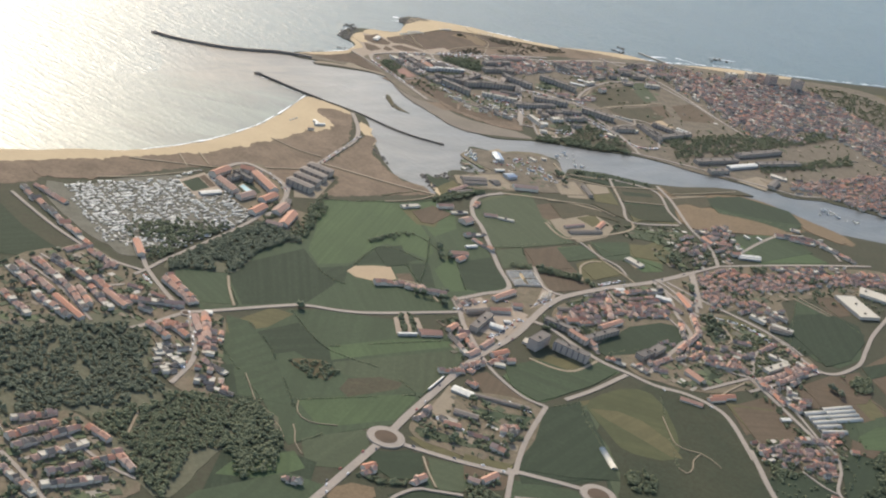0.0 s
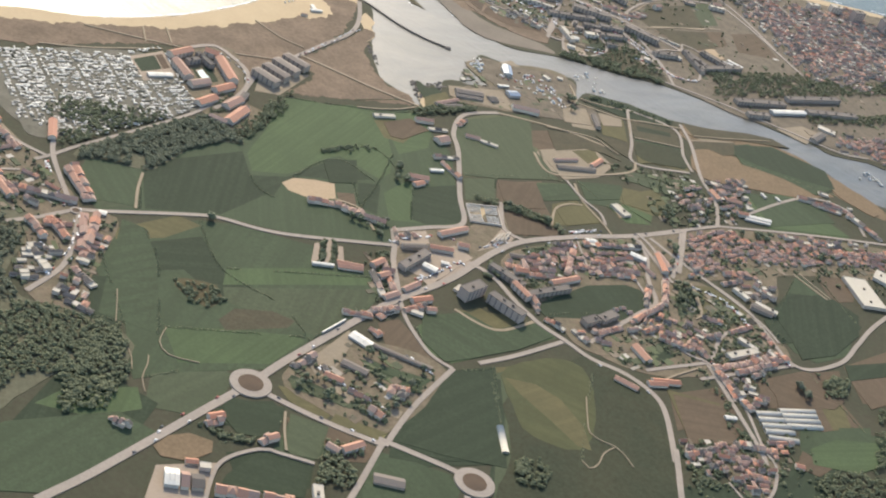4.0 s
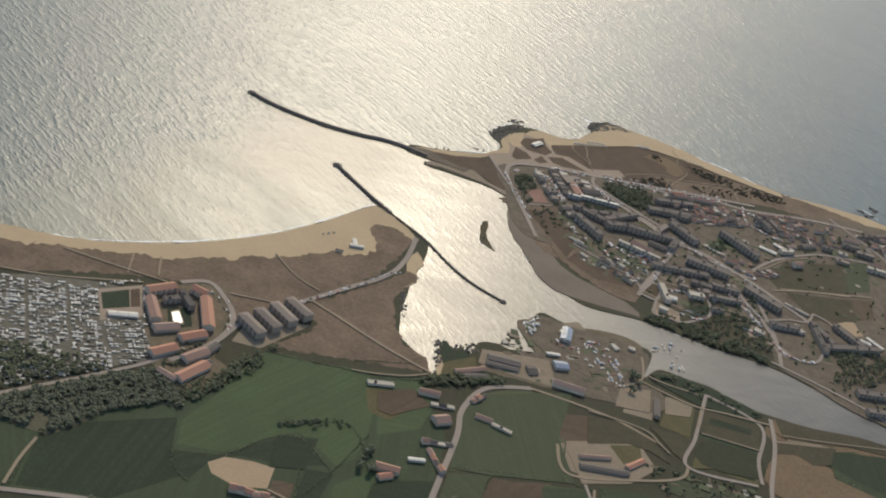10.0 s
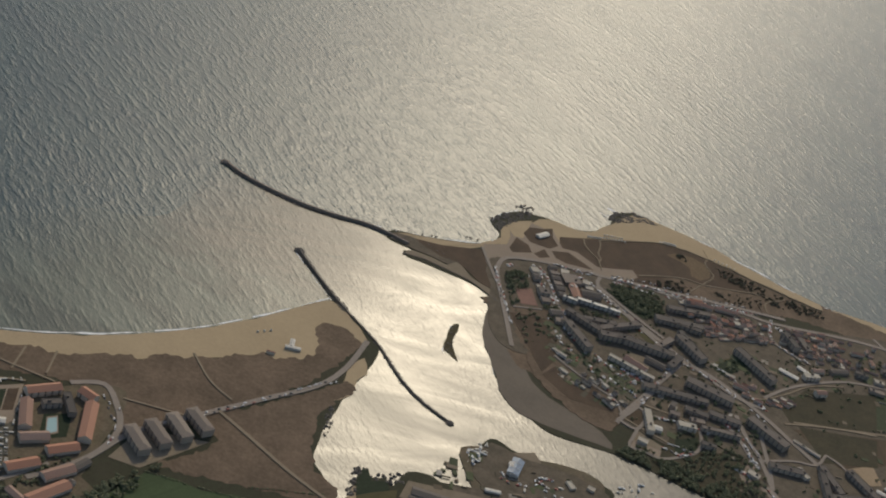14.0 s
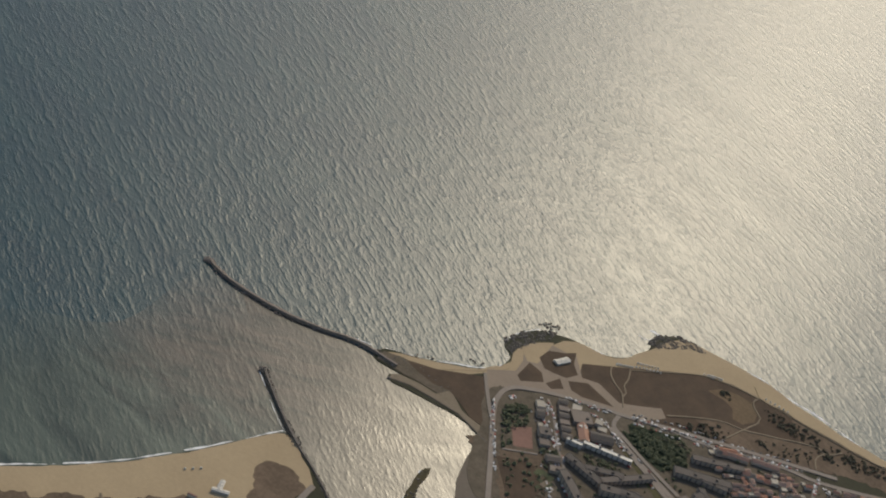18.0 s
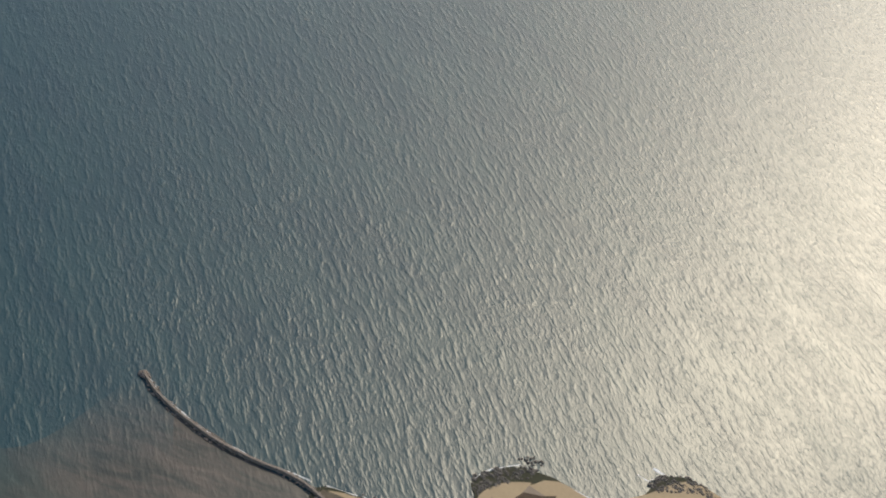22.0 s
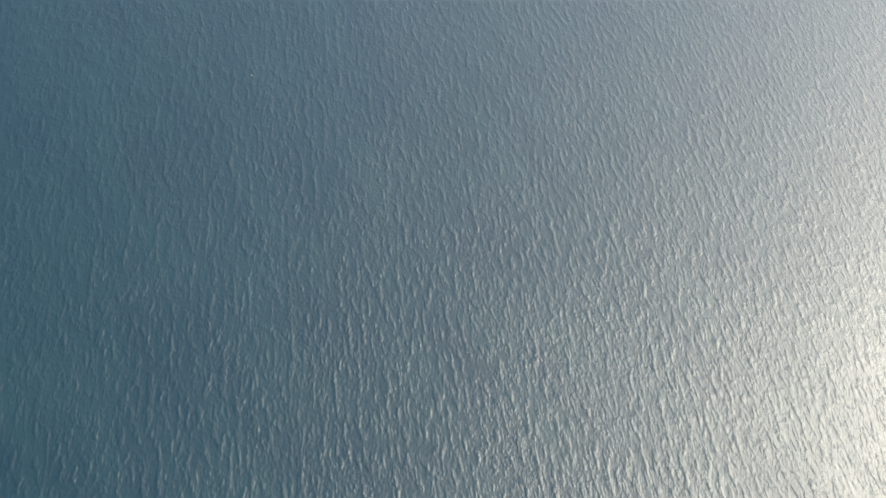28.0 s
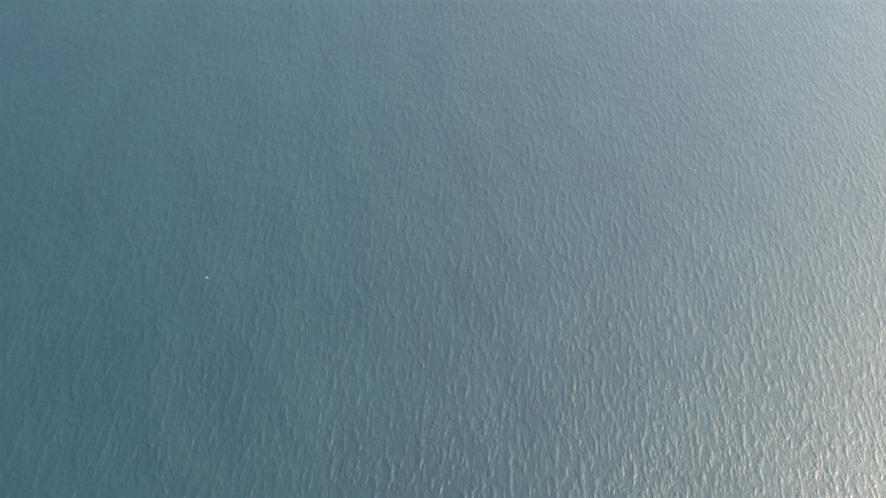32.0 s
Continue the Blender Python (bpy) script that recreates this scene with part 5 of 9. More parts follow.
road("track", 0.85, [(58.5, 828.3), (70.1, 839.8), (81, 848.5), (91, 851.4), (100.2, 857), (108.5, 862.1), (116.8, 867.7), (125.2, 871.6), (128.5, 869.6), (132.1, 873), (135.5, 878.8)])
road("track", 0.8, [(128.7, 854), (126.4, 860.6), (126.9, 865.7), (128.5, 869.6)])
road("track", 0.8, [(86.3, 836.4), (91, 851.4), (94.9, 863.3), (94.5, 868.2), (89.9, 873.2), (87.5, 878), (88.4, 883.4)])
road("track", 0.6, [(30.9, 845.6), (45.5, 861.1), (55.1, 871.4), (63.4, 877.3), (75.5, 881.6), (88.4, 883.4), (101.6, 883.9), (114, 883.6), (132.1, 884), (143.9, 884.6), (156.9, 886.3)])
road("road", 1.4, [(30.8, 769), (39.5, 772)])
road("road", 1.3, [(12, 789.5), (20.6, 777.9), (29.5, 763), (38.6, 751.1)])
road("road", 0.99, [(12.5, 740.5), (25.5, 750.2)])
road("road", 1.65, [(-1.1, 755.4), (-9.7, 768.3), (-17.9, 781.4)])
road("road", 2.31, [(41.6, 795.5), (58, 786.3), (73.7, 778.4), (93.6, 768.8), (110.9, 761.5), (127.5, 756), (141.1, 757.6)])
road("road", 2.31, [(130.1, 740.6), (138.4, 725), (146.9, 713.9), (158.4, 689)])
road("road", 1.98, [(97, 761.1), (88.6, 724.4), (81.4, 694.6)])
road("track", 1.32, [(81.4, 694.6), (90.1, 693.1), (104.9, 691.9)])
road("track", 1.32, [(85, 711.2), (101.6, 714.7), (116.6, 716.8), (134.7, 723.5)])
road("road", 1.65, [(140.2, 767.7), (154.3, 793.6), (179.5, 822.1), (210.5, 837.6)])
road("road", 2.31, [(56.7, 817), (85.3, 825.9), (113.9, 840.1), (134.9, 846.4), (177.4, 869.1), (210, 881.4)])
road("track", 1.32, [(156.9, 758.6), (210.9, 792.4)])
road("road", 1.98, [(134.8, 496.8), (131.1, 480.2), (124.9, 454.5)])
road("road", 1.65, [(108.4, 480.9), (115.2, 468.4), (116.3, 449.6)])
road("track", 0.99, [(129.7, 448.1), (130.3, 424.1)])
road("road", 1.32, [(140.2, 452.4), (158.9, 432), (165.8, 417.5)])
road("track", 0.99, [(192.5, 485.7), (204.6, 469.3)])
road("road", 1.32, [(76.3, 514.3), (82.9, 500), (90.7, 490.7), (92.6, 480.4)])
road("road", 1.98, [(131.6, 494.8), (144.3, 503.9), (155.6, 511.7)])
road("road", 1.32, [(-66.5, 236.4), (-63.9, 255), (-52.4, 265.8), (-45.5, 266.2), (-34, 265.3)])
road("track", 0.99, [(-45.4, 287.9), (-45, 278.4), (-43.6, 268.3)])
road("road", 1.32, [(131.5, 383.9), (137.5, 364.7), (140.4, 337), (143.5, 327.9), (139.9, 313.6), (131.4, 297.2), (133.3, 286.5)])
road("road", 0.99, [(120.5, 310.1), (126.7, 299.1), (130.9, 295.7)])
road("road", 2.31, [(101.4, 322.2), (100.4, 309.2), (99, 293.1), (98.8, 277.8), (98.5, 261.6)])
road("road", 1.98, [(18, 267.4), (17, 257), (15.4, 244.2)])
road("track", 0.5, [(67.8, 340.8), (66.9, 328.3), (66.9, 319.1), (71.5, 315.6), (76.1, 314.5), (78.9, 311.7), (82.2, 304.9)])
road("track", 0.6, [(75.8, 313.6), (71.2, 308.7), (68.2, 301.6), (64.4, 298.1), (62, 301.2)])
road("road", 2.6, [(41.8, 795.9), (65.6, 780.9), (92.1, 766.1), (111, 764.1), (126.3, 758.8), (143.8, 750.2), (158.7, 740.8), (171.9, 732.6)])
road("road", 2, [(95.4, 758.5), (90.3, 730.6), (87, 709.9), (81.2, 689.9)])
road("road", 2.4, [(119.6, 734.2), (133.1, 723.2), (147.4, 705.5)])
road("road", 1.6, [(92.3, 705.6), (108.8, 712.4), (116.9, 713.7), (134.8, 721.7)])
road("road", 1.6, [(82.3, 690.9), (90.6, 690.6), (91.9, 705.1), (85.4, 708.4)])
road("road", 1.6, [(131.8, 848.6), (134.3, 829.5), (143.9, 822.9), (158.1, 821.4)])
road("track", 1.3, [(153.3, 753.7), (174.1, 769), (198.1, 782.7)])
road("track", 1, [(121.9, 766.1), (137.1, 763.7), (149.2, 779.4), (161.1, 799.8), (177.4, 814.6)])
road("track", 1.3, [(90.3, 608), (101.2, 606.3), (117.2, 605), (132.4, 609.5), (153, 614.5)])
road("track", 1.3, [(89.1, 629.1), (90.8, 608.4), (79.5, 594.6)])
road("track", 1, [(120.9, 606.5), (119.3, 588.7)])
road("road", 1.2, [(68.9, 452.2), (70.7, 441.4), (72.9, 428.6)])
road("road", 1, [(76.3, 457.7), (77.7, 445.3), (79.4, 434.6)])
road("road", 1.6, [(108.3, 474.5), (113.4, 460.6), (117, 450.8), (120.1, 443.9)])
road("road", 1.2, [(101.9, 436.7), (105.7, 418.7), (97.9, 405.7)])
road("road", 1.4, [(109, 397.7), (118.5, 389), (126, 386.8), (132.1, 377), (134, 363.6)])
road("track", 1, [(99.7, 362), (109.7, 371.4), (122.6, 382)])
road("track", 1, [(130.5, 446), (130.9, 425.6), (126.4, 418.6)])
road("road", 1.3, [(34.8, 418.5), (42.6, 414.6), (48.3, 401.8), (52.4, 389.4)])
road("road", 1.5, [(90.9, 692), (90.4, 682), (90.7, 675.1), (97.9, 676.6), (105.4, 677.7), (113, 685.9), (118.9, 695.6), (119.2, 704.9), (117, 712.8)])
road("road", 1.5, [(152.8, 694.9), (157.8, 690), (164.4, 686.4), (171.7, 687.9), (177.4, 692.5), (180.5, 702.8)])
road("road", 1.4, [(175.4, 743.7), (183.5, 741.3), (192, 733.1), (199.6, 730.5)])
road("road", 1.3, [(148.2, 713.9), (161.4, 725.7), (172, 731.5), (175.4, 743.7)])
road("road", 1.2, [(42, 716.2), (52, 712), (65.1, 707.5), (76.2, 704.6), (82.1, 695.3)])
road("track", 1, [(70.4, 567.3), (84.5, 569.5), (97.5, 569.6), (103.2, 564.5), (108.8, 559.4)])
road("track", 0.9, [(121.4, 585.1), (134.5, 587.4), (149.1, 589.7)])
road("track", 0.8, [(159.6, 609.9), (177.4, 617.6), (210.8, 633.7)])
road("track", 1.2, [(94, 614.7), (103, 614.2), (118.1, 616.1)])
road("track", 0.9, [(-28.6, 528.1), (-18.9, 532), (-7.3, 538.9), (1.1, 546.7)])


def clear_of_roads(p, gap):
    for w, line in ROADS:
        if abs(line[0].x - p[0]) > 260 or abs(line[0].y - p[1]) > 260:
            continue
        if any(off_line(p, a, b) < w / 2 + gap for a, b in zip(line, line[1:])):
            return False
    return True


def top_at(p):
    """Height of the uppermost sheet of ground or road at p."""
    z = max([LAND] + [h for poly, h in TOPS if inside(p, poly)])
    for k, (w, line) in enumerate(ROADS):
        if abs(line[0].x - p[0]) < 260 and any(off_line(p, a, b) < w * 0.575 for a, b in zip(line, line[1:])):
            z = max(z, LAND + 0.30 + 0.002 * (k + 1))
    return z


# ---- breakwaters and rocks ----
def boulder(size, seed):
    bm = bmesh.new()
    bmesh.ops.create_icosphere(bm, subdivisions=1, radius=size)
    for v in bm.verts:
        v.co *= 1 + 0.45 * noise.noise(v.co * 1.3 / size + Vector((seed, 0, 0)))
        v.co.z *= 0.6
    verts, faces = [tuple(v.co) for v in bm.verts], [tuple(v.index for v in f.verts) for f in bm.faces]
    bm.free()
    return verts, faces


BOULDERS = [boulder(1.0, 3.7 * k) for k in range(6)]


def heap(name, places, material):
    """Many boulders in one mesh; places: x, y, z, size."""
    verts, faces = [], []
    for x, y, z, r in places:
        vs, fs = random.choice(BOULDERS)
        n, a = len(verts), random.uniform(0, 6.28)
        c, s = math.cos(a) * r, math.sin(a) * r
        verts += [(x + c * v[0] - s * v[1], y + s * v[0] + c * v[1], z + r * v[2]) for v in vs]
        faces += [tuple(i + n for i in f) for f in fs]
    return mesh_of(name, verts, faces, material)


def breakwater(pts, width, height, stone, label):
    line = smooth_line(pts, 2.0)
    base = tagged(new("breakwater"), label, "breakwater")
    base.location = (line[0].x, line[0].y, 0)
    top = ribbon("walkway", line, width * 0.32, height, -1.0, stone)
    top.parent, top.matrix_parent_inverse = base, base.matrix_basis.inverted()
    places = []
    for a, b in zip(line, line[1:]):
        d = (b - a).normalized()
        wide = width * (1 + 0.55 * noise.noise((a.x * 0.11, a.y * 0.11, width)))
        for _ in range(int(2.6 * width)):
            off = random.uniform(-0.6, 0.6) * wide
            q = a + (b - a) * random.random() + Vector((-d.y, d.x)) * off
            h = height * (1 - abs(off) / (0.72 * wide))
            places.append((q.x, q.y, h - 0.15, random.uniform(0.22, 0.6)))
    for _ in range(90):
        a = random.uniform(0, 6.28)
        r = width * 0.7 * math.sqrt(random.random())
        places.append((line[0].x + r * math.cos(a), line[0].y + r * math.sin(a), height * (1.0 - r / width), random.uniform(0.3, 0.65)))
    stones = new("rock_armour", heap("rock_armour", places, stone))
    stones.parent, stones.matrix_parent_inverse = base, base.matrix_basis.inverted()
    tagged(stones, "grey-brown armour boulders", kind="stuff")


tagged(slab("sandbank", [tuple(p) for p in smooth_line(ISLET, 1.5, True)], -0.5, 0.22, GROUND["brownwood"]), "dark weedy sandbank in the river mouth", "sandbank", kind="structure")
breakwater(JETTY1, 3.4, 1.5, STONE, "long curved breakwater of brown boulders in the sea")
breakwater(JETTY2[:5], 3.4, 1.2, ROCK, "straight low dark boulder breakwater beside the river mouth")
breakwater(JETTY2[:3:-1], 2.2, 0.8, ROCK, "thin dark boulder training wall along the river")
breakwater([(-46.5, 740.9), (-37.1, 743.7), (-25.3, 744.5), (-12.4, 744.8), (-2.8, 741.5), (6.2, 738.3)], 0.9, 0.5, ROCK, "low dark stone quay edge below the headland")


# ---- roundabouts ----
def disc(r, z, low, material, name, n=40):
    verts = [(r * math.cos(a * 6.2832 / n), r * math.sin(a * 6.2832 / n), z) for a in range(n)]
    verts += [(1.01 * x, 1.01 * y, low) for x, y, _ in verts]
    faces = [tuple(range(n))] + [(i, i + n, (i + 1) % n + n, (i + 1) % n) for i in range(n)]
    return mesh_of(name, verts, faces, material)


def roundabout(pts):
    (x, y), (u, v) = pts
    r = 0.93 * math.hypot(u - x, v - y)
    ring = new("roundabout", disc(r, LAND + 0.305 + 0.002 * len(ROADS), LAND, GROUND["road"], "carriageway"))
    ring.location = (x, y, 0)
    tagged(ring, "pale asphalt roundabout with a grassy middle", "roundabout", kind="structure")
    hung("kerb", disc(r * 0.612, LAND + 0.33 + 0.002 * len(ROADS), LAND, GROUND["plaza"], "kerb"), ring, "pale kerb ring")
    hung("grass_island", disc(r * 0.6, LAND + 0.36 + 0.002 * len(ROADS), LAND, GROUND["lawn"], "grass_island"), ring, "dry brown grass island")


roundabout([(-58.3, 298.4), (-51.1, 301.7)])
roundabout([(20.7, 275.1), (28.3, 276.2)])
roundabout([(-132.7, 375.3), (-130.5, 376.6)])


# ---- buildings ----
SC = 0.33
STOREY = 0.86


def box_walls(w, d, h, gable=0.0):
    """Walls of a w by d house with ridge along x; gable: height of the ridge over the eaves."""
    x, y = w / 2, d / 2
    v = [(-x, -y, 0), (x, -y, 0), (x, y, 0), (-x, y, 0), (-x, -y, h), (x, -y, h), (x, y, h), (-x, y, h)]
    f = [(0, 1, 5, 4), (2, 3, 7, 6)]
    if gable:
        v += [(-x, 0, h + gable), (x, 0, h + gable)]
        f += [(1, 2, 6, 9, 5), (3, 0, 4, 8, 7)]
    else:
        f += [(1, 2, 6, 5), (3, 0, 4, 7), (4, 5, 6, 7)]
    return v, f


def gable_roof(w, d, h, gable, out=0.12, thick=0.09):
    x, y, k = w / 2 + out, d / 2 + out, gable * (1 + 2 * out / d)
    lo = h - (k - gable)
    v = []
    for t in (0, thick):
        v += [(-x, -y, lo + t), (x, -y, lo + t), (x, 0, h + gable + t), (-x, 0, h + gable + t), (-x, y, lo + t), (x, y, lo + t)]
    f = [(6, 7, 8, 9), (9, 8, 11, 10), (0, 3, 2, 1), (3, 4, 5, 2), (0, 1, 7, 6), (4, 10, 11, 5),
         (0, 6, 9, 3), (3, 9, 10, 4), (1, 2, 8, 7), (2, 5, 11, 8)]
    return v, f


def hip_roof(w, d, h, rise, out=0.14, thick=0.07):
    x, y, r = w / 2 + out, d / 2 + out, max(0.0, (w - d) / 2)
    v = [(-x, -y, h), (x, -y, h), (x, y, h), (-x, y, h), (-x, -y, h + thick), (x, -y, h + thick), (x, y, h + thick), (-x, y, h + thick),
         (-r, 0, h + rise), (r, 0, h + rise)]
    f = [(4, 5, 9, 8), (6, 7, 8, 9), (5, 6, 9), (7, 4, 8), (3, 2, 1, 0), (0, 1, 5, 4), (1, 2, 6, 5), (2, 3, 7, 6), (3, 0, 4, 7)]
    return v, f


def tray(w, d, h, rim=0.12, up=0.16):
    """A flat roof with a low parapet."""
    x, y = w / 2 + 0.04, d / 2 + 0.04
    a, b = x - rim, y - rim
    v = [(s * x, t * y, z) for z in (h, h + up) for s, t in ((-1, -1), (1, -1), (1, 1), (-1, 1))]
    v += [(s * a, t * b, z) for z in (h + up, h + 0.04) for s, t in ((-1, -1), (1, -1), (1, 1), (-1, 1))]
    f = []
    for k in (0, 4, 8):
        f += [(k + i, k + (i + 1) % 4, k + 4 + (i + 1) % 4, k + 4 + i) for i in range(4)]
    return v, f + [(12, 13, 14, 15), (3, 2, 1, 0)]


def cuboid(w, d, h, x=0.0, y=0.0, z=0.0):
    v, f = box_walls(w, d, h)
    return [(a + x, b + y, c + z) for a, b, c in v], f + [(3, 2, 1, 0)]


def fused(*bits):
    verts, faces = [], []
    for v, f in bits:
        n = len(verts)
        verts += v
        faces += [tuple(i + n for i in q) for q in f]
    return verts, faces


GLASS, gt, gs = nodes("window_glass")
gs.inputs["Base Color"].default_value = (0.05, 0.06, 0.07, 1)
gs.inputs["Roughness"].default_value = 0.12
DOORS = painted("door_paint", (0.18, 0.10, 0.06), (0.10, 0.14, 0.10), 0.6)
BRICK = painted("brown_render", (0.30, 0.24, 0.21), (0.36, 0.30, 0.26), 0.85)
BLUE = painted("blue_sheet", (0.16, 0.22, 0.30), (0.20, 0.27, 0.34), 0.5)
PALE = painted("pale_roof", (0.36, 0.32, 0.255), (0.48, 0.43, 0.35), 0.85)
PANE = mesh_of("window", *cuboid(0.34, 0.06, 0.42), GLASS)
DOOR = mesh_of("door", *cuboid(0.34, 0.06, 0.68), DOORS)
CHIMNEY = mesh_of("chimney", *fused(cuboid(0.26, 0.26, 0.55), cuboid(0.34, 0.34, 0.08, 0, 0, 0.55)), WALL)
VENT = mesh_of("roof_housing", *fused(cuboid(1.1, 0.8, 0.65), cuboid(1.2, 0.9, 0.08, 0, 0, 0.65)), SLATE)


def house_kind(roof_mat, storeys, w, d, shape, detail):
    h = STOREY * storeys * 0.95
    base = new("house")
    hung("wall", mesh_of("wall", *box_walls(w, d, h, 0.0 if shape != "gable" else 0.32 * d), WALL), base)
    rise = 0.32 * d if shape == "gable" else 0.34 * d
    roof = gable_roof(w, d, h, rise) if shape == "gable" else hip_roof(w, d, h, rise) if shape == "hip" else tray(w, d, h)
    top = hung("roof", mesh_of("roof", *roof, roof_mat), base)
    if detail:
        c = hung("chimney", CHIMNEY, top)
        c.location = (w * 0.28, d * 0.18, h + (0.02 if shape == "flat" else 0.13 * d))
        p = hung("door", DOOR, base)
        p.location = (0, -d / 2 - 0.01, 0)
        for x in (-0.3, 0.3):
            q = hung("window", PANE, base)
            q.location = (x * w, -d / 2 - 0.01, h - 0.62)
    words = {"TILE": "orange clay tile", "DULL": "weathered brown tile", "SLATE": "grey sheet", "WHITE": "white", "PALE": "pale concrete"}
    key = {TILE: "TILE", DULL: "DULL", SLATE: "SLATE", WHITE: "WHITE", PALE: "PALE"}[roof_mat]
    size = "single-storey" if storeys == 1 else "two-storey"
    tagged(base, f"{size} rendered house with {words[key]} {'flat' if shape == 'flat' else 'pitched'} roof", "house", "village houses")
    return base


KINDS = {}
for key, mats in (("tile", (TILE, DULL, DULL)), ("mix", (TILE, DULL, SLATE, PALE)), ("far", (DULL, SLATE)), ("pale", (PALE, SLATE))):
    KINDS[key] = []
    for storeys in (1, 2):
        for mat in mats:
            for shape, w, d in (("gable", 3.2, 2.7), ("hip", 3.0, 2.8)) if mat not in (PALE,) else (("flat", 3.2, 2.8),):
                KINDS[key].append((storeys, house_kind(mat, storeys, w, d, shape, key != "far")))
PROTOTYPES = [ob for some in KINDS.values() for _, ob in some]
HOUSES, SINGLE = [], []


FAR = {}


def near(x, y):
    """The stretch of village that the flight passes nearest."""
    return -75 < x < 165 and 300 < y < 468


def far_house(kind, storeys, x, y, turn, w, d):
    mat = random.choice({"tile": (TILE, TILE, DULL, DULL, DULL), "mix": (TILE, DULL, DULL, SLATE, PALE), "far": (TILE, TILE, DULL, DULL, DULL, SLATE, SLATE, PALE), "pale": (PALE, SLATE)}[kind])
    h = STOREY * storeys * random.uniform(0.85, 1.08)
    shape = random.choice(("gable", "gable", "hip")) if mat != PALE else "flat"
    rise = 0.32 * d
    c, s = math.cos(turn), math.sin(turn)
    roof = gable_roof(w, d, h, rise) if shape == "gable" else hip_roof(w, d, h, rise) if shape == "hip" else tray(w, d, h)
    for m, (vs, fs) in ((WALL, box_walls(w, d, h, rise if shape == "gable" else 0.0)), (mat, roof)):
        verts, faces = FAR.setdefault(m.name, (m, [], []))[1:]
        n = len(verts)
        verts += [(x + c * a - s * b, y + s * a + c * b, LAND + 0.02 + z) for a, b, z in vs]
        faces += [tuple(i + n for i in f) for f in fs]


def put_house(kind, storeys, x, y, turn, w=3.2, d=2.8):
    if not near(x, y) or len(SINGLE) >= 285:
        far_house(kind, storeys, x, y, turn, w, d)
        HOUSES.append((x, y, 0.6 * max(w, d)))
        return
    SINGLE.append((x, y))
    pool = [ob for s, ob in KINDS[kind] if s == storeys]
    ob = copy_thing(random.choice(pool), Matrix.Translation((x, y, LAND + 0.02)) @ pose(0, 0, 0, 0, 0, math.degrees(turn))
                    @ Matrix.Diagonal((w / 3.2, d / 2.8, random.uniform(0.9, 1.12), 1)))
    HOUSES.append((x, y, 0.6 * max(w, d)))
    return ob


def free(x, y, r, part=0.8):
    return all((x - a) ** 2 + (y - b) ** 2 > (part * (r + q)) ** 2 for a, b, q in HOUSES)


def row(kind, storeys, depth, n, pts):
    """n houses side by side along a line."""
    a, b = Vector(pts[0]), Vector(pts[1])
    turn, step = math.atan2(b.y - a.y, b.x - a.x), (b - a) / n
    for i in range(n):
        p = a + step * (i + 0.5)
        side = Vector((-step.y, step.x)).normalized() * random.uniform(-0.35, 0.35)
        d = depth * SC * random.uniform(0.85, 1.15)
        s = storeys if random.random() < 0.75 else 3 - storeys
        w = step.length * random.uniform(0.88, 1.04)
        put_house(kind, s, p.x + side.x, p.y + side.y, turn + random.uniform(-0.05, 0.05) + random.choice((0, 0, 0, 0, math.pi, math.pi, math.pi, math.pi, 1.571)), min(w, 6.5), d)


def zone(kind, gap, pts):
    """Attached and detached houses in ragged rows that follow the first edge of the outline."""
    a, b = Vector(pts[0]), Vector(pts[1])
    u = (b - a).normalized()
    v, g, turn0 = Vector((-u.y, u.x)), gap * SC, math.atan2(u.y, u.x)
    reach = max(max(p[0] for p in pts) - min(p[0] for p in pts), max(p[1] for p in pts) - min(p[1] for p in pts)) + g
    for j in range(int(-reach / g), int(reach / g)):
        x = -reach + random.uniform(0, 3)
        while x < reach:
            w = random.uniform(1.5, 3.4) * random.choice((1, 1, 1.5)) * (1.2 if kind == "far" else 1)
            d = random.uniform(1.4, 2.3)
            bend = 1.6 * g * noise.noise((x * 0.05, j * 0.35, gap))
            p = a + u * (x + w / 2) + v * (g * (1.1 * j + random.uniform(-0.18, 0.18)) + bend)
            patch = (0.92 if kind == "tile" else 0.66) + 0.9 * noise.noise((p.x * 0.07, p.y * 0.07, 4))
            x += w * random.uniform(0.98, 1.1) + (random.uniform(0.6, 2.6) if random.random() < 0.3 else 0)
            if inside(p, pts) and random.random() < patch and clear_of_roads(p, 1.2) and free(p.x, p.y, 0.36 * w, 0.5):
                turn = random.choice((0, 0, 0, 0, 1.571))
                put_house(kind, random.choice((1, 1, 2)), p.x, p.y, turn0 + turn + random.uniform(-0.09, 0.09), w, d)


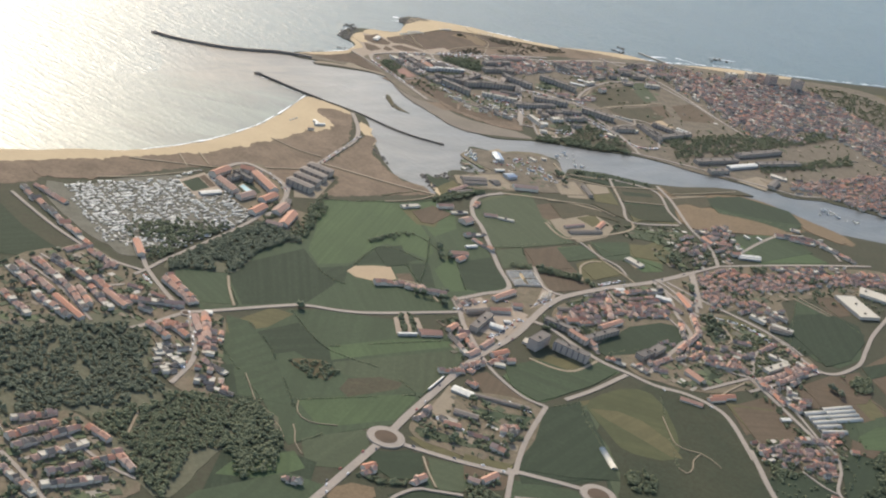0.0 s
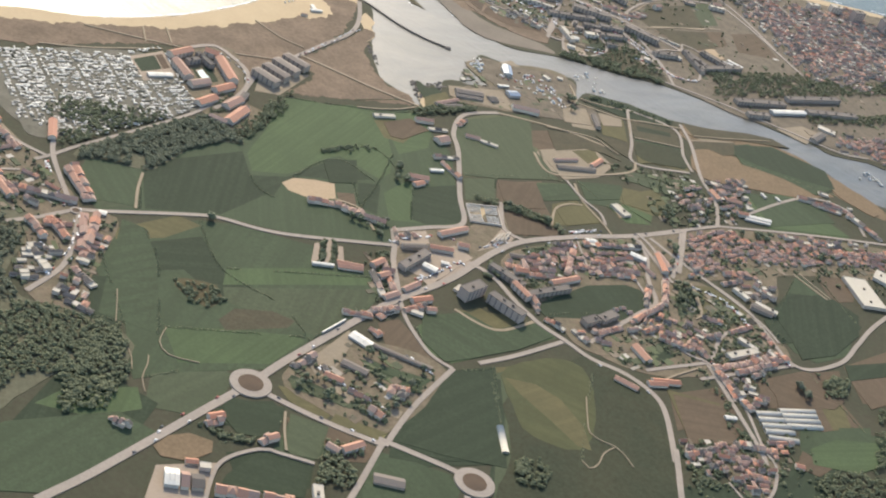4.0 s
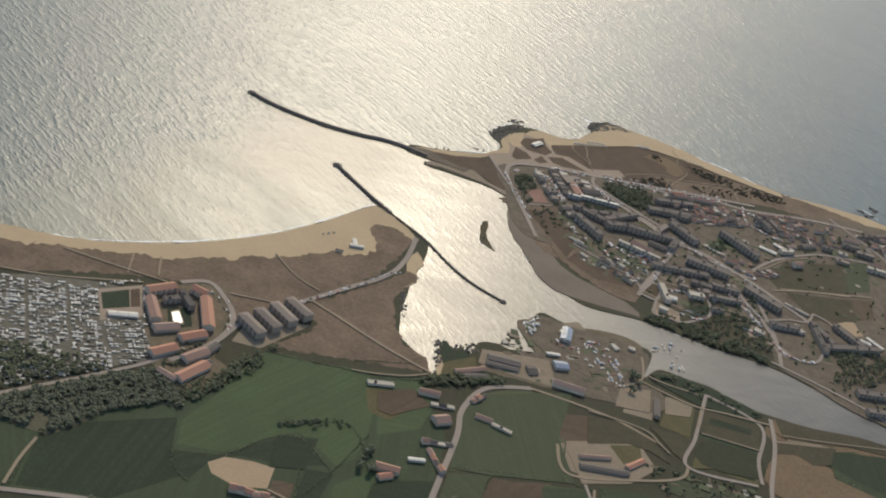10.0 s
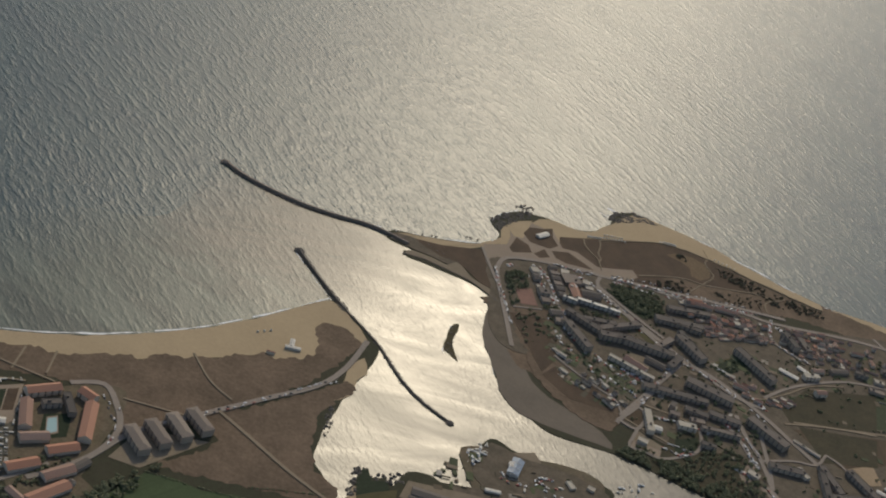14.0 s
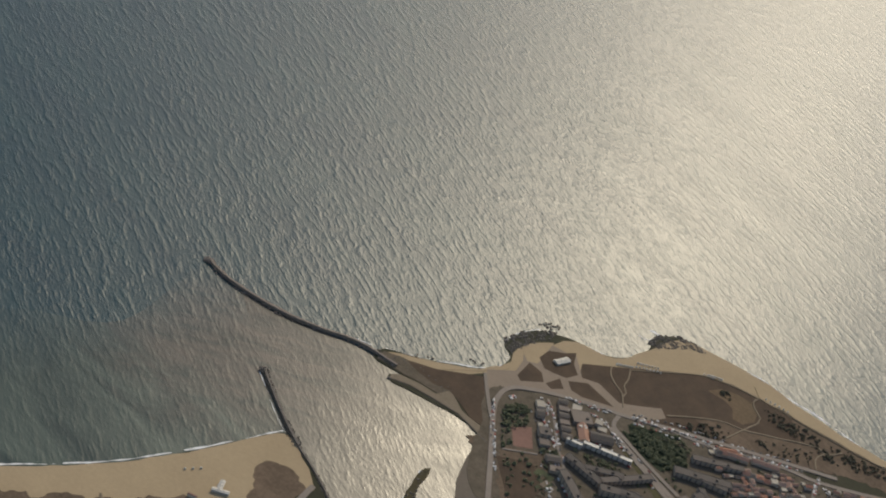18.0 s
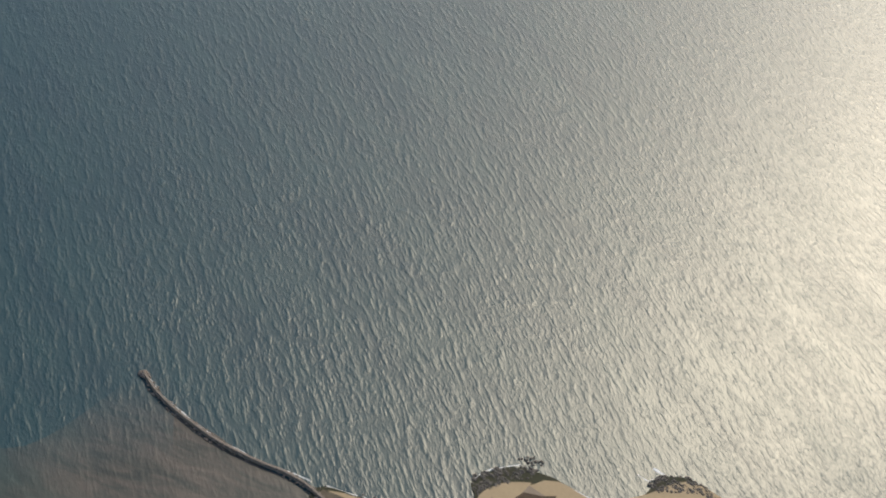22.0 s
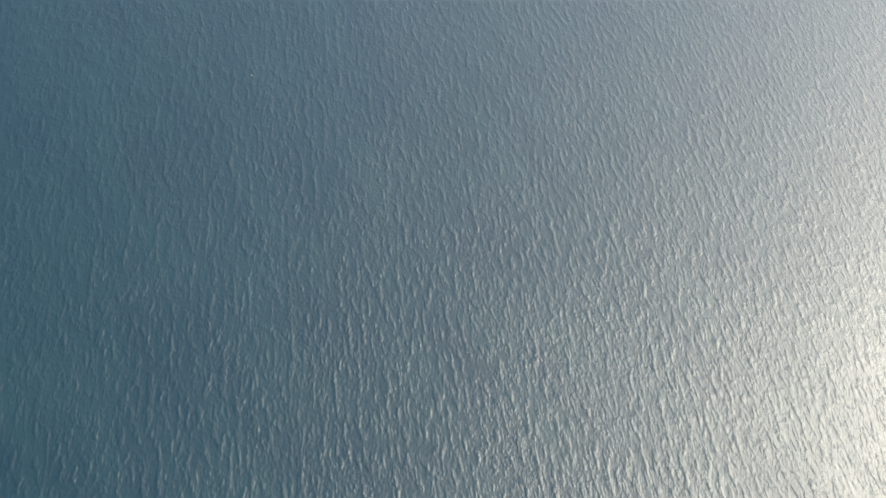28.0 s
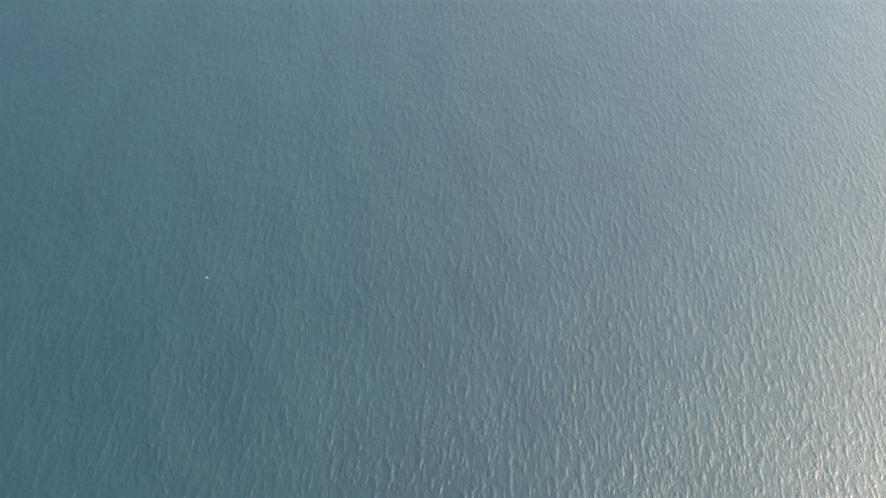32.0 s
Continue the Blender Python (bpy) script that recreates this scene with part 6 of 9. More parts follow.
def quarter(gap, storeys, pts):
    """Long blocks of flats in loose parallel rows, with open ground between."""
    a, b = Vector(pts[0]), Vector(pts[1])
    u = (b - a).normalized()
    v = Vector((-u.y, u.x))
    reach = int(max(max(p[0] for p in pts) - min(p[0] for p in pts), max(p[1] for p in pts) - min(p[1] for p in pts)))
    for j in range(int(-reach / gap), int(reach / gap) + 1):
        x = -reach + random.uniform(0, 8)
        while x < reach:
            w, d = random.uniform(4.5, 12), random.uniform(8, 12)
            p = a + u * (x + w / 2) + v * (gap * (j + 0.5) + random.uniform(-0.8, 0.8))
            q, r = (p - u * w / 2, p + u * w / 2) if random.random() < 0.72 else (p - v * 0.3 * w, p + v * 0.3 * w)
            x += w + random.uniform(0.8, 5.5)
            if all(inside(k, pts) and clear_of_roads(k, 1.6) and free(k.x, k.y, 1.6, 0.9) for k in (p, q, r)) and random.random() < 0.8:
                block(random.choice(("slate", "slate", "slate", "stone", "dull", "pale")), random.choice((storeys, storeys, storeys - 1, 2)), d, [tuple(q), tuple(r)])


BLOCKS = {"slate": (SLATE, SHADEWALL, "grey-roofed"), "tile": (TILE, WALL, "orange-tiled"), "dull": (DULL, WALL, "brown-tiled"), "white": (WHITE, GREY, "white-roofed"),
          "pale": (PALE, WALL, "pale flat-roofed"), "brick": (SLATE, BRICK, "brown rendered"), "blue": (BLUE, GREY, "blue-roofed"), "stone": (STONE, SHADEWALL, "grey-brown flat-roofed"), "canopy": (PALE, GREY, "pale open-sided")}


def block(kind, storeys, depth, pts):
    """A long building between the middles of its two ends."""
    a, b = Vector(pts[0]), Vector(pts[1])
    w, d, h = (b - a).length, depth * SC, STOREY * storeys * (1.15 if storeys == 1 else 0.95)
    roof_mat, wall_mat, word = BLOCKS[kind]
    h += 0.16 * noise.noise((0.7 * a.x, 0.7 * b.y, 3)) + 0.012 * (next(count) % 9)
    name = {"canopy": "canopy", "white": "shed", "blue": "shed"}.get(kind, "apartment_block" if storeys > 2 else "long_building")
    base = new(name)
    base.matrix_basis = Matrix.Translation((*((a + b) / 2), LAND + 0.02)) @ pose(0, 0, 0, 0, 0, math.degrees(math.atan2(b.y - a.y, b.x - a.x)))
    if kind == "canopy":
        for x, y in itertools.product((-0.42, 0.0, 0.42), (-0.4, 0.4)):
            p = hung("post", mesh_of("post", *cuboid(0.14, 0.14, h), GREY), base)
            p.location = (x * w, y * d, 0)
        hung("roof", mesh_of("roof", *cuboid(w, d, 0.14, 0, 0, h), roof_mat), base)
    elif kind in ("tile", "dull") or (kind in ("slate", "white", "blue") and storeys < 3):
        rise = d * (0.26 if kind in ("tile", "dull") else 0.14)
        hung("wall", mesh_of("wall", *box_walls(w, d, h, rise), wall_mat), base)
        top = hung("roof", mesh_of("roof", *gable_roof(w, d, h, rise), roof_mat), base)
        if kind in ("white", "blue"):
            for i in range(1, 3):
                s = hung("roof_light", mesh_of("roof_light", *cuboid(0.25, d * 0.8, 0.05), GREY), top)
                s.location = (w * (i / 3 - 0.5), 0, h + rise + 0.06)
    else:
        hung("wall", mesh_of("wall", *box_walls(w, d, h), wall_mat), base)
        low = kind == "stone" and storeys == 4
        top = hung("roof", mesh_of("roof", *(hip_roof(w, d, h, 0.16 * d) if low else tray(w, d, h)), roof_mat), base)
        for i in range(0 if low else int(w / 11 + 0.5)):
            s = hung("roof_housing", VENT, top)
            s.location = ((i + random.uniform(0.2, 0.8)) / int(w / 11 + 0.5) * w - w / 2, random.uniform(-0.15, 0.15) * d, h + 0.04)
    if storeys > 2:
        cols, side = max(2, int(w / 2.4)), -1 if b.x > a.x else 1
        for k, i in itertools.product(range(storeys), range(cols)):
            p = hung("window", PANE, base)
            p.location = (((i + 0.5) / cols - 0.5) * w, side * (d / 2 + 0.01), (k + 0.3) * h / storeys)
            p.scale = (2.2, 1, 1)
    for k in range(max(1, int(w / 3))):
        f = (k + 0.5) / max(1, int(w / 3))
        q = a + (b - a) * f
        HOUSES.append((q.x, q.y, 0.6 * d + 0.6))
    heights = {1: "low", 2: "two-storey", 3: "three-storey", 4: "four-storey"}.get(storeys, "tall")
    tagged(base, f"{heights} {word} building with plain rendered walls" if kind != "canopy" else "pale flat canopy on posts over parking", name.replace("_", " "))


block("white", 1, 14, [(-24.5, 341.5), (-16.9, 336.9)])
block("slate", 1, 5, [(-17.1, 338.2), (6.2, 332.4)])
block("slate", 1, 10, [(-27.4, 323.3), (-17.9, 320)])
block("tile", 1, 9, [(-33.4, 313.2), (-26.6, 311.6)])
block("pale", 2, 40, [(223.3, 495.1), (228.2, 471.7)])
block("pale", 2, 32, [(238.2, 506.6), (251.6, 500)])
block("tile", 1, 9, [(81.5, 358.1), (90.8, 354.1)])
block("tile", 1, 9, [(98.1, 362.5), (110.2, 365.8)])
block("white", 1, 8, [(173.4, 530.1), (187.7, 531.9)])
block("pale", 1, 14, [(99.1, 502.4), (105.2, 494.3)])
block("pale", 1, 8, [(-20.3, 523.6), (-10.1, 528.8)])
block("white", 2, 12, [(220.8, 675.4), (245.8, 689.3)])
block("tile", 1, 10, [(-32.3, 386.9), (-21.7, 388.1)])
block("white", 1, 4, [(-41.9, 381.9), (-33.4, 384.1)])
block("dull", 1, 8, [(11.2, 555.9), (22.7, 567.1)])
block("stone", 4, 15, [(-79.4, 532.3), (-67.7, 524.2)])
block("stone", 4, 15, [(-75.2, 540.5), (-63.5, 532.7)])
block("stone", 4, 15, [(-71, 549.3), (-59.2, 541.3)])
block("stone", 4, 15, [(-66.7, 557.2), (-54.9, 550.1)])
block("white", 1, 9, [(-125, 499.6), (-114.8, 505.7)])
block("white", 1, 5, [(-57.5, 624.8), (-51.4, 627.6)])
block("white", 1, 6, [(-55.4, 626.5), (-57, 631.3)])
block("dull", 1, 3, [(-62.1, 615.8), (-58.6, 616.8)])
block("slate", 3, 14, [(197.5, 675.3), (233.2, 692.4)])
block("slate", 3, 14, [(237.1, 702.4), (278.4, 727)])
block("slate", 3, 14, [(247.7, 691.3), (285.2, 707.6)])
block("slate", 3, 12, [(202.1, 660.7), (217.5, 667.6)])
block("pale", 1, 16, [(251.7, 676.2), (261.8, 672.3)])
# Brown walls on these two towers put their shaded side into the colour.
block("brick", 10, 16, [(335.2, 897.6), (344.1, 902.2)])
block("brick", 10, 16, [(359, 899.1), (368.1, 903.7)])
block("pale", 6, 14, [(320.5, 906.2), (329.9, 908.4)])
block("pale", 5, 12, [(300, 895.3), (309.3, 900.2)])
block("white", 1, 1.2, [(-35.5, 337.6), (-27.2, 349.5)])
block("tile", 2, 10, [(-154.2, 435.9), (-151.5, 422)])
block("tile", 2, 9, [(-184.9, 373.9), (-173.4, 357.8)])
block("tile", 2, 9, [(-165.6, 383.7), (-156.8, 372.5)])
block("white", 1, 8, [(-124.8, 377.9), (-121.8, 377.8)])
block("white", 1, 10, [(2.3, 817.7), (5.8, 825.5)])
block("pale", 2, 14, [(9.7, 780.6), (13.1, 783)])
block("slate", 2, 14, [(12.7, 774.7), (15.8, 776.8)])
block("pale", 1, 9, [(16.8, 768.1), (18.6, 769.2)])
block("slate", 3, 16, [(19.2, 763.2), (24, 766.6)])
block("stone", 2, 12, [(22.6, 757.6), (26.6, 760.1)])
block("slate", 2, 13, [(29.6, 750.2), (34.7, 753.9)])
block("stone", 2, 12, [(33.7, 745.4), (38.7, 748)])
block("slate", 2, 10, [(16.4, 791.1), (20.2, 793.3)])
block("stone", 2, 10, [(18.6, 786.6), (22.5, 789)])
block("slate", 2, 10, [(20.9, 782.3), (24.8, 784.7)])
block("stone", 2, 10, [(23.2, 778.1), (27.1, 780.5)])
block("slate", 2, 10, [(25.7, 774.1), (29.6, 776.5)])
block("slate", 2, 10, [(28.1, 770.3), (32.2, 772.2)])
block("pale", 1, 16, [(22.8, 793.5), (27, 794.9)])
block("stone", 2, 26, [(25.6, 786.8), (33.2, 792.4)])
block("tile", 1, 15, [(31.5, 785.7), (37.4, 775.5)])
block("white", 2, 9, [(32.5, 782.2), (33.1, 784.7)])
block("pale", 2, 12, [(35.1, 792.9), (38.7, 793.6)])
block("pale", 1, 10, [(37.9, 789.8), (41.9, 791)])
block("slate", 2, 16, [(37.6, 781.4), (47, 786.8)])
block("white", 3, 5, [(31, 768.6), (38, 770.2)])
block("white", 3, 6, [(37.7, 773.1), (59.6, 779.3)])
block("slate", 3, 12, [(35.7, 758.8), (54.8, 754.4)])
block("slate", 3, 10, [(54.2, 755.8), (70.5, 777.3)])
block("slate", 3, 14, [(76.3, 791.4), (100.7, 803)])
block("slate", 4, 13, [(63.6, 755.6), (92.7, 762.4)])
block("slate", 3, 12, [(84.7, 725.8), (115.8, 737.5)])
block("slate", 3, 12, [(118, 729.1), (133.4, 732.6)])
block("stone", 3, 8, [(116.9, 714.2), (134.9, 721.9)])
block("slate", 3, 11, [(79.7, 806.9), (101.4, 819.6)])
block("slate", 3, 11, [(82.7, 794), (100.1, 798.8)])
block("white", 1, 9, [(143.3, 801.1), (153.8, 800)])
block("white", 1, 8, [(151.9, 812.2), (159.4, 809.4)])
block("slate", 4, 12, [(140.2, 837), (149.2, 827)])
block("slate", 3, 12, [(148.5, 840.5), (155.6, 831)])
block("slate", 3, 12, [(174, 730.4), (186, 715.4)])
block("slate", 3, 12, [(180.8, 708.8), (211.6, 729.1)])
block("pale", 3, 10, [(91.1, 707), (96.8, 691.6)])
block("pale", 2, 12, [(142.8, 699), (148.4, 697.8)])
block("dull", 2, 9, [(102, 831.1), (114.4, 835.9)])
block("tile", 3, 14, [(-118.5, 523.7), (-110.3, 534.2)])
block("dull", 3, 14, [(-115.3, 519.3), (-107.3, 506.4)])
block("slate", 3, 9, [(-110.3, 522), (-105.4, 527.3)])
block("slate", 3, 9, [(-106.8, 532.9), (-98.6, 524.4)])
block("tile", 3, 14, [(-103.8, 538.2), (-96.9, 537.1)])
block("tile", 3, 15, [(-96.4, 534.1), (-87.7, 515)])
block("dull", 2, 14, [(-106.1, 501.2), (-98.5, 508.7)])
block("tile", 2, 14, [(-94.8, 501.7), (-87.6, 511)])
block("tile", 2, 14, [(-100.6, 485.1), (-93.8, 495.2)])
block("dull", 2, 14, [(-88.4, 489.6), (-82.7, 500.4)])
block("tile", 2, 15, [(-85.7, 476.3), (-79.6, 492)])
block("dull", 2, 9, [(-94, 477), (-86.1, 474.8)])
block("slate", 2, 9, [(-82.3, 500.7), (-80.7, 507.3)])
block("dull", 2, 9, [(115.9, 465.9), (119.9, 454.4)])
block("pale", 2, 8, [(160.1, 445.3), (169.9, 440.4)])
block("slate", 1, 9, [(72.4, 525), (92.9, 532.6)])
block("dull", 1, 6, [(71.4, 531.3), (84.2, 538.5)])
block("tile", 1, 8, [(91.8, 536.4), (97.9, 546.1)])
block("canopy", 1, 1.6, [(34.6, 435.6), (38.9, 444.3)])
block("canopy", 1, 1.6, [(36.7, 436.8), (40.4, 445.6)])
block("canopy", 1, 1.6, [(38.7, 438.1), (42.2, 447.1)])
block("canopy", 1, 1.6, [(40.5, 439.5), (43.6, 448)])
block("tile", 2, 9, [(-70.1, 274.4), (-65.4, 277.4)])
block("tile", 2, 9, [(-25.3, 274.3), (-18.5, 279.8)])
block("dull", 2, 8, [(-30.5, 275.1), (-26.4, 273.1)])
block("tile", 2, 8, [(-50.5, 270.8), (-47, 273.4)])
block("white", 2, 22, [(-79.9, 241.9), (-75.5, 242.5)])
block("dull", 2, 20, [(-74.9, 242.1), (-72.4, 242.5)])
block("slate", 2, 18, [(-71.6, 242.4), (-67.7, 243.1)])
block("tile", 1, 7, [(-74.6, 251.5), (-70.7, 252.3)])
block("pale", 2, 8, [(-70.1, 250.4), (-66.6, 251)])
block("pale", 2, 10, [(-32.6, 254.1), (-31.8, 247.8)])
block("slate", 1, 14, [(-14.3, 264.7), (-3.9, 265)])
block("white", 1, 6, [(126.8, 350.3), (131.8, 351.4)])
block("tile", 1, 8, [(152.3, 330.5), (155.9, 330.3)])
block("slate", 2, 15, [(21.8, 576.7), (36.3, 580.6)])
block("slate", 1, 9, [(21.9, 572.4), (36.4, 576.3)])
block("slate", 1, 17, [(40.1, 579.3), (43.9, 581.5)])
block("blue", 2, 15, [(51.9, 626.8), (52.3, 615.7)])
block("blue", 2, 16, [(50.7, 591.5), (56.6, 594.5)])
block("dull", 2, 13, [(52.3, 577.3), (66.8, 579.3)])
block("pale", 1, 8, [(73.8, 629.9), (77.1, 626.6)])
block("pale", 1, 8, [(81.9, 632.6), (85.2, 632.3)])
block("white", 1, 5, [(45.9, 599), (51.9, 601.6)])
block("slate", 1, 8, [(15.3, 555.4), (24.8, 562.1)])
block("slate", 4, 15, [(90.3, 783.5), (106.8, 771.8)])
block("slate", 4, 17, [(102.4, 747.4), (127, 747.2)])
block("slate", 4, 17, [(136.3, 740.3), (156.7, 731.2)])
block("slate", 4, 14, [(119.8, 797.9), (142.6, 783.5)])
block("dull", 2, 18, [(71.5, 741.3), (83.3, 738.6)])
block("pale", 3, 7, [(64.5, 736.4), (88.4, 734.3)])
block("white", 2, 10, [(96.9, 696.7), (100.8, 697.7)])
block("slate", 3, 11, [(92.9, 752), (95.7, 765.6)])
block("slate", 3, 12, [(106.7, 723.4), (118.1, 725.3)])
block("slate", 3, 10, [(99.9, 780.3), (90.3, 789.4)])
block("slate", 4, 13, [(38.9, 746.9), (54.9, 733)])
block("slate", 4, 13, [(55.9, 750.3), (71.5, 759)])
block("slate", 3, 10, [(45, 758), (60.7, 766.8)])
block("stone", 3, 10, [(82.9, 762.9), (88.3, 777.8)])
block("dull", 2, 9, [(124.2, 765.7), (131.6, 765.5)])
block("dull", 2, 9, [(90.6, 824.8), (100.9, 828.9)])
block("tile", 2, 9, [(86.9, 824.3), (94.4, 829.6)])
block("slate", 3, 12, [(151.1, 711.2), (166.6, 717.4)])
block("slate", 3, 10, [(175.3, 724.8), (181.9, 703.7)])
block("slate", 3, 13, [(187, 737.7), (204.3, 724.5)])
block("white", 1, 8, [(201.5, 733.8), (207.5, 733.1)])
block("pale", 1, 5, [(159, 742.3), (173, 739.2)])
block("slate", 3, 12, [(-5.9, 395), (5.1, 411.6)])
block("slate", 2, 8, [(-5.9, 411.9), (4.6, 416.2)])
block("tile", 2, 9, [(6, 417), (16.4, 418.8)])
block("tile", 2, 10, [(18.7, 425.1), (23.5, 425.4)])
block("tile", 2, 9, [(10.7, 429.5), (23.1, 440.3)])
block("white", 2, 10, [(3.3, 402), (9, 399.6)])
block("white", 1, 6, [(11.1, 407.9), (14.4, 408.1)])
block("dull", 1, 8, [(-4.7, 380.1), (1.5, 387.6)])
block("tile", 2, 9, [(-17.8, 391.5), (-13.3, 397.1)])
block("tile", 2, 9, [(-15.2, 384.3), (-10.9, 388.3)])
block("dull", 1, 9, [(-12.7, 371), (-7, 376.6)])
block("tile", 1, 9, [(-31.8, 384.8), (-21.7, 386.9)])
block("tile", 2, 9, [(-1.4, 373.3), (6.4, 378.2)])
block("tile", 2, 8, [(4.4, 370.1), (8.3, 371.1)])
block("pale", 1, 8, [(-1.7, 367), (3.2, 366.3)])
block("pale", 1, 9, [(17.3, 389.6), (19.9, 394.1)])
block("brick", 6, 15, [(19.2, 385.5), (27.5, 394.5)])
block("brick", 5, 13, [(31, 390.2), (44.3, 380.3)])
block("slate", 3, 11, [(32.6, 415.1), (46.7, 405.5)])
block("tile", 3, 9, [(42.4, 405.5), (48.6, 397.1)])
block("slate", 3, 10, [(47.2, 399.1), (67.4, 413.4)])
block("tile", 2, 9, [(59.7, 414.4), (72.9, 424.3)])
block("tile", 2, 11, [(43.4, 417.3), (49.5, 418.6)])
block("slate", 1, 8, [(42.6, 429.2), (49.5, 430.5)])
block("white", 1, 7, [(80.5, 460.3), (85.6, 461.8)])
block("white", 2, 10, [(101.4, 458.4), (108.6, 455.7)])
block("tile", 2, 10, [(115.6, 464), (117.3, 450)])
block("pale", 2, 11, [(136.8, 394.4), (152.1, 404.7)])
block("pale", 2, 8, [(152.2, 405.1), (144.7, 410.9)])
block("tile", 2, 12, [(93.2, 383.5), (98.1, 374.8)])
block("tile", 1, 9, [(95.8, 359.9), (104.2, 362.5)])
block("pale", 2, 9, [(151.6, 453.3), (157.1, 446.9)])
block("slate", 2, 10, [(157.5, 442), (167.6, 439)])
block("slate", 3, 13, [(71.7, 390.1), (78.3, 395.7)])
block("slate", 3, 13, [(79.4, 395.5), (87, 403.2)])
row("mix", 1, 7, 3, [(-8.2, 420), (1.5, 424.8)])
row("mix", 1, 6, 3, [(-9.3, 425.3), (-7.2, 414.7)])
row("mix", 1, 8, 4, [(-17.7, 387.8), (-12.9, 372.2)])
row("tile", 1, 8, 4, [(-12.5, 397.3), (-9.1, 378)])
row("mix", 1, 8, 4, [(-14.8, 356.8), (-6.3, 367.6)])
row("tile", 2, 8, 6, [(39.2, 419.6), (62.4, 424.6)])
block("dull", 2, 9, [(0.3, 531.3), (9, 534)])
block("dull", 2, 16, [(10.9, 515.2), (16.1, 519.8)])
block("tile", 2, 11, [(-3, 472.9), (6.1, 474.7)])
block("tile", 1, 9, [(-0.3, 467.1), (4, 471.3)])
block("white", 1, 5, [(7.3, 484.8), (13.5, 487.7)])
block("dull", 1, 9, [(25.7, 530.4), (33, 530.9)])
block("pale", 1, 6, [(33.1, 529.2), (42.1, 528.1)])
block("white", 2, 9, [(50.1, 622.9), (53, 615.5)])
block("slate", 2, 8, [(99.1, 596.6), (100.5, 582.7)])
block("white", 1, 4, [(172.6, 526.9), (186.5, 528.3)])
block("tile", 2, 10, [(157.5, 546.1), (160.7, 538.4)])
block("tile", 1, 10, [(165.9, 542.8), (173.7, 542.7)])
block("tile", 2, 9, [(169.1, 529.8), (174.6, 531)])
block("white", 1, 4, [(189.1, 561.1), (190.7, 557.7)])
block("white", 1, 4, [(197.6, 561.9), (199, 558.8)])
block("pale", 1, 5, [(134.4, 533.2), (136.2, 528)])
block("slate", 2, 14, [(241.8, 651.9), (251.6, 665)])
block("white", 1, 7, [(196.5, 728.9), (202.5, 726.4)])
block("white", 1, 7, [(205.6, 739.7), (214.4, 733.7)])
block("pale", 1, 7, [(227.7, 583.3), (233.4, 582.8)])
block("pale", 3, 12, [(106.5, 708.1), (114.7, 711.5)])
block("stone", 2, 10, [(111.1, 717.1), (117.5, 720.2)])
block("pale", 2, 9, [(92.7, 682.7), (97.4, 682.6)])
block("stone", 3, 10, [(101, 713.9), (105.8, 714.9)])
block("slate", 3, 9, [(119.2, 701.9), (126, 704)])
block("pale", 2, 9, [(164.3, 720.9), (169.6, 715.8)])
row("mix", 1, 7, 3, [(6.8, 526.4), (16.6, 529.7)])
row("mix", 1, 7, 4, [(9.2, 499.2), (21.6, 504.7)])
row("mix", 1, 7, 3, [(22.4, 538.8), (26.4, 547.4)])
row("mix", 1, 7, 4, [(13.4, 496.2), (21.9, 484.9)])
row("mix", 1, 8, 6, [(156, 556.7), (177.4, 556.7)])
row("mix", 1, 8, 5, [(219.7, 566.7), (236.2, 565.6)])
row("tile", 1, 8, 4, [(141.2, 524.2), (149.9, 524.2)])
row("tile", 1, 8, 6, [(49.7, 416.8), (66.6, 421.5)])
row("mix", 2, 8, 9, [(78.4, 456.3), (107.1, 466.2)])
row("tile", 2, 8, 9, [(73.9, 435), (103.7, 444.1)])
row("tile", 1, 8, 7, [(78.9, 433.1), (102.1, 439.4)])
row("mix", 1, 7, 3, [(64, 449), (73.1, 452.8)])
row("tile", 2, 8, 4, [(68.2, 425.6), (73, 447.4)])
row("tile", 1, 7, 4, [(65, 430.1), (73.9, 434.1)])
row("tile", 1, 7, 3, [(105.6, 452.4), (111.6, 444.9)])
row("tile", 2, 8, 6, [(96, 402.8), (111, 421.4)])
row("tile", 2, 8, 5, [(112.6, 422.7), (116.1, 442.6)])
row("mix", 1, 8, 4, [(130, 422), (139.2, 419.9)])
row("tile", 1, 8, 4, [(141.6, 414.9), (154, 423.8)])
row("tile", 1, 8, 3, [(158.8, 421.5), (162.3, 413.9)])
row("tile", 2, 8, 7, [(138.6, 383.9), (159.6, 398.4)])
row("mix", 1, 7, 5, [(148.1, 396.3), (163.7, 408.5)])
row("tile", 2, 8, 6, [(105.9, 395.4), (121.1, 392.1)])
row("mix", 1, 8, 3, [(113.2, 403.5), (119.2, 402.3)])
row("tile", 1, 8, 4, [(121.1, 396.9), (126.9, 389.4)])
row("tile", 1, 8, 3, [(127.8, 406.1), (135.6, 409.3)])
row("mix", 1, 8, 4, [(99.2, 396.5), (108.4, 404.9)])
row("tile", 1, 8, 5, [(128.9, 383.6), (134.8, 365.6)])
row("mix", 1, 8, 4, [(133.4, 376.9), (138.2, 368.2)])
row("mix", 2, 8, 4, [(103.2, 417.8), (107.6, 436.4)])
row("mix", 1, 8, 5, [(146.2, 455.3), (157.5, 463)])
row("mix", 2, 8, 5, [(162.7, 461.4), (172.3, 453.6)])
row("tile", 1, 8, 4, [(148.2, 464.6), (164.1, 471)])
row("mix", 1, 7, 4, [(55, 387.2), (63.1, 382.1)])
